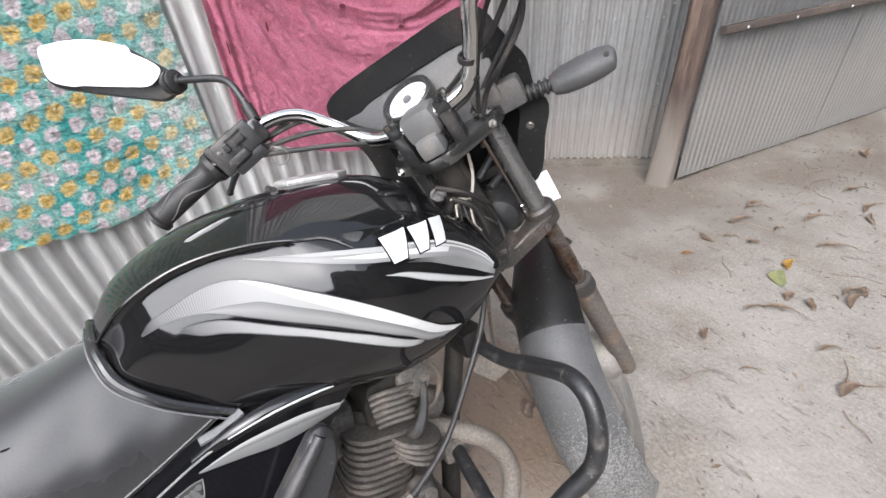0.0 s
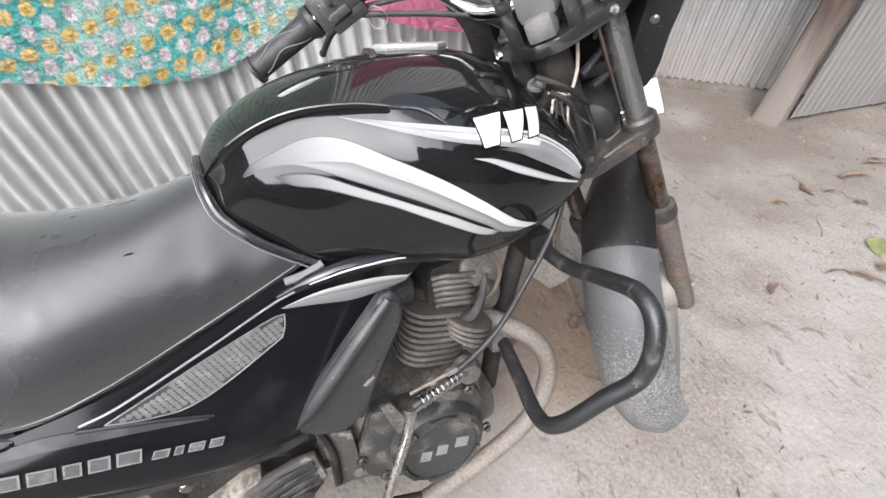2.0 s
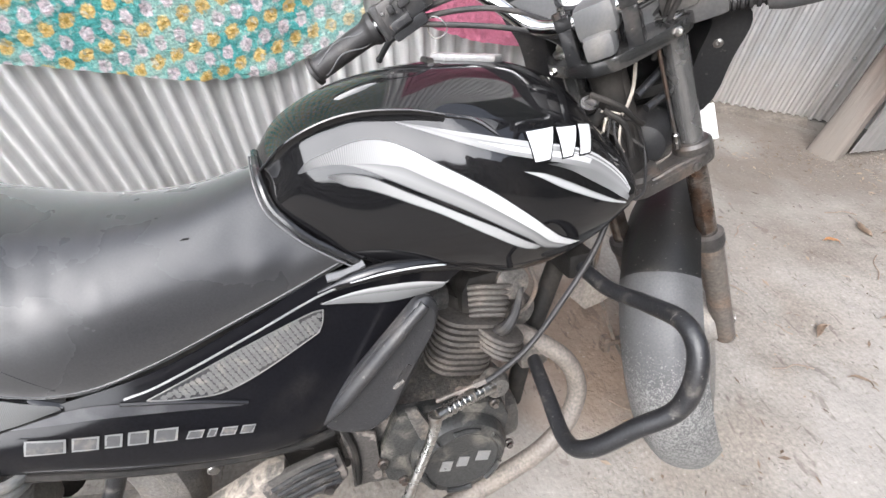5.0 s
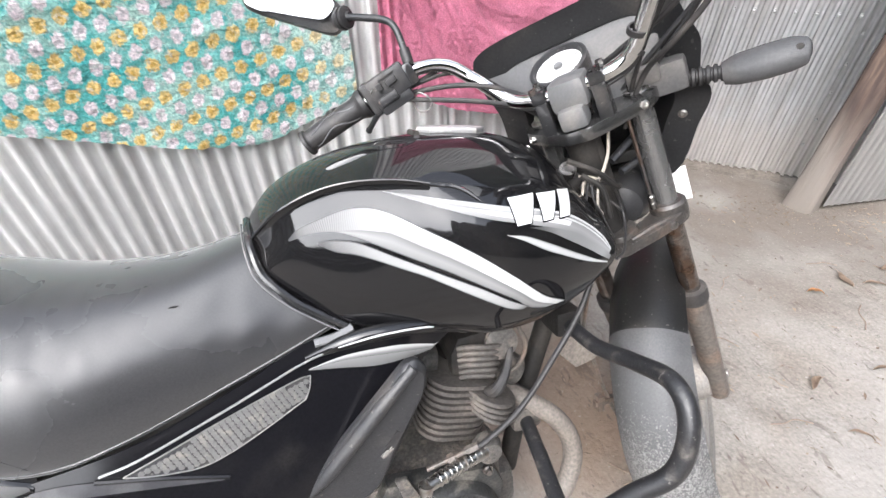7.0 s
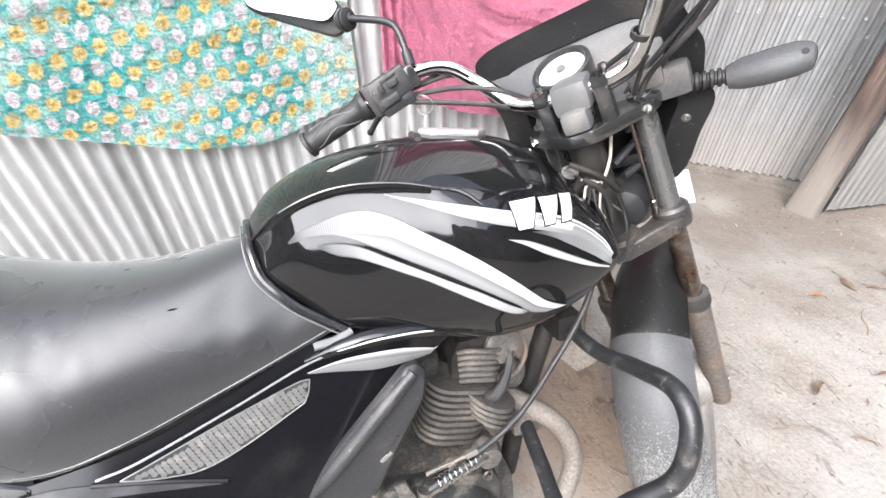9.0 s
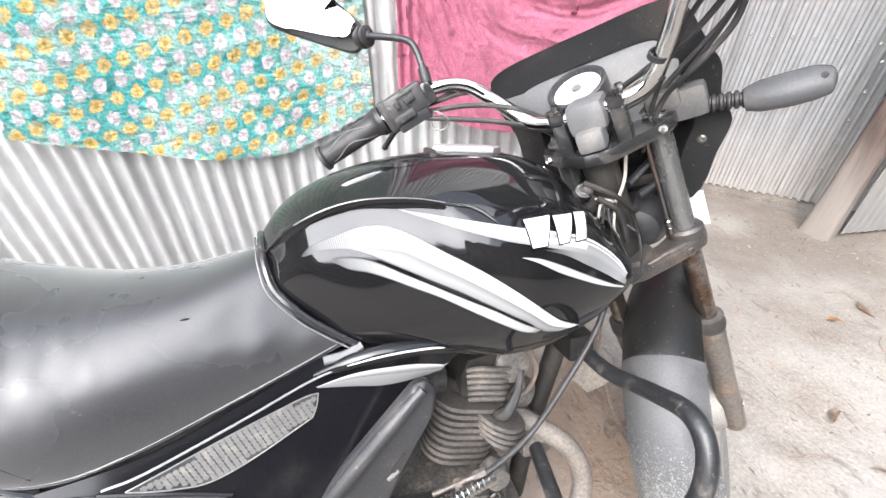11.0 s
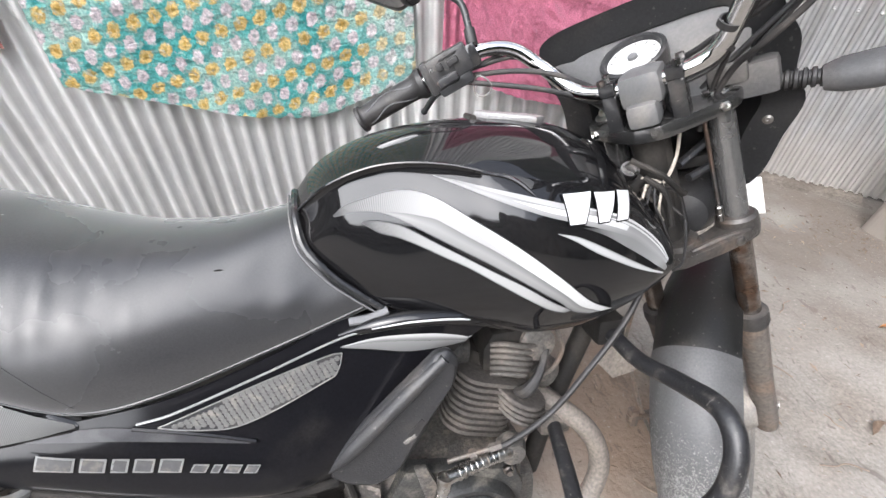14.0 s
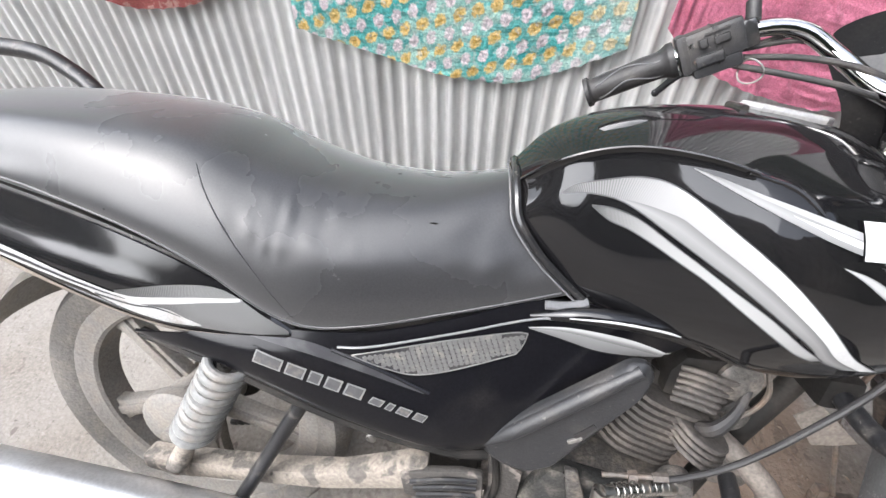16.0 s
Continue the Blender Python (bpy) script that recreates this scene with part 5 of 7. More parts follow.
# tail decals
decal("tail_grey", [(-0.02, 0.638), (0.06, 0.652), (0.125, 0.650), (0.18, 0.614), (0.211, 0.595)], [(-0.02, 0.622), (0.06, 0.600), (0.10, 0.588), (0.16, 0.588), (0.213, 0.592)], tail_tree, print_tail, tail, "grey dotted field")
decal("tail_bolt", [(-0.40, 0.732), (-0.2, 0.692), (-0.073, 0.650), (-0.007, 0.632), (0.05, 0.634), (0.103, 0.637), (0.199, 0.641)], [(-0.40, 0.712), (-0.2, 0.672), (-0.063, 0.634), (-0.013, 0.620), (0.050, 0.624), (0.105, 0.630), (0.199, 0.638)], tail_tree, tail_white, tail, "white lightning stripe", lift=0.0016)
decal("tail_bolt", [(-0.063, 0.636), (-0.013, 0.622), (0.020, 0.620), (0.051, 0.616), (0.070, 0.606), (0.092, 0.596)], [(-0.055, 0.630), (-0.010, 0.608), (0.015, 0.600), (0.040, 0.594), (0.065, 0.592), (0.092, 0.593)], tail_tree, tail_white, tail, "white point of the stripe", lift=0.0018)
decal("tail_line", [(-0.40, 0.700), (-0.2, 0.668), (-0.05, 0.606), (0.05, 0.578), (0.12, 0.578)], [(-0.40, 0.682), (-0.2, 0.640), (-0.05, 0.584), (0.05, 0.569), (0.12, 0.574)], tail_tree, tan_dust, tail, "dusty tan lower edge")
decal("tail_gap", [(-0.40, 0.7245), (-0.2, 0.6845), (-0.07, 0.6445), (-0.005, 0.627)], [(-0.40, 0.7185), (-0.2, 0.6785), (-0.066, 0.640), (-0.005, 0.626)], tail_tree, decal_grey, tail, lift=0.0022)
decal("tail_gap", [(-0.05, 0.631), (0.0, 0.6195), (0.035, 0.6185), (0.066, 0.6075)], [(-0.05, 0.627), (0.0, 0.6170), (0.035, 0.6160), (0.066, 0.6065)], tail_tree, decal_grey, tail, lift=0.0022)


# engine
def rounded(w, d, r, n=5):
    pts = []
    for cx, cy, a0 in ((w / 2 - r, d / 2 - r, 0), (-w / 2 + r, d / 2 - r, 90), (-w / 2 + r, -d / 2 + r, 180), (w / 2 - r, -d / 2 + r, 270)):
        for k in range(n):
            a = radians(a0 + 90 * k / (n - 1))
            pts.append((cx + r * math.cos(a), cy + r * math.sin(a)))
    return pts


def fin(w, d, r, h, thick, m):
    bm = bmesh.new()
    f = bm.faces.new([bm.verts.new((x, y, h)) for x, y in rounded(w, d, r)])
    g = bmesh.ops.extrude_face_region(bm, geom=[f])
    for v in g["geom"]:
        if isinstance(v, bmesh.types.BMVert):
            v.co.z += thick
    bmesh.ops.recalc_face_normals(bm, faces=bm.faces)
    bm.transform(m)
    return bm


CYL = Matrix.Translation((0.730, 0, 0.385)) @ Matrix.Rotation(radians(17), 4, "Y")
engine = part("crankcase", join(
    block((0.30, 0.19, 0.17), (0.665, 0, 0.265), 0.03), block((0.14, 0.17, 0.11), (0.53, 0, 0.30), 0.03), block((0.10, 0.15, 0.10), (0.80, 0, 0.22), 0.03)),
    engine_alloy, bike, "dusty single-cylinder engine with cooling fins")
part("cylinder", lathe([(0.044, -0.03), (0.044, 0.14)], CYL, 24), frame_grime, engine)
for k in range(9):
    part("barrel_fin", fin(0.128 - 0.003 * (k % 2), 0.168, 0.04, 0.008 + k * 0.0128, 0.0072, CYL), fin_dust, engine)
HEAD = [(0.762, 0.578), (0.86, 0.582), (0.872, 0.540), (0.832, 0.490), (0.745, 0.508), (0.747, 0.550)]
head = part("cylinder_head", prism(HEAD, 0.06, -0.060, 0.006), frame_grime, engine, "dusty cylinder head")
for k in range(6):
    z0 = 0.566 - 0.0115 * k
    part("head_fin", tube([(0.758, -0.064, z0 - 0.004), (0.775, -0.074, z0 + 0.001), (0.81, -0.079, z0 - 0.005), (0.838 - 0.004 * k, -0.070, z0 - 0.013)], [0.0042, 0.0049, 0.0049, 0.0042], 8, 14), fin_dust, head)
for dx in (-0.04, 0.055):
    for dy in (-0.055, 0.055):
        part("head_bolt", lathe([(0.008, 0), (0.008, 0.012), (0.004, 0.014)], CYL @ Matrix.Translation((dx, dy, 0.222)), 6), steel_worn, head)
part("port", lathe([(0.03, -0.03), (0.034, 0.0), (0.03, 0.05)], CYL @ Matrix.Translation((0.075, -0.02, 0.13)) @ Matrix.Rotation(radians(115), 4, "Y"), 20), engine_alloy, head)
for k in range(4):
    part("port_fin", lathe([(0.030, 0), (0.044, 0.0), (0.046, 0.0015), (0.046, 0.0062), (0.044, 0.0077), (0.03, 0.0077)], Matrix.Translation((0.806, -0.072, 0.462 - 0.012 * k)) @ Matrix.Rotation(radians(25), 4, "Y"), 20), fin_dust, head)
part("spark_plug_boot", tube([(0.80, -0.085, 0.475), (0.812, -0.10, 0.492), (0.835, -0.09, 0.520), (0.858, -0.06, 0.560)], [0.011, 0.011, 0.007, 0.0055], 10, 18), rubber, head)
part("head_side_cover", lathe([(0.022, 0), (0.030, 0.004), (0.030, 0.012), (0.018, 0.016), (0.002, 0.016)], along((0.835, -0.060, 0.555), (0.86, -1, 0.7)), 20), engine_alloy, head)
part("carburettor", join(lathe([(0.025, -0.05), (0.032, -0.02), (0.032, 0.03), (0.024, 0.05)], along((0.68, -0.01, 0.53), (0.76, -0.01, 0.51)), 18), block((0.05, 0.06, 0.06), (0.675, -0.01, 0.50), 0.012)), engine_alloy, engine)

cl = along((0.700, -0.092, 0.250), (0.700, -1, 0.250))
clutch = part("clutch_cover", join(lathe([(0.092, 0), (0.092, 0.035), (0.084, 0.048), (0.066, 0.054), (0.06, 0.052), (0.002, 0.052)], cl, 40),
                                   prism([(0.555, 0.29), (0.60, 0.375), (0.79, 0.345), (0.805, 0.30), (0.79, 0.21), (0.62, 0.18), (0.56, 0.22)], -0.085, -0.118, 0.012)), engine_black, engine, "dusty black clutch cover")
for k in range(6):
    a = radians(60 * k + 20)
    arc = [((0.075) * math.cos(a + q), (0.075) * math.sin(a + q), 0.054) for q in (-0.32, -0.16, 0, 0.16, 0.32)]
    part("cover_rib", tube(arc, 0.005, 8, 14), engine_black, clutch, xf=cl)
for dx, w, sk in ((-0.032, 0.022, 0.2), (0.0, 0.018, 0.1), (0.026, 0.018, 0.15)):
    part("cover_mark", block((w * 1.15, 0.024, 0.002), (dx * 1.15, 0.012 * dx / 0.03, 0.0535), 0.0006, cl @ Matrix.Rotation(radians(180 - 20), 4, "Z")), badge_silver, clutch, "plain pale block of the maker's mark")
for x, z in ((0.63, 0.372), (0.775, 0.345), (0.80, 0.225), (0.59, 0.215), (0.645, 0.335), (0.56, 0.275)):
    part("case_bolt", lathe([(0.010, 0), (0.010, 0.005), (0.006, 0.006), (0.006, 0.012), (0.002, 0.012)], along((x, -0.117, z), (x, -1, z)), 10), steel_worn, clutch)
part("clutch_arm", prism([(0.615, 0.400), (0.635, 0.398), (0.660, 0.330), (0.648, 0.318), (0.632, 0.322)], -0.125, -0.135, 0.003), engine_alloy, clutch, "clutch release arm")

kick = part("kick_starter", tube([(0.770, -0.128, 0.398), (0.715, -0.150, 0.406), (0.660, -0.172, 0.414)], [0.012, 0.0095, 0.010], 12, 18), bright_steel, bike, "worn steel kick starter")
part("kick_lever", tube([(0.658, -0.174, 0.420), (0.648, -0.180, 0.385), (0.600, -0.196, 0.300), (0.545, -0.205, 0.190)], [0.012, 0.0085, 0.0085, 0.0085], 12, 30), bright_steel, kick)
for k in range(9):
    q = np.array((0.76, -0.132, 0.4)) * (1 - k / 9) + np.array((0.672, -0.167, 0.412)) * (k / 9)
    part("spline", lathe([(0.0085, 0), (0.0115, 0.001), (0.0115, 0.004), (0.0085, 0.005)], along(q, q + np.array((-0.088, -0.035, 0.012))), 12), bright_steel, kick)
part("kick_boss", lathe([(0.024, 0), (0.026, 0.012), (0.02, 0.03), (0.004, 0.032)], along((0.778, -0.105, 0.392), (0.775, -1, 0.392)), 16), engine_alloy, engine)

# frame and small hardware
part("down_tube", tube([(1.01, 0, 0.74), (0.975, 0, 0.58), (0.90, 0, 0.36), (0.86, 0, 0.20)], 0.019, 14, 30), frame_grime, bike, "grimy black frame tube")
part("top_tube", tube([(1.03, 0, 0.80), (0.85, 0, 0.64), (0.55, 0, 0.61), (0.2, 0, 0.58)], 0.017, 12, 30), frame_grime, bike)
part("steering_head", tube([(1.022, 0, 0.885), (1.04, 0, 0.84), (1.075, 0, 0.74), (1.095, 0, 0.685)], [0.030, 0.026, 0.026, 0.031], 18, 18), frame_grime, bike, "grimy steering head")
part("guard_mount", block((0.05, 0.10, 0.05), (0.968, -0.02, 0.556), 0.01), frame_grime, guard)
part("guard_mount", block((0.06, 0.09, 0.05), (0.878, -0.03, 0.378), 0.012), engine_alloy, guard)
part("frame_plate", prism([(0.981, 0.452), (1.009, 0.484), (1.091, 0.416), (1.06, 0.405), (1.027, 0.399)], 0.002, -0.002, 0.001), exhaust_mat, bike, "loose dusty cover flap")
part("clutch_cable", tube([(1.03, -0.07, 0.70), (0.965, -0.11, 0.615), (0.895, -0.128, 0.535), (0.835, -0.132, 0.465), (0.77, -0.138, 0.427), (0.735, -0.138, 0.418)], 0.0048, 10, 50), rubber, bike, "black clutch cable")
part("cable_adjuster", join(tube([(0.752, -0.137, 0.422), (0.668, -0.134, 0.404)], 0.0042, 10, 3), lathe([(0.009, 0), (0.009, 0.012), (0.004, 0.012)], along((0.715, -0.1365, 0.414), (0.66, -0.134, 0.402)), 6),
                            lathe([(0.007, 0), (0.007, 0.02), (0.004, 0.02)], along((0.755, -0.137, 0.423), (0.66, -0.134, 0.402)), 6)), fork_alloy, bike, "steel cable adjuster")
part("brake_cable", tube([(1.05, -0.01, 0.60), (1.055, 0.01, 0.52), (1.061, 0.02, 0.452), (1.092, 0.02, 0.363), (1.125, 0.02, 0.272), (1.174, 0.02, 0.171)], 0.0045, 8, 40), fork_alloy, bike, "dirty brake cable with adjuster")
part("brake_adjuster", join(block((0.07, 0.014, 0.014), (1.125, 0.02, 0.265), 0.003), block((0.016, 0.02, 0.04), (1.103, 0.02, 0.265), 0.003)), fork_alloy, bike)
part("head_wire", tube([(0.871, -0.06, 0.575), (0.885, -0.06, 0.531), (0.867, -0.06, 0.491), (0.836, -0.062, 0.486)], 0.004, 8, 24), fork_alloy, bike, "bent metal line beside the cylinder head")

# exhaust
part("exhaust_pipe", tube([(0.835, -0.02, 0.43), (0.885, -0.055, 0.405), (0.93, -0.08, 0.37), (0.955, -0.092, 0.32), (0.953, -0.102, 0.265), (0.91, -0.12, 0.214), (0.826, -0.13, 0.168), (0.6, -0.15, 0.125), (0.35, -0.18, 0.150), (0.2, -0.2, 0.185)], 0.0185, 14, 80), exhaust_mat, bike, "rusty dusty exhaust pipe")
muffler = part("muffler", tube([(0.24, -0.205, 0.18), (0.19, -0.208, 0.192), (0.10, -0.21, 0.215), (-0.2, -0.215, 0.232), (-0.50, -0.22, 0.25), (-0.56, -0.22, 0.254)], [0.02, 0.035, 0.046, 0.047, 0.045, 0.03], 24, 50), muffler_mat, bike, "dull chromed muffler")
# rear suspension
s_top, s_bot = Vector((0.112, -0.150, 0.525)), Vector((0.015, -0.150, 0.352))
shock = part("shock_absorber", tube([tuple(s_top + (s_top - s_bot) * 0.08), tuple(s_bot)], 0.017, 14, 4), steel_worn, bike, "rear shock absorber with white coil spring")
coil, turns = [], 10.0
axis_q = along(s_bot, s_top)
long = (s_top - s_bot).length
for k in range(int(turns * 18) + 1):
    a = 2 * math.pi * k / 18
    coil.append(tuple(axis_q @ Vector((0.029 * math.cos(a), 0.029 * math.sin(a), long * k / (turns * 18)))))
part("coil_spring", tube(coil, 0.0074, 10, len(coil)), spring_white, shock, "white painted coil spring")
part("shock_leg", tube([tuple(s_bot), (-0.008, -0.146, 0.31), (-0.035, -0.145, 0.258)], [0.02, 0.015, 0.02], 12, 14), swing_mat, shock)
part("shock_bolt", lathe([(0.016, -0.01), (0.016, 0.012), (0.008, 0.016), (0.002, 0.016)], along((-0.037, -0.145, 0.255), (-0.037, -1, 0.255)), 6), steel_worn, shock)
for side in (-1, 1):
    arm_bm = prism([(0.41, 0.350), (0.38, 0.350), (0.26, 0.298), (0.14, 0.273), (-0.06, 0.248), (-0.12, 0.246), (-0.12, 0.212), (-0.05, 0.208), (0.24, 0.252), (0.41, 0.300)], 0.100 * side, 0.138 * side, 0.009)
    part("swing_arm", arm_bm, swing_mat, bike, "dust-caked swing arm")
part("rear_stay", tube([(0.217, -0.135, 0.461), (0.16, -0.15, 0.355), (0.080, -0.165, 0.205)], 0.0125, 12, 16), tube_black, bike, "black footrest stay")
part("frame_rail", tube([(0.46, -0.10, 0.36), (0.26, -0.10, 0.43), (0.10, -0.10, 0.52), (-0.3, -0.09, 0.66)], 0.015, 12, 30), frame_grime, bike)
bracket = part("foot_bracket", prism([(0.365, 0.335), (0.42, 0.352), (0.463, 0.362), (0.498, 0.362), (0.502, 0.300), (0.470, 0.268), (0.375, 0.285)], -0.128, -0.142, 0.005), bracket_grime, bike, "dusty footrest bracket with raised ribs")
for k in range(4):
    part("bracket_rib", tube([(0.385 + 0.006 * k, -0.143, 0.322 - 0.014 * k), (0.44 + 0.004 * k, -0.146, 0.344 - 0.016 * k), (0.490, -0.143, 0.350 - 0.017 * k)], 0.0045, 8, 14), tube_black, bracket)
part("bracket_bolt", lathe([(0.013, 0), (0.013, 0.004), (0.009, 0.005), (0.009, 0.012), (0.002, 0.012)], along((0.468, -0.142, 0.292), (0.468, -1, 0.292)), 6), steel_worn, bracket)
part("frame_plate", prism([(0.502, 0.392), (0.560, 0.350), (0.556, 0.235), (0.500, 0.230), (0.508, 0.300)], -0.098, -0.118, 0.006), bracket_grime, bike, "muddy brown frame plate")
part("frame_box", block((0.12, 0.17, 0.15), (0.455, 0, 0.315), 0.02), frame_grime, bike, "grimy frame below the seat")
part("frame_strut", tube([(0.512, -0.120, 0.388), (0.520, -0.124, 0.330), (0.512, -0.122, 0.250)], 0.006, 8, 14), frame_grime, bike)
# dark pan that closes the gap between seat and side cover
rows = []
for q, r in zip(catmull(SEAT_RAILS[3][2:], 40), catmull(COVER_RAILS[0][:5], 40)):
    rows.append([(q[0], q[1] + 0.016, q[2] + 0.012), (q[0] * 0.5 + r[0] * 0.5, (q[1] + r[1]) / 2 + 0.014, (q[2] + r[2]) / 2), (r[0], r[1] + 0.010, r[2] - 0.02)])
pan_bm, _ = grid_mesh(rows)
bmesh.ops.solidify(pan_bm, geom=list(pan_bm.faces), thickness=0.003)
bmesh.ops.recalc_face_normals(pan_bm, faces=pan_bm.faces)
part("seat_pan", pan_bm, frame_grime, seat, "dark pan below the seat")
peg = part("foot_peg", tube([(0.47, -0.15, 0.24), (0.47, -0.29, 0.245)], 0.016, 12, 3), rubber, bike, "ribbed rubber foot peg")
for k in range(7):
    part("peg_rib", lathe([(0.014, 0), (0.020, 0.002), (0.020, 0.008), (0.014, 0.010)], along((0.47, -0.17 - 0.017 * k, 0.241), (0.47, -1, 0.245)), 12), rubber, peg)
part("brake_pedal", tube([(0.42, -0.14, 0.25), (0.52, -0.16, 0.22), (0.64, -0.18, 0.20)], 0.009, 10, 16), frame_grime, bike)
for first_link, step, count in ((Vector((0.02, 0.085, 0.30)), Vector((0.0165, 0, 0.003)), 22), (Vector((-0.08, 0.06, 0.128)), Vector((0.0165, 0, 0.0046)), 20)):
    part("chain", join(*[block((0.018, 0.008, 0.012), first_link + step * k, 0.003) for k in range(count)]), rubber, bike, "oily black drive chain", sharp=20)
part("sprocket", lathe([(0.04, 0), (0.085, 0.0), (0.085, 0.006), (0.04, 0.006)], rear_m @ Matrix.Translation((0, 0, -0.09)), 30), frame_grime, bike)
part("brake_hub", lathe([(0.075, 0), (0.075, 0.02), (0.06, 0.028), (0.012, 0.03), (0.012, 0.05), (0.002, 0.05)], rear_m @ Matrix.Translation((0, 0, 0.06)), 28), wheel_grey, bike, "dusty rear drum brake plate")
part("rear_fender", fender(0.385, 0.22, -8, -64, 0.03, REAR_AXLE), wheel_grey, bike, "dusty grey rear fender")
part("grab_rail", tube([(-0.25, 0.125, 0.80), (-0.30, 0.14, 0.845), (-0.345, 0.148, 0.872), (-0.40, 0.148, 0.897), (-0.50, 0.145, 0.905), (-0.60, 0.10, 0.905), (-0.63, 0.0, 0.905)], 0.0155, 14, 40), tube_black, bike, "black tubular grab rail")


# ---- front end, turning with the bars ----
def cowl():
    """The headlight cowl: a hollow shell, open towards the rider."""
    rim = [(0.178, 0.120), (0.165, 0.138), (0.12, 0.148), (0.0, 0.150), (-0.12, 0.148), (-0.150, 0.125), (-0.168, 0.066), (-0.178, 0.030), (-0.170, -0.018), (-0.178, -0.06), (-0.15, -0.11), (-0.10, -0.19),
           (0.0, -0.20), (0.10, -0.19), (0.15, -0.11), (0.17, -0.06), (0.160, 0.02), (0.168, 0.07)]
    closed = catmull(rim + rim[:1], 73)[:-1]
    rows = []
    for k, t in enumerate(np.linspace(1, 0.02, 22)):
        row = []
        for l, u in closed:
            deep = 0.058 - 0.008 * t ** 6 if t > 0.72 else 0.057 + 0.095 * (1 - (t / 0.72) ** 3.0)
            lean = -0.30 * u * t
            row.append((deep + lean * 0.4 + (0.02 if u > 0.1 else 0) * t, l * t, -0.02 * (1 - t) + u * t))
        rows.append(row)
    bm, vs = grid_mesh(rows, close_v=True)
    bm.faces.new(vs[-1])
    bmesh.ops.solidify(bm, geom=list(bm.faces), thickness=0.004)
    bmesh.ops.recalc_face_normals(bm, faces=bm.faces)
    return bm


fairing = part("headlight_cowl", cowl(), cowl_dark, bike, "black plastic headlight cowl with dusty inside", xf=STEER, sharp=50)
for l, u in ((-0.124, 0.028), (-0.133, -0.082), (0.150, 0.098)):
    part("cowl_boss", lathe([(0.022, -0.03), (0.019, 0.0), (0.0145, 0.002), (0.013, -0.006), (0.001, -0.006)], along((0.068, l, u), (-1, l, u)), 20), plastic_black, fairing, xf=STEER)
    part("cowl_screw", lathe([(0.008, 0.0), (0.007, 0.004), (0.003, 0.005), (0.001, 0.003)], along((0.067, l, u), (-1, l, u)), 12), steel_worn, fairing, xf=STEER)


def dash_plate():
    o = [(0.172, 0.104), (0.158, 0.128), (0.11, 0.124), (0.05, 0.134), (-0.03, 0.130), (-0.09, 0.105), (-0.13, 0.08), (-0.12, 0.0), (-0.05, -0.04), (0.05, -0.03), (0.10, 0.015), (0.155, 0.055)]
    bm = bmesh.new()
    f = bm.faces.new([bm.verts.new((0.066 + 0.36 * (u - 0.06), l, u)) for l, u in o])
    g = bmesh.ops.extrude_face_region(bm, geom=[f])
    for v in g["geom"]:
        if isinstance(v, bmesh.types.BMVert):
            v.co.x -= 0.018
    bmesh.ops.recalc_face_normals(bm, faces=bm.faces)
    bmesh.ops.bevel(bm, geom=list(bm.edges), offset=0.005, segments=2, affect="EDGES", profile=0.6)
    return bm


dash = part("dash_panel", dash_plate(), dash_plastic, bike, "dusty grey dash panel", xf=STEER, sharp=40)
sp = along((0.024, 0.018, 0.052), (-0.013, 0.018, 0.144))
speedo = part("speedometer", lathe([(0.040, -0.045), (0.046, -0.01), (0.049, 0.022), (0.0485, 0.032), (0.046, 0.034), (0.042, 0.033), (0.039, 0.025), (0.002, 0.0245)], sp, 40), plastic_black, bike, "round speedometer with white dial", xf=STEER)
part("dial", lathe([(0.0385, 0.0250), (0.0385, 0.0262), (0.001, 0.0264)], sp, 36), dial_white, speedo, "pale dial", xf=STEER)
part("needle_hub", lathe([(0.0075, 0.026), (0.007, 0.031), (0.001, 0.032)], sp, 16), plastic_grey, speedo, xf=STEER)
for k in range(9):
    a = radians(-120 + 30 * k)
    part("dial_tick", block((0.0012, 0.006, 0.0006), (0, 0.033, 0.0266), 0, sp @ Matrix.Rotation(a, 4, "Z")), plastic_black, speedo, xf=STEER)
part("reset_knob", lathe([(0.006, 0.0), (0.006, 0.012), (0.002, 0.013)], sp @ Matrix.Translation((0.042, -0.040, 0.012)), 12), plastic_black, speedo, xf=STEER)
part("yoke_cover", join(block((0.060, 0.060, 0.050), (-0.034, 0, 0.044), 0.014), block((0.040, 0.044, 0.036), (-0.056, 0, 0.011), 0.010)), yoke_grey, bike, "dusty grey cover over the fork crown", xf=STEER)
for l in (-0.05, 0.05):
    part("clamp_bolt", lathe([(0.006, 0), (0.006, 0.008), (0.002, 0.009)], Matrix.Translation((-0.025, l, 0.064)), 6), steel_worn, bar, xf=STEER)
    part("clamp_bolt", lathe([(0.006, 0), (0.006, 0.008), (0.002, 0.009)], Matrix.Translation((-0.055, l, 0.064)), 6), steel_worn, bar, xf=STEER)
part("headlight_shell", lathe([(0.02, -0.075), (0.055, -0.06), (0.078, -0.02), (0.085, 0.03), (0.083, 0.05), (0.02, 0.055)], along((0.075, 0, -0.215), (1.0, 0, -0.215)) @ Matrix.Scale(0.74, 4), 28), plastic_black, bike, "dusty back of the headlamp", xf=STEER)
part("lamp_bracket", block((0.05, 0.19, 0.02), (0.05, 0, -0.115), 0.005), frame_grime, bike, xf=STEER)
part("number_plate", block((0.003, 0.225, 0.075), (0.135, 0, -0.250), 0.012), plate_white, bike, "white front plate edge seen behind the fork", xf=STEER)

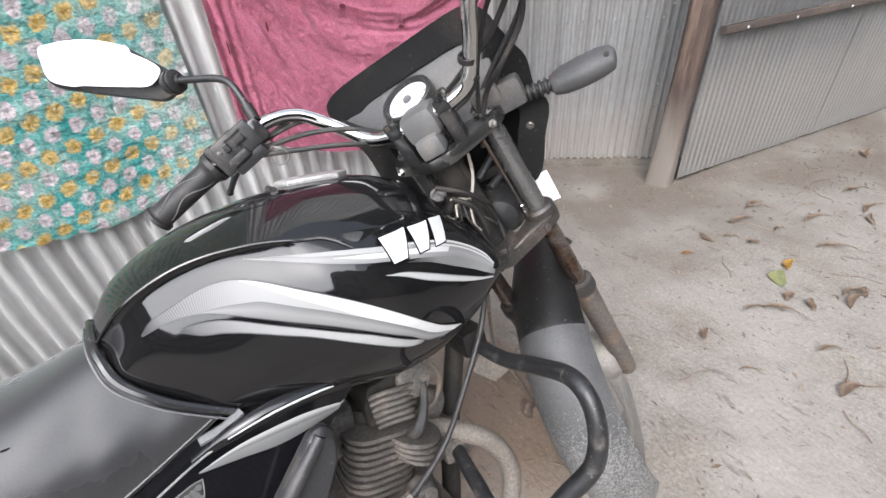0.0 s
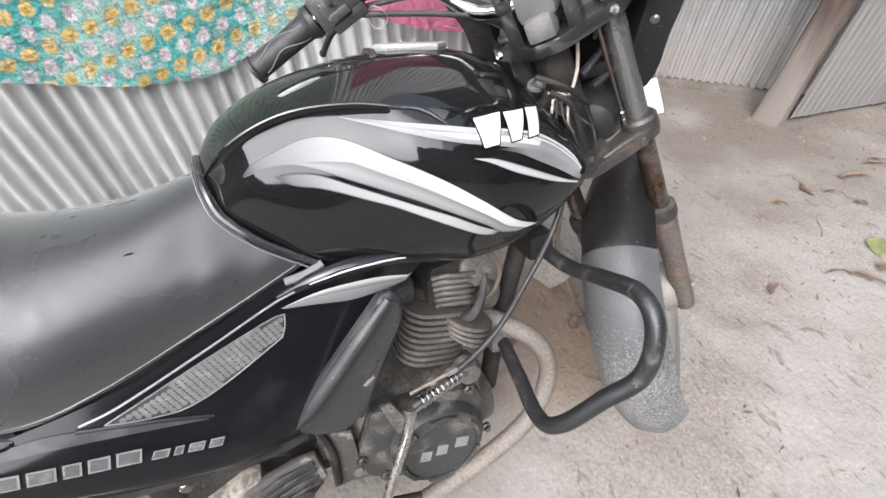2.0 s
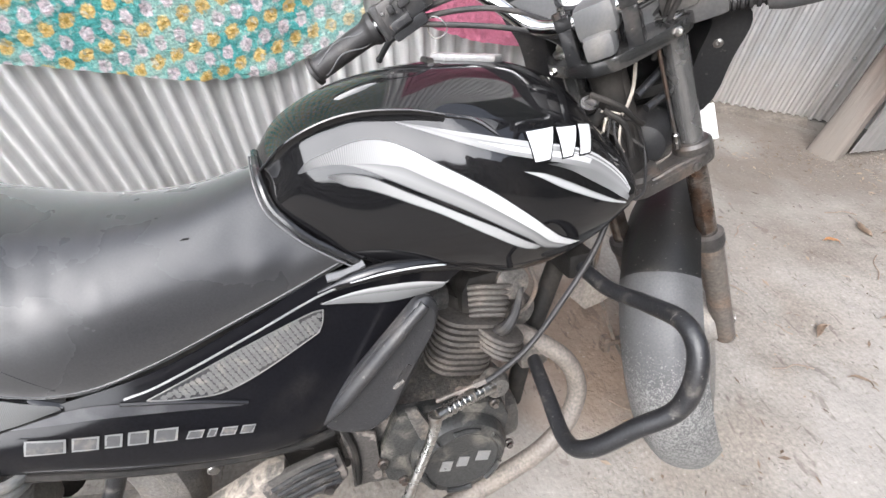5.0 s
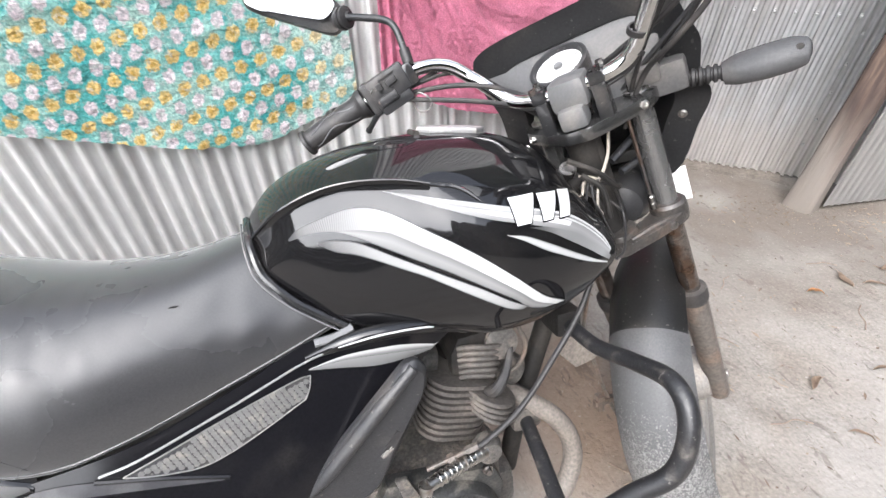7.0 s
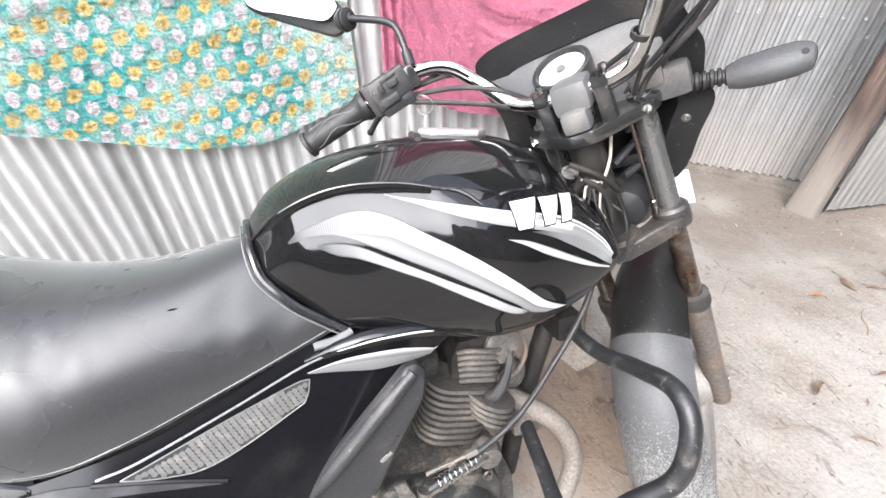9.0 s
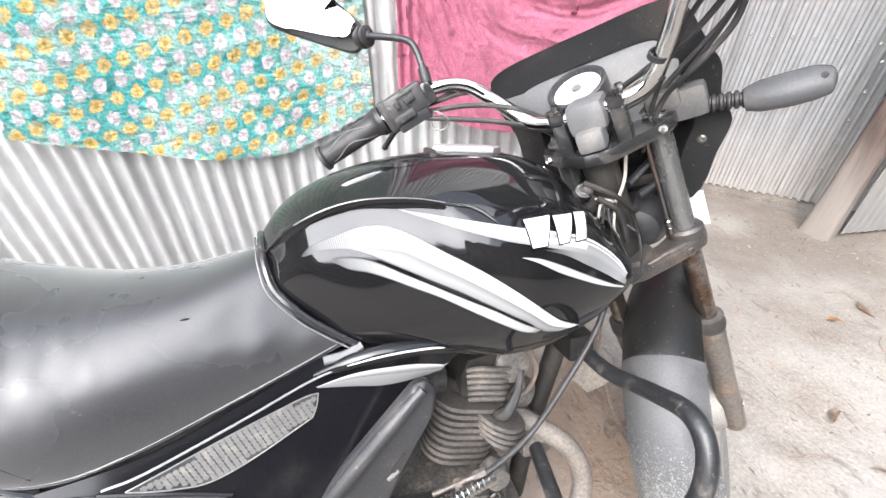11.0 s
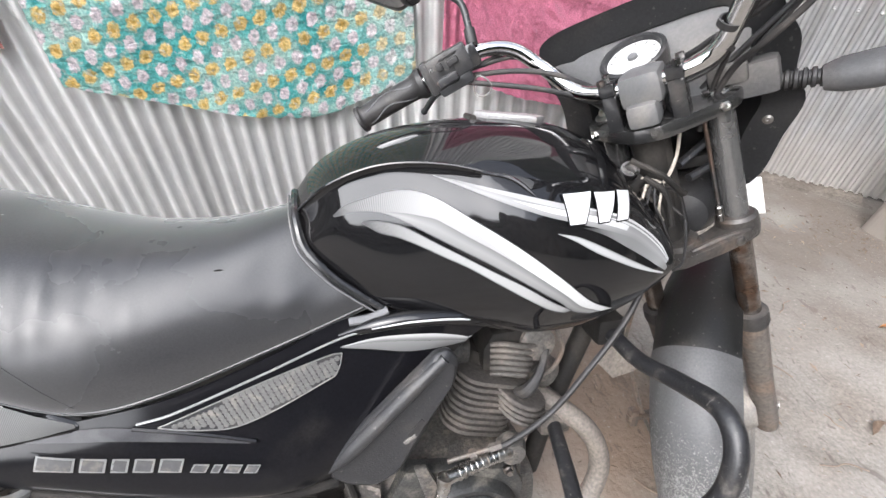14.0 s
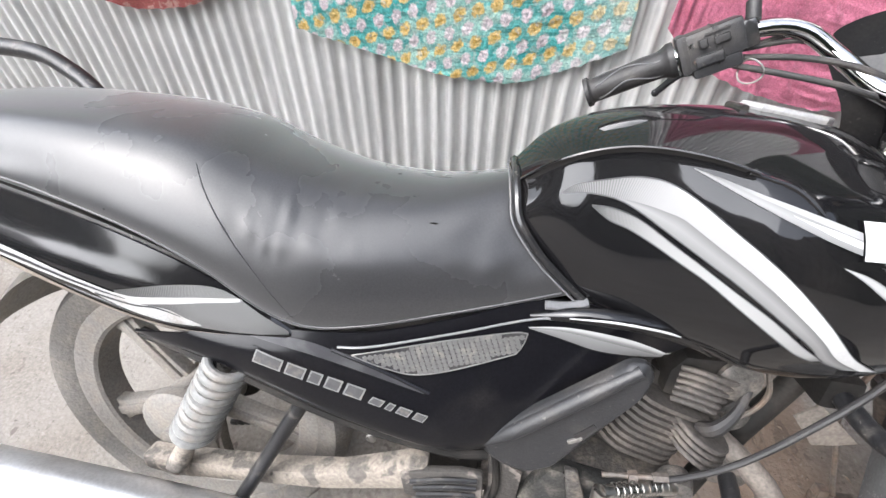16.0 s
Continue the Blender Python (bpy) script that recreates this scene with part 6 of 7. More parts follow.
# indicator
ind = part("turn_signal", tube([(0.035, -0.197, -0.028), (0.033, -0.215, -0.028), (0.03, -0.245, -0.029), (0.03, -0.275, -0.030), (0.03, -0.292, -0.032), (0.03, -0.297, -0.033)], [0.017, 0.023, 0.025, 0.024, 0.019, 0.008], 18, 30, flat=0.8), cowl_plastic, bike, "grey turn signal with smoked lens", xf=STEER)
part("signal_stem", tube([(0.04, -0.135, -0.016), (0.037, -0.20, -0.027)], 0.010, 12, 4), rubber, ind, xf=STEER)
for k in range(5):
    part("stem_rib", lathe([(0.009, 0), (0.0135, 0.002), (0.0135, 0.006), (0.009, 0.008)], along((0.038, -0.155 - 0.0095 * k, -0.020 - 0.0015 * k), (0.037, -0.30, -0.042)), 14), rubber, ind, xf=STEER)
part("signal_screw", lathe([(0.005, 0), (0.004, 0.003), (0.001, 0.003)], along((0.018, -0.284, -0.020), (-0.5, -0.284, 0.3)), 10), frame_grime, ind, xf=STEER)
part("signal_bracket", join(block((0.045, 0.085, 0.050), (0.045, -0.112, -0.006), 0.010), block((0.03, 0.05, 0.03), (0.030, -0.095, 0.012), 0.008)), cowl_plastic, bike, "grey indicator bracket", xf=STEER)


# controls, built for the left end and mirrored for the right
def mirrored(bm, side):
    if side < 0:
        bm.transform(Matrix.Diagonal((1, -1, 1, 1)))
        bmesh.ops.reverse_faces(bm, faces=bm.faces)
    return bm


for side in (1, -1):
    g0, g1 = Vector((-0.122, 0.297, 0.1695)), Vector((-0.189, 0.404, 0.1575))
    if side < 0:
        g0, g1 = Vector((-0.112, 0.258, 0.186)), Vector((-0.168, 0.352, 0.187))
    d = (g1 - g0).normalized()
    grip = part("grip", mirrored(tube([g0, g0 + d * 0.008, g0 + d * 0.02, g0 * 0.6 + g1 * 0.4, g0 * 0.2 + g1 * 0.8, g1 - d * 0.010, g1 - d * 0.006, g1], [r * (1.0 if side > 0 else 0.86) for r in (0.025, 0.025, 0.0195, 0.0185, 0.0185, 0.0185, 0.0225, 0.0225)], 20, 48), side), rubber, bar, "ribbed black rubber grip", xf=STEER)
    side_v = d.cross(Vector((0, 0, 1))).normalized()
    up_v = side_v.cross(d)
    for ph in (0.6, 1.5, 2.4, 3.6):
        line = []
        for k in range(13):
            t = 0.12 + 0.74 * k / 12
            a = ph + 0.35 * math.sin(t * 9)
            line.append(tuple(g0 * (1 - t) + g1 * t + (side_v * math.cos(a) + up_v * math.sin(a)) * (0.0187 if side > 0 else 0.0161)))
        part("grip_ridge", mirrored(tube(line, 0.0011, 6, 26), side), plastic_grey, grip, xf=STEER)
    if side < 0:
        part("bar_end", mirrored(tube([g1, g1 + d * 0.008, g1 + d * 0.030, g1 + d * 0.036], [0.0145, 0.0150, 0.0150, 0.011], 18, 12), side), plastic_black, bar, "dull bar-end weight", xf=STEER)
    # switch housing
    h0 = Vector((-0.095, 0.255, 0.175)) if side > 0 else Vector((-0.092, 0.222, 0.186))
    hm = Matrix.Translation(h0) @ d.to_track_quat("Y", "Z").to_matrix().to_4x4()
    sw = part("switch_housing", mirrored(join(block((0.048, 0.050, 0.050), (0, 0.018, 0), 0.007, hm), block((0.044, 0.034, 0.044), (-0.001, -0.016, 0.002), 0.006, hm), block((0.052, 0.014, 0.054), (0, 0.040, 0), 0.008, hm), block((0.036, 0.06, 0.022), (-0.002, 0.004, -0.026), 0.006, hm)), side), plastic_black, bar, "grey-black switch housing", xf=STEER)
    part("switch_rocker", mirrored(block((0.012, 0.010, 0.012), (-0.027, 0.016, 0.008), 0.002, hm), side), rubber, sw, xf=STEER)
    part("switch_rocker", mirrored(block((0.010, 0.018, 0.010), (-0.025, -0.006, 0.006), 0.002, hm), side), rubber, sw, xf=STEER)
    part("switch_button", mirrored(block((0.010, 0.034, 0.014), (-0.025, 0.012, -0.014), 0.003, hm), side), plastic_black, sw, xf=STEER)
    part("switch_slot", mirrored(block((0.003, 0.030, 0.004), (-0.0245, -0.002, 0.017), 0.001, hm), side), rubber, sw, xf=STEER)
    part("housing_seam", mirrored(block((0.050, 0.0016, 0.052), (0, 0.0015, 0), 0.0006, hm), side), rubber, sw, xf=STEER)
    for yy, zz in ((0.030, 0.010), (0.028, -0.012)):
        part("housing_screw", mirrored(lathe([(0.0035, 0), (0.0030, 0.0018), (0.001, 0.0018)], along((-0.0245, yy, zz), (-1, yy, zz)), 8), side), steel_worn, sw, xf=STEER @ (Matrix.Diagonal((1, -1, 1, 1)) @ hm @ Matrix.Diagonal((1, -1, 1, 1)) if side < 0 else hm))
    part("perch_bolt", mirrored(lathe([(0.0075, 0), (0.0075, 0.006), (0.005, 0.008), (0.001, 0.008)], hm @ along((-0.010, -0.034, -0.004), (-1, -0.034, 0.25)), 6), side), bright_steel, bar, "bright perch bolt", xf=STEER)
    part("perch_block", mirrored(block((0.034, 0.022, 0.036), (-0.004, -0.036, -0.002), 0.006, hm), side), gloss_black, bar, xf=STEER)
    part("lever_perch", mirrored(block((0.05, 0.03, 0.026), (0.022, -0.022, -0.012), 0.007, hm), side), plastic_black, bar, xf=STEER)
    # lever
    tip = Vector((-0.075, 0.362, 0.118)) if side > 0 else Vector((-0.13, 0.349, 0.130))
    lv = [h0 + Vector((0.03, 0.0, -0.018)), h0 + Vector((0.035, 0.045, -0.035)), h0 * 0.35 + tip * 0.65 + Vector((0.012, 0, 0)), tip]
    if side < 0:
        lv = [h0 + Vector((0.0, 0.0, -0.030)), h0 + Vector((-0.006, 0.035, -0.040)), h0 * 0.4 + tip * 0.6 + Vector((0.004, 0, -0.012)), tip]
    part("lever", mirrored(tube(lv, [0.0085, 0.0078, 0.0062, 0.0052, 0.0048, 0.0046, 0.0044, 0.0042] if side < 0 else [0.009, 0.0088, 0.0080, 0.0074, 0.0070, 0.0068, 0.0064, 0.0062], 12, 44, flat=0.7), side), lever_grey if side < 0 else plastic_black, bar, "worn alloy hand lever", xf=STEER)
    end = bmesh.new()
    bmesh.ops.create_uvsphere(end, u_segments=12, v_segments=8, radius=0.0064, matrix=Matrix.Translation(tip))
    part("lever_ball", mirrored(end, side), lever_grey if side < 0 else plastic_black, bar, xf=STEER)
    # rear-view mirror
    stem = [(-0.078, 0.215, 0.190), (-0.068, 0.217, 0.212), (-0.055, 0.222, 0.246), (-0.050, 0.236, 0.264), (-0.049, 0.266, 0.281), (-0.048, 0.305, 0.300)]
    if side < 0:
        stem = [(-0.080, 0.190, 0.190), (-0.070, 0.189, 0.215), (-0.060, 0.192, 0.258), (-0.062, 0.225, 0.277), (-0.062, 0.254, 0.289)]
    off = 0.0 if side > 0 else -0.030
    mr = part("rear_view_mirror", mirrored(tube(stem, 0.0058, 12, 30), side), tube_black, bar, "rear-view mirror on a bent black stem", xf=STEER)
    part("stem_boot", mirrored(tube([stem[0], stem[1]], 0.009, 12, 3), side), rubber, mr, xf=STEER)
    # housing and glass lie in one tilted plane; the glass looks back past the rider
    out = [(-0.096, 0.426, 0.429), (-0.089, 0.416, 0.435), (-0.059, 0.375, 0.414), (-0.037, 0.343, 0.380), (-0.028, 0.330, 0.350), (-0.022, 0.318, 0.318), (-0.024, 0.319, 0.298), (-0.042, 0.343, 0.287), (-0.059, 0.366, 0.307), (-0.083, 0.402, 0.346), (-0.104, 0.433, 0.382), (-0.106, 0.438, 0.401)]
    if side < 0:
        off = 0.0
        out = [(-0.035 - 0.73 * (l - 0.28), l, u) for l, u in ((0.250, 0.300), (0.246, 0.335), (0.257, 0.375), (0.282, 0.425), (0.33, 0.452), (0.395, 0.438), (0.412, 0.400), (0.390, 0.365), (0.338, 0.325), (0.298, 0.292), (0.277, 0.280), (0.262, 0.284))]
    ring = catmull(out + out[:1], 61)[:-1] + np.array((0, off, 0))
    mid = ring.mean(axis=0)
    face = np.array((-0.804, -0.594, 0.043))
    def glass_ring(t):
        out_ring = []
        for p in ring:
            q = (p - mid) * t
            if q[2] < 0:
                q = q * (0.9, 0.9, 0.72 if side > 0 else 0.5)
            out_ring.append(mid + q + np.array((0, 0, 0.003)))
        return out_ring

    rows = []
    for t, back in ((0.1, 0.009), (0.5, 0.009), (0.86, 0.007), (0.90, 0.002), (0.925, -0.002), (0.965, 0.0), (0.985, 0.010), (0.93, 0.026), (0.7, 0.040), (0.3, 0.046)):
        src = glass_ring(t) if t < 0.93 and back < 0.01 else [mid + (p - mid) * t for p in ring]
        rows.append([tuple(p - face * back - np.array((0, 0, 0.0045 * max(0, min(1, back * 60))))) for p in src])
    bm, vs = grid_mesh(rows, close_v=True)
    bm.faces.new(vs[-1])
    bm.faces.new(vs[0][::-1])
    bmesh.ops.recalc_face_normals(bm, faces=bm.faces)
    part("mirror_shell", mirrored(bm, side), plastic_black, mr, "dusty grey mirror housing", xf=STEER, sharp=50)
    if side > 0:
        part("ball_joint", lathe([(0.014, -0.014), (0.019, -0.004), (0.019, 0.001), (0.0165, 0.002), (0.0165, 0.004), (0.018, 0.005), (0.018, 0.009), (0.012, 0.012), (0.008, 0.012), (0.007, 0.018)], along((-0.045, 0.312, 0.300), (-0.052, 0.22, 0.285)), 18), rubber, mr, xf=STEER)
    else:
        part("ball_joint", mirrored(tube([(-0.068, 0.250, 0.286), (-0.060, 0.258, 0.290), (-0.048, 0.266, 0.298), (-0.038, 0.272, 0.306)], [0.007, 0.012, 0.0135, 0.015], 18, 16), side), rubber, mr, xf=STEER)
    # the glass bulges and is turned a little down in its housing
    rows = []
    for t in (0.925, 0.8, 0.65, 0.5, 0.35, 0.2, 0.06):
        rows.append([tuple(p + face * (0.0080 + 0.0010 * (1 - t * t) - 0.02 * (p[2] - mid[2]) - 0.075 * (p[1] - mid[1]))) for p in glass_ring(t)])
    bm, vs = grid_mesh(rows, close_v=True)
    bm.faces.new(vs[-1])
    bmesh.ops.recalc_face_normals(bm, faces=bm.faces)
    if sum((f.normal.dot(Vector(face)) for f in bm.faces)) < 0:
        bmesh.ops.reverse_faces(bm, faces=bm.faces)
    part("mirror_glass", mirrored(bm, side), mirror_glass, mr, "silvered mirror glass", xf=STEER, sharp=60)

# cables at the bars
CABLES = [
    [(-0.088, 0.245, 0.152), (-0.050, 0.17, 0.125), (-0.03, 0.11, 0.09), (0.0, 0.06, 0.03), (0.02, 0.03, -0.05)],
    [(-0.098, 0.250, 0.148), (-0.075, 0.18, 0.112), (-0.05, 0.12, 0.075), (-0.01, 0.07, 0.02), (0.01, 0.04, -0.08)],
    [(-0.060, -0.225, 0.155), (-0.045, -0.20, 0.10), (-0.035, -0.150, 0.06), (0.0, -0.10, 0.02), (0.02, -0.05, -0.06)],
    [(-0.050, -0.240, 0.160), (0.0, -0.235, 0.150), (0.03, -0.20, 0.10), (0.03, -0.13, 0.05), (0.03, -0.06, 0.0)],
    [(-0.060, -0.215, 0.150), (-0.035, -0.15, 0.10), (-0.01, -0.08, 0.07), (0.01, -0.03, 0.04), (0.03, 0.0, -0.05)],
]
for c in CABLES:
    part("cable", tube(c, 0.0042, 10, 40), rubber, bar, "black rubber-sheathed cable", xf=STEER)
part("cable_tie", lathe([(0.0125, -0.003), (0.0155, -0.003), (0.0155, 0.003), (0.0125, 0.003)], along((-0.03, -0.10, 0.066), (-0.022, -0.13, 0.10)), 16, close=True), rubber, bar, xf=STEER)
LOOM = [[(1.015, -0.03, 0.80), (1.04, -0.045, 0.76), (1.05, -0.05, 0.71), (1.03, -0.045, 0.66)], [(1.0, -0.05, 0.815), (1.03, -0.065, 0.79), (1.045, -0.07, 0.74)], [(0.98, -0.04, 0.84), (1.02, -0.06, 0.82), (1.06, -0.06, 0.79), (1.09, -0.03, 0.78)]]
for c in LOOM:
    part("wiring", tube(c, 0.0045, 8, 24), frame_grime, bike, "dirty wiring loom")
rng_w = random.Random(7)
for k in range(7):
    start = Vector((1.01 + rng_w.uniform(-0.02, 0.02), -0.05 + rng_w.uniform(-0.02, 0.02), 0.80 + rng_w.uniform(-0.015, 0.015)))
    pts = [start]
    for j in range(4):
        pts.append(pts[-1] + Vector((rng_w.uniform(-0.004, 0.022), rng_w.uniform(-0.012, 0.010), rng_w.uniform(-0.032, -0.006))))
    part("wiring", tube([tuple(p) for p in pts], 0.0021, 6, 24), wire_cream if k % 2 else rubber, bike)
part("ignition_lock", lathe([(0.014, 0), (0.014, 0.014), (0.0095, 0.014), (0.009, 0.009), (0.002, 0.009)], along((0.990, -0.024, 0.816), (0.95, -0.12, 0.93)), 18), steel_worn, bike, "worn chromed lock")
latch = part("latch", block((0.030, 0.014, 0.012), (0, 0, 0), 0.003, pose(1.016, -0.046, 0.786, 20, 35, 0)), steel_worn, bike, "grimy metal latch beside the tank")
part("latch_pin", tube([(1.008, -0.053, 0.796), (1.024, -0.053, 0.780)], 0.004, 8, 3), rubber, latch)
part("cable", tube([(1.018, -0.045, 0.790), (1.046, -0.038, 0.806), (1.062, -0.032, 0.838), (1.063, -0.03, 0.875)], 0.0028, 8, 30), wire_cream, bike, "grubby pale cable")
part("cable", tube([(1.026, -0.050, 0.800), (1.066, -0.042, 0.785), (1.092, -0.034, 0.745), (1.086, -0.055, 0.712), (1.050, -0.100, 0.692), (1.020, -0.120, 0.690)], 0.0024, 8, 40), rubber, bike, "black cable round the tank's nose")
part("fork_cable", tube([(0.0, -0.062, -0.03), (0.0, -0.062, -0.21)], 0.0032, 8, 4), steel_worn, bike, "bright cable beside the fork leg", xf=STEER)
for u in (-0.195, -0.208):
    part("ferrule", lathe([(0.0045, -0.008), (0.006, -0.006), (0.006, 0.006), (0.0045, 0.008)], Matrix.Translation((0.0, -0.062, u)), 10), steel_worn, bike, xf=STEER)
for a, b in (((-0.01, -0.02, -0.10), (0.075, -0.085, -0.075)), ((-0.01, -0.03, -0.125), (0.07, -0.09, -0.125)), ((-0.01, 0.02, -0.11), (0.075, 0.085, -0.09))):
    part("lamp_stay", tube([a, b], 0.007, 8, 3), tube_black, bike, "black headlamp stay", xf=STEER)

part("wire_loop", tube([(-0.088 + 0.004 * math.sin(a * 2), 0.218 + 0.016 * math.cos(a), 0.128 + 0.016 * math.sin(a)) for a in np.linspace(0, 2 * math.pi, 17)], 0.0012, 6, 48), spring_white, bar, "thin pale wire loop", xf=STEER)
part("connector", block((0.03, 0.018, 0.014), (-0.062, -0.188, 0.150), 0.003), brown_plastic, bar, "small tan cable connector", xf=STEER)

for l in (-0.088, 0.088):
    part("pinch_bolt", lathe([(0.007, 0), (0.007, 0.010), (0.004, 0.011), (0.002, 0.008)], along((-0.012, l, -0.019), (-0.7, l * 8, -0.019)), 6), bright_steel, bike, xf=STEER)
part("bar_band", lathe([(0.0122, -0.004), (0.0150, -0.004), (0.0150, 0.004), (0.0122, 0.004)], along((-0.040, -0.112, 0.092), (-0.046, -0.122, 0.108)), 18, close=True), rubber, bar, "black band tying cables to the handlebar", xf=STEER)
for k, pts in enumerate(([(-0.075, -0.205, 0.165), (-0.048, -0.165, 0.135), (-0.030, -0.128, 0.090), (-0.012, -0.100, 0.045), (0.02, -0.07, -0.02), (0.03, -0.06, -0.12)],
                         [(-0.050, -0.235, 0.150), (0.005, -0.215, 0.120), (0.028, -0.175, 0.075), (0.030, -0.130, 0.035), (0.035, -0.075, -0.03)])):
    part("cable", tube(pts, 0.0036, 8, 44), rubber, bar, "thin black control cable", xf=STEER)

for k, (df, du, r) in enumerate(((0.013, -0.008, 0.0042), (0.004, -0.017, 0.0036))):
    part("cable", tube([(f + df, l * 0.98, u + du) for f, l, u in BAR_RIGHT[:5]] + [(-0.075, -0.225, 0.165)], r, 8, 40), rubber, bar, "black cable clipped along the handlebar", xf=STEER)
    part("cable", tube([(-0.085, 0.232, 0.158)] + [(f + df, l * 0.98, u + du) for f, l, u in BAR[3:7]], r * 0.9, 8, 40), rubber, bar, xf=STEER)


# ---- cloths ----
def floral_material():
    """Teal cotton with rows of yellow flowers and, half a step between, white ones."""
    m = bpy.data.materials.new("floral_cotton")
    m.use_nodes = True
    n, l = m.node_tree.nodes, m.node_tree.links
    b = n["Principled BSDF"]
    b.inputs["Roughness"].default_value = 0.9
    b.inputs["Specular IOR Level"].default_value = 0.15
    co = n.new("ShaderNodeTexCoord")

    def vec(op, a, v=None, w=None):
        x = n.new("ShaderNodeVectorMath")
        x.operation = op
        l.new(a, x.inputs[0])
        if v is not None:
            if hasattr(v, "is_output"):
                l.new(v, x.inputs[1])
            else:
                x.inputs[1].default_value = v
        return x

    def noise_tex(scale, detail=3.0, source=None):
        t = n.new("ShaderNodeTexNoise")
        t.inputs["Scale"].default_value, t.inputs["Detail"].default_value = scale, detail
        l.new(source or co.outputs["Object"], t.inputs["Vector"])
        return t

    def mix(a, c, fac, kind="MIX"):
        x = n.new("ShaderNodeMix")
        x.data_type, x.blend_type = "RGBA", kind
        for sock, v in ((x.inputs[6], a), (x.inputs[7], c), (x.inputs[0], fac)):
            if hasattr(v, "is_output"):
                l.new(v, sock)
            elif isinstance(v, float):
                sock.default_value = v
            else:
                sock.default_value = (*v, 1)
        return x.outputs[2]

    def ranged(v, a, c, to0=0.0, to1=1.0):
        x = n.new("ShaderNodeMapRange")
        x.interpolation_type = "SMOOTHSTEP"
        x.inputs["From Min"].default_value, x.inputs["From Max"].default_value = a, c
        x.inputs["To Min"].default_value, x.inputs["To Max"].default_value = to0, to1
        l.new(v, x.inputs["Value"])
        return x.outputs[0]

    wob = vec("SCALE", vec("SUBTRACT", noise_tex(6.0).outputs["Color"], (0.5, 0.5, 0.5)).outputs[0])
    wob.inputs["Scale"].default_value = 0.014
    p = vec("ADD", co.outputs["Object"], wob.outputs[0])
    # the print's rows run askew over the hanging cloth, 51 mm along and 79 mm down
    grid = n.new("ShaderNodeCombineXYZ")
    l.new(vec("DOT_PRODUCT", p.outputs[0], (19.70, 0.0, -0.45)).outputs["Value"], grid.inputs["X"])
    l.new(vec("DOT_PRODUCT", p.outputs[0], (3.70, 0.0, -12.60)).outputs["Value"], grid.inputs["Z"])
    cell = vec("ADD", grid.outputs[0], (-8.49, 0.0, 15.28))
    rag = noise_tex(95.0, 4.0)

    def flowers(shift, wide):
        q = vec("SUBTRACT", vec("FRACTION", vec("ADD", cell.outputs[0], shift).outputs[0]).outputs[0], (0.5, 0.0, 0.5))
        d = vec("LENGTH", vec("MULTIPLY", q.outputs[0], (0.0508 * wide, 0.0, 0.079)).outputs[0])
        e = n.new("ShaderNodeMath")
        e.operation = "MULTIPLY_ADD"
        e.inputs[1].default_value, e.inputs[2].default_value = 0.022, -0.011
        l.new(rag.outputs["Fac"], e.inputs[0])
        f = n.new("ShaderNodeMath")
        l.new(d.outputs["Value"], f.inputs[0])
        l.new(e.outputs[0], f.inputs[1])
        return f.outputs[0]

    ground_col = mix((0.10, 0.40, 0.38), (0.38, 0.58, 0.52), ranged(noise_tex(9.0, 6.0).outputs["Fac"], 0.38, 0.62))
    ground_col = mix(ground_col, (0.04, 0.33, 0.34), ranged(noise_tex(38.0, 4.0).outputs["Fac"], 0.55, 0.7, 0.0, 0.7))
    yellow, white = flowers((0.0, 0.0, 0.0), 1.0), flowers((0.5, 0.0, 0.5), 1.22)
    col = mix(ground_col, (0.70, 0.60, 0.625), ranged(white, 0.0215, 0.0135))
    col = mix(col, (0.40, 0.36, 0.38), ranged(white, 0.008, 0.003, 0.0, 0.6))
    col = mix(col, (0.70, 0.50, 0.20), ranged(yellow, 0.0200, 0.0130))
    col = mix(col, (0.48, 0.29, 0.06), ranged(yellow, 0.008, 0.003, 0.0, 0.8))
    # bleached towards the edge beside the wall's corner, faded creases and threads
    side = n.new("ShaderNodeSeparateXYZ")
    l.new(co.outputs["Object"], side.inputs[0])
    col = mix(col, (0.55, 0.61, 0.57), ranged(side.outputs["X"], 0.58, 0.72, 0.0, 0.4))
    col = mix(col, (0.50, 0.54, 0.50), ranged(noise_tex(55.0, 7.0).outputs["Fac"], 0.54, 0.66, 0.0, 0.55))
    col = mix(col, (0.70, 0.74, 0.74), ranged(noise_tex(150.0, 5.0).outputs["Fac"], 0.42, 0.6, 1.0, 0.0), "MULTIPLY")
    l.new(col, b.inputs["Base Color"])
    bp = n.new("ShaderNodeBump")
    bp.inputs["Strength"].default_value, bp.inputs["Distance"].default_value = 0.9, 0.006
    crease = noise_tex(42.0, 7.0)
    crease.inputs["Distortion"].default_value = 1.2
    short = noise_tex(1.0, 4.0, vec("MULTIPLY", co.outputs["Object"], (34.0, 34.0, 110.0)).outputs[0])
    short.inputs["Distortion"].default_value = 0.8
    both = n.new("ShaderNodeMath")
    l.new(crease.outputs["Fac"], both.inputs[0])
    l.new(short.outputs["Fac"], both.inputs[1])
    l.new(both.outputs[0], bp.inputs["Height"])
    l.new(bp.outputs[0], b.inputs["Normal"])
    return m


floral = floral_material()


def ridge(v):
    return 1 - abs(noise.noise(v)) * 2


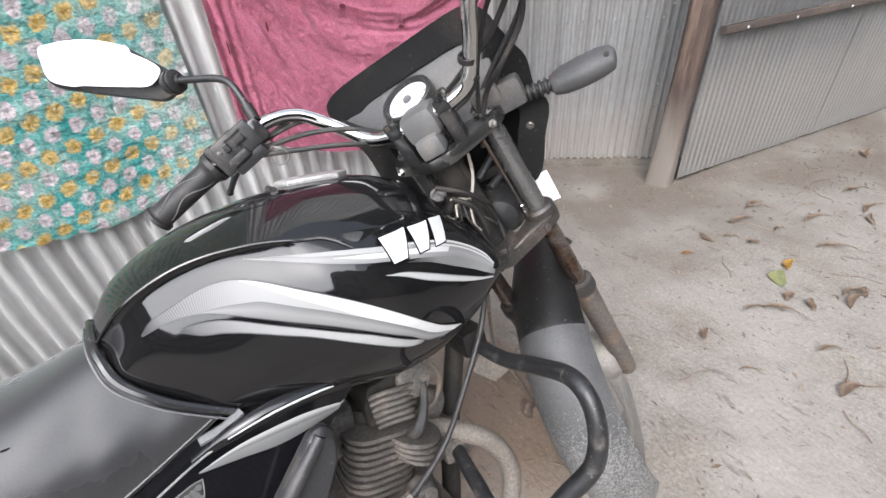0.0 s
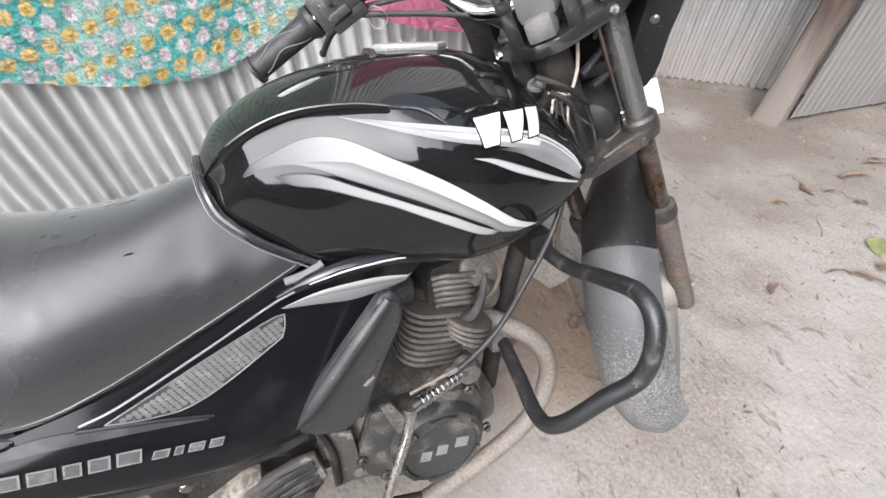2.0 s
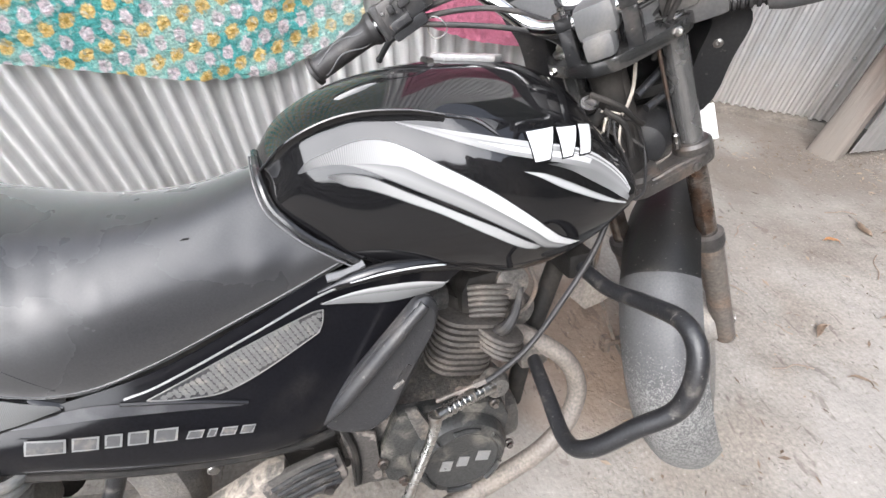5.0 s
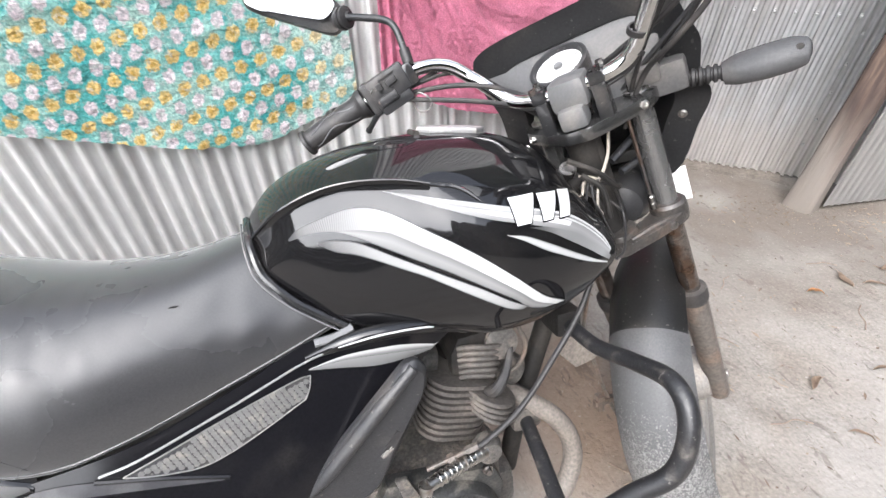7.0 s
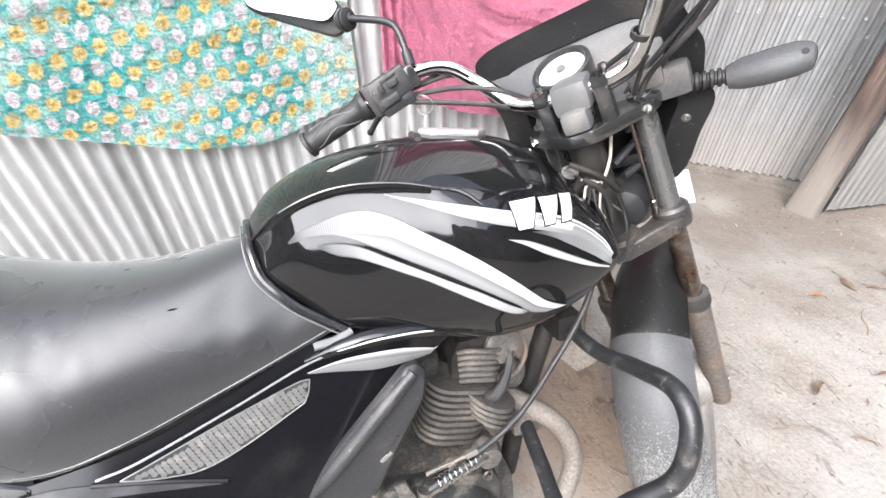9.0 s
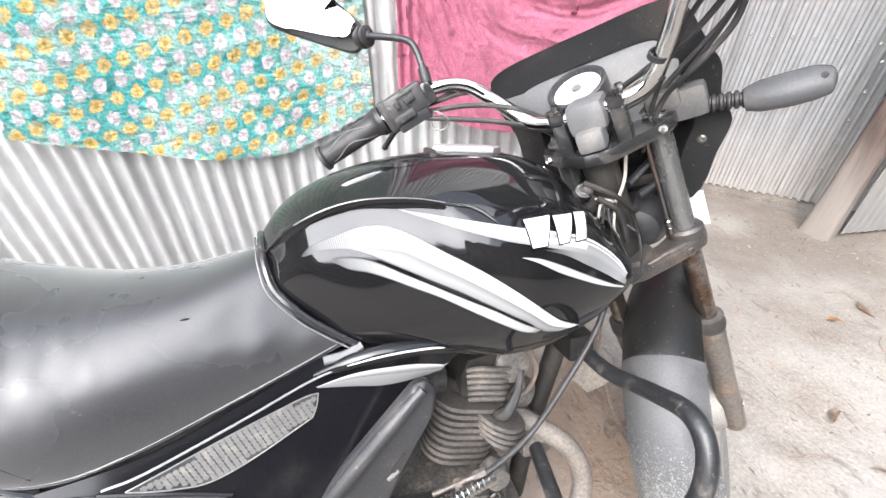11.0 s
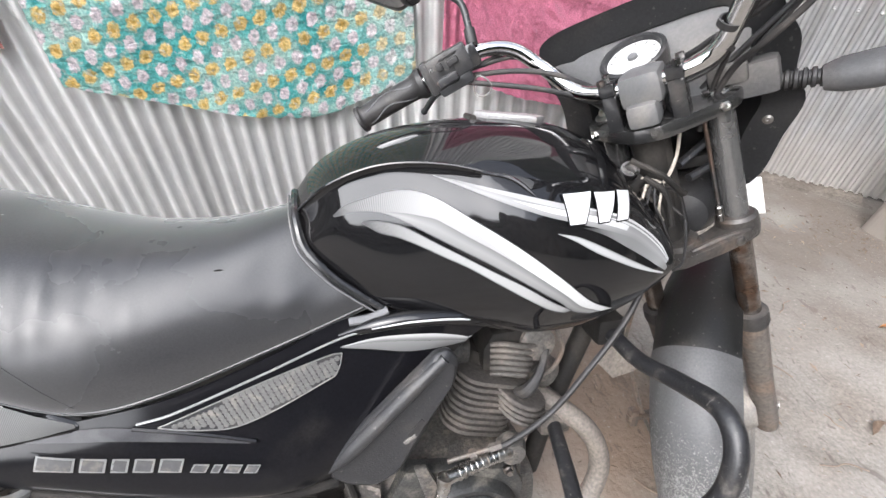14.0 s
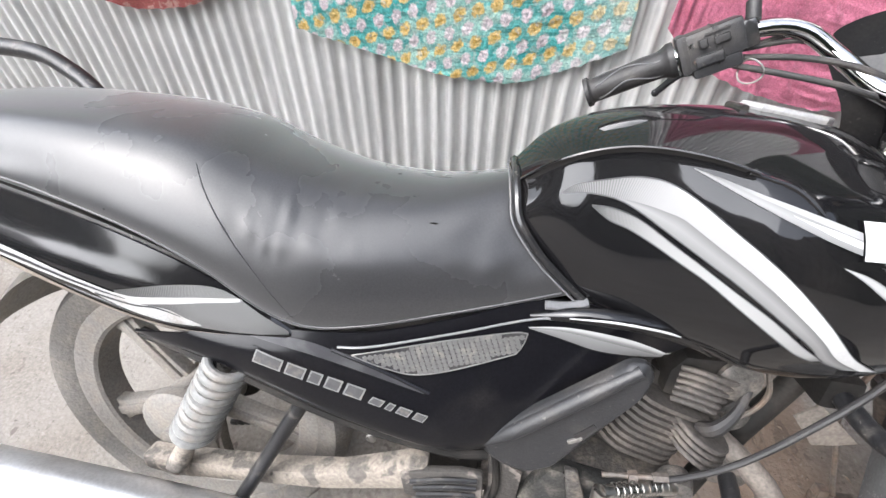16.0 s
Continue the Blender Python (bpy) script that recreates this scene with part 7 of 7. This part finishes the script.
def hanging(name, bottom, top, shape, mat, label, category, out=0.03, frame_m=None, nu=240, nv=300):
    """A cloth on the left fence, between a bottom and a top curve of (s, z); shape(u, v, s, z) gives how far it stands out."""
    bs, ts = catmull(bottom, nu), catmull(top, nu)
    rows = []
    for i in range(nu):
        row = []
        for j in range(nv):
            t = j / (nv - 1)
            s, z = bs[i] * (1 - t) + ts[i] * t
            ragged = 0.006 * noise.noise(Vector((s * 40, z * 3, 1))) * (1 - t) ** 6
            row.append((s, -out - shape(i / (nu - 1), t, s, z), z + ragged))
        rows.append(row)
    bm, _ = grid_mesh(rows)
    bmesh.ops.solidify(bm, geom=list(bm.faces), thickness=0.002)
    bmesh.ops.recalc_face_normals(bm, faces=bm.faces)
    ob = part(name, bm, mat, None, sharp=70)
    ob.matrix_world = frame_m or LEFT
    return tagged(ob, label, category)


def sheet_folds(u, t, s, z):
    v = Vector((s, 0, z))
    soft = 0.010 * noise.noise(Vector((s * 6, z * 1.6, 2)))
    drawn = 0.006 * ridge(Vector((s * 9 + z * 5, z * 11, 5))) * (1 - 0.6 * t)
    return soft + drawn + 0.0035 * ridge(Vector((s * 20 + z * 14, z * 38, 7))) + 0.0018 * ridge(Vector((s * 60, z * 75, 9)))


def towel_folds(u, t, s, z):
    """A heavy swag under the neck, arcs below it, and long slanting ridges that run down from the upper corner."""
    bend = 0.02 * noise.noise(Vector((s * 5, z * 5, 3)))
    w = z - 1.25 * (s - 1.34) ** 2 + bend
    mid = math.exp(-((s - 1.36) / 0.30) ** 2)
    neck = 0.050 * math.exp(-((w - 1.32) / 0.055) ** 2) - 0.028 * math.exp(-((w - 1.19) / 0.06) ** 2) + 0.016 * math.exp(-((w - 1.08) / 0.022) ** 2) + 0.012 * math.exp(-((w - 1.02) / 0.016) ** 2)
    low = 0.012 * math.exp(-((w - 0.93) / 0.03) ** 2) + 0.009 * math.exp(-((w - 0.83) / 0.03) ** 2)
    swag = (neck + low) * (0.2 + 0.8 * mid)
    q = s + 0.46 * z + 0.03 * noise.noise(Vector((s * 4, z * 3, 9)))
    left = max(0.0, min(1.0, (1.32 - s) / 0.25))
    ridges = 0.0
    for place, wide, high in ((1.62, 0.022, 0.012), (1.545, 0.018, 0.009), (1.47, 0.026, 0.010), (1.70, 0.02, 0.011), (1.40, 0.02, 0.008), (1.335, 0.022, 0.007)):
        ridges += high * math.exp(-((q - place) / wide) ** 2)
    hem = 0.006 * math.sin(s * 240) * max(0.0, min(1.0, (0.915 - s) / 0.03))
    slant = 0.0075 * ridge(Vector((q * 20, z * 2.2, 1))) * left + 0.0035 * ridge(Vector((q * 48, z * 5, 2))) * left
    arcs = (0.0060 * ridge(Vector((w * 24, s * 3, 2))) + 0.0035 * ridge(Vector((w * 52, s * 7, 5)))) * mid * max(0.0, min(1.0, (1.16 - w) / 0.08))
    crinkle = slant + arcs + 0.0030 * ridge(Vector((s * 34 + z * 12, z * 22, 4))) + 0.0022 * ridge(Vector((s * 80, z * 60, 6)))
    fall = 0.008 * noise.noise(Vector((s * 6, z * 2.5, 8)))
    return 0.025 + swag + ridges * left + hem + fall + crinkle


hanging("hanging_sheet", [(-0.162, 0.724), (0.0, 0.690), (0.172, 0.648), (0.33, 0.622), (0.50, 0.625), (0.64, 0.676), (0.772, 0.742)],
        [(-0.15, 2.2), (0.1, 2.2), (0.3, 2.2), (0.5, 2.2), (0.74, 2.2)], sheet_folds, floral, "teal cotton sheet with white and yellow flowers, hung on the fence", "cloth")
hanging("hanging_towel", [(0.838, 0.81), (0.93, 0.735), (1.08, 0.680), (1.25, 0.650), (1.45, 0.67), (1.64, 0.70)],
        [(0.862, 1.75), (1.0, 1.60), (1.116, 1.434), (1.211, 1.372), (1.316, 1.340), (1.429, 1.386), (1.525, 1.46), (1.60, 1.55), (1.665, 1.70)],
        towel_folds, pink_cloth_mat, "crumpled faded pink towel with small tears, hung on the fence", "towel", 0.062)
hanging("hanging_rag", [(-0.84, 0.775), (-0.68, 0.745), (-0.50, 0.765), (-0.36, 0.812), (-0.25, 0.82)], [(-0.84, 2.1), (-0.5, 2.1), (-0.24, 2.1)], sheet_folds, brown_cloth_mat,
        "maroon printed cloth hung on the fence", "cloth", 0.03, nu=60, nv=60)

# small tears in the towel, torn through to the dark behind
towel = bpy.data.objects["hanging_towel"]
for s, z, w, h in [(0.875, 1.12, 0.007, 0.030), (0.868, 1.00, 0.005, 0.045), (0.97, 1.03, 0.006, 0.028), (1.16, 1.19, 0.007, 0.012), (1.17, 1.055, 0.020, 0.012), (1.335, 0.985, 0.030, 0.012), (1.345, 1.0, 0.006, 0.024), (0.90, 0.80, 0.007, 0.020), (1.42, 1.09, 0.004, 0.018)]:
    u, t = (s - 0.85) / 0.80, (z - 0.72) / 0.80
    y = -0.062 - towel_folds(u, t, s, z) - 0.0045
    ring = [Vector((s + w * 0.5 * math.cos(a) * (0.6 + 0.5 * noise.noise(Vector((a * 2, s * 9, 1)))), y, z + h * 0.5 * math.sin(a) * (0.8 + 0.5 * noise.noise(Vector((a * 2, s * 9, 2)))))) for a in np.linspace(0, 2 * math.pi, 10, endpoint=False)]
    bm = bmesh.new()
    f = bm.faces.new([bm.verts.new(p) for p in ring])
    g = bmesh.ops.extrude_face_region(bm, geom=[f])
    for v in g["geom"]:
        if isinstance(v, bmesh.types.BMVert):
            v.co.y += 0.006
    bmesh.ops.recalc_face_normals(bm, faces=bm.faces)
    part("tear", bm, torn_mat, towel)


# ---- litter on the ground ----
def leaf(length, width, curl, mat, label, x, y, turn):
    root = []
    n = 11
    for i in range(n):
        t = i / (n - 1)
        w = width * math.sin(math.pi * min(1, t * 1.04) ** 0.8) ** 0.9 + 0.0004
        bend = curl * math.sin(t * math.pi * 0.9) + 0.25 * curl * math.sin(t * 9)
        root.append([(length * (t - 0.5), w * k + 0.15 * length * math.sin(t * 3), 0.004 + bend + abs(k) * curl * 0.55) for k in (-0.5, -0.25, 0, 0.25, 0.5)])
    bm, _ = grid_mesh(root)
    bmesh.ops.solidify(bm, geom=list(bm.faces), thickness=0.0008)
    bmesh.ops.recalc_face_normals(bm, faces=bm.faces)
    ob = part("fallen_leaf", bm, mat, None, sharp=60)
    ob.matrix_world = Matrix.Translation((x, y, ground_height(x, y))) @ Matrix.Rotation(turn, 4, "Z")
    tagged(ob, label, "leaf", "litter on the ground")
    stalk = part("stalk", tube([(length * 0.48, 0.15 * length * math.sin(3), 0.004), (length * 0.62, 0.0, 0.008), (length * 0.75, -0.02 * length, 0.004)], 0.0012, 5, 8), twig_mat, ob)
    return ob


def twig(points, r, x, y, turn):
    ob = part("twig", tube(points, r, 6, 20), twig_mat, None)
    ob.matrix_world = Matrix.Translation((x, y, ground_height(x, y) + 0.003)) @ Matrix.Rotation(turn, 4, "Z")
    return tagged(ob, "thin dry brown twig lying on the soil", "twig", "litter on the ground")


dry = "curled dry brown leaf lying on the soil"
LEAVES = [(2.743, 0.293, 0.17, 0.05, -0.4), (2.238, -0.082, 0.15, 0.04, -1.1), (1.94, 0.02, 0.09, 0.035, 0.3), (2.18, -0.02, 0.10, 0.02, -0.5), (3.007, 0.088, 0.20, 0.04, -0.3), (2.82, -0.055, 0.20, 0.035, -0.9),
          (2.911, 0.312, 0.16, 0.03, -0.6), (3.447, 0.078, 0.18, 0.04, -0.5), (2.16, -0.258, 0.10, 0.025, -0.6), (1.887, -0.143, 0.08, 0.02, -0.9), (2.043, -0.36, 0.13, 0.05, -0.3), (2.558, -0.206, 0.15, 0.03, -0.5),
          (2.362, -0.138, 0.09, 0.045, 0.5), (3.302, -0.036, 0.2, 0.04, -0.2), (2.559, 0.259, 0.1, 0.03, -0.8), (4.009, 0.196, 0.2, 0.06, 0.2)]
for x, y, ln, w, a in LEAVES:
    leaf(ln * 0.75, w * 0.55, 0.012, leaf_dry, dry, x, y, a)
leaf(0.055, 0.018, 0.012, leaf_orange, "small orange-yellow fallen leaf on the soil", 2.311, 0.309, -0.7)
leaf(0.085, 0.032, 0.010, leaf_yellow, "orange-yellow fallen leaf beside a green one", 2.554, 0.012, 0.1)
leaf(0.115, 0.060, 0.008, leaf_green, "yellow-green fallen leaf on the soil", 2.438, -0.004, 0.3)
for x, y, ln, a in [(1.679, -0.034, 0.12, -0.4), (2.03, -0.34, 0.30, 0.1), (2.10, -0.38, 0.24, -0.7), (2.70, 0.35, 0.2, -1.3), (1.18, 0.03, 0.16, -1.0), (2.3, 0.12, 0.14, 0.6), (2.95, 0.2, 0.22, -0.3), (1.75, 0.3, 0.12, -0.9),
                    (2.0, 0.45, 0.1, 0.4), (2.62, -0.1, 0.16, -1.2), (3.2, 0.25, 0.3, -0.2), (3.5, 0.3, 0.25, 0.3), (1.9, -0.45, 0.1, 0.9), (2.45, 0.45, 0.12, -0.5)]:
    twig([(0, 0, 0), (ln * 0.3, 0.02 * ln, 0.004), (ln * 0.6, 0.14 * ln, 0.003), (ln, 0.08 * ln, 0)], 0.0018, x, y, a)

rng = random.Random(21)
for k in range(16):
    x = rng.uniform(2.3, 3.9)
    leaf(rng.uniform(0.05, 0.12), rng.uniform(0.015, 0.035), rng.uniform(0.006, 0.014), leaf_dry, dry, x, rng.uniform(-0.55, 0.42 - 0.12 * (x - 2.3)), rng.uniform(-1.6, 1.6))
for k in range(18):
    x, ln = rng.uniform(1.6, 3.9), rng.uniform(0.05, 0.16)
    twig([(0, 0, 0), (ln * 0.3, rng.uniform(-0.1, 0.1) * ln, 0.003), (ln * 0.6, rng.uniform(-0.2, 0.2) * ln, 0.003), (ln, 0.05 * ln, 0)], rng.uniform(0.0009, 0.0016), x, rng.uniform(-0.6, 0.40 - 0.1 * (x - 2.3)), rng.uniform(-1.6, 1.6))

# crumbs of soil and chips of leaf, too many to count
crumbs = bmesh.new()
rng = random.Random(4)
for k in range(16000):
    x, y = rng.uniform(1.0, 4.4), rng.uniform(-0.9, 1.3)
    near_gate = math.exp(-((y - 0.75 + 0.16 * (x - 2.9)) / 0.18) ** 2) if x > 2.6 else 0
    if rng.random() > 0.35 + near_gate:
        continue
    r = rng.uniform(0.001, 0.004) * (1 + 1.8 * near_gate * rng.random())
    z = ground_height(x, y)
    vs = [crumbs.verts.new((x + r * math.cos(a) * rng.uniform(0.6, 1.5), y + r * math.sin(a) * rng.uniform(0.6, 1.5), z + 0.0004)) for a in (0, 1.3, 2.5, 3.7, 5.0)]
    top = crumbs.verts.new((x, y, z + r * rng.uniform(0.4, 0.9)))
    for i in range(5):
        crumbs.faces.new((vs[i], vs[(i + 1) % 5], top))
tagged(part("soil_crumbs", crumbs, soil, None, smooth=False), "loose crumbs of pale soil", "soil", kind="stuff")

# broken leaves and straw swept against the gate and the wall
flakes = bmesh.new()
rng = random.Random(11)
for k in range(2600):
    if k % 2 == 0:
        x = rng.uniform(2.0, 4.4)
        y = 0.70 - 0.165 * (x - 2.92) - abs(rng.gauss(0, 0.28)) if x > 2.8 else 1.25 - 0.86 * (x - 2.3) - abs(rng.gauss(0, 0.2))
    else:
        x, y = 1.0 + 3.2 * rng.random() ** 1.2, rng.uniform(-0.9, 0.9)
    z = ground_height(x, y) + 0.0015
    a, ln, w = rng.uniform(0, 6.3), 0.003 + 0.016 * rng.random() ** 2.5, 0.0008 + 0.004 * rng.random() ** 2
    ca, sa = math.cos(a), math.sin(a)
    tip = rng.uniform(0.001, 0.006)
    quad = [flakes.verts.new((x + ca * p - sa * q, y + sa * p + ca * q, z + h)) for p, q, h in ((-ln, 0, 0), (0, -w, tip), (ln, 0, tip * 0.5), (0, w, 0.0005))]
    flakes.faces.new(quad)
tagged(part("leaf_litter", flakes, litter_mat, None, smooth=False), "broken dry leaves and straw on the soil", "litter", kind="stuff")
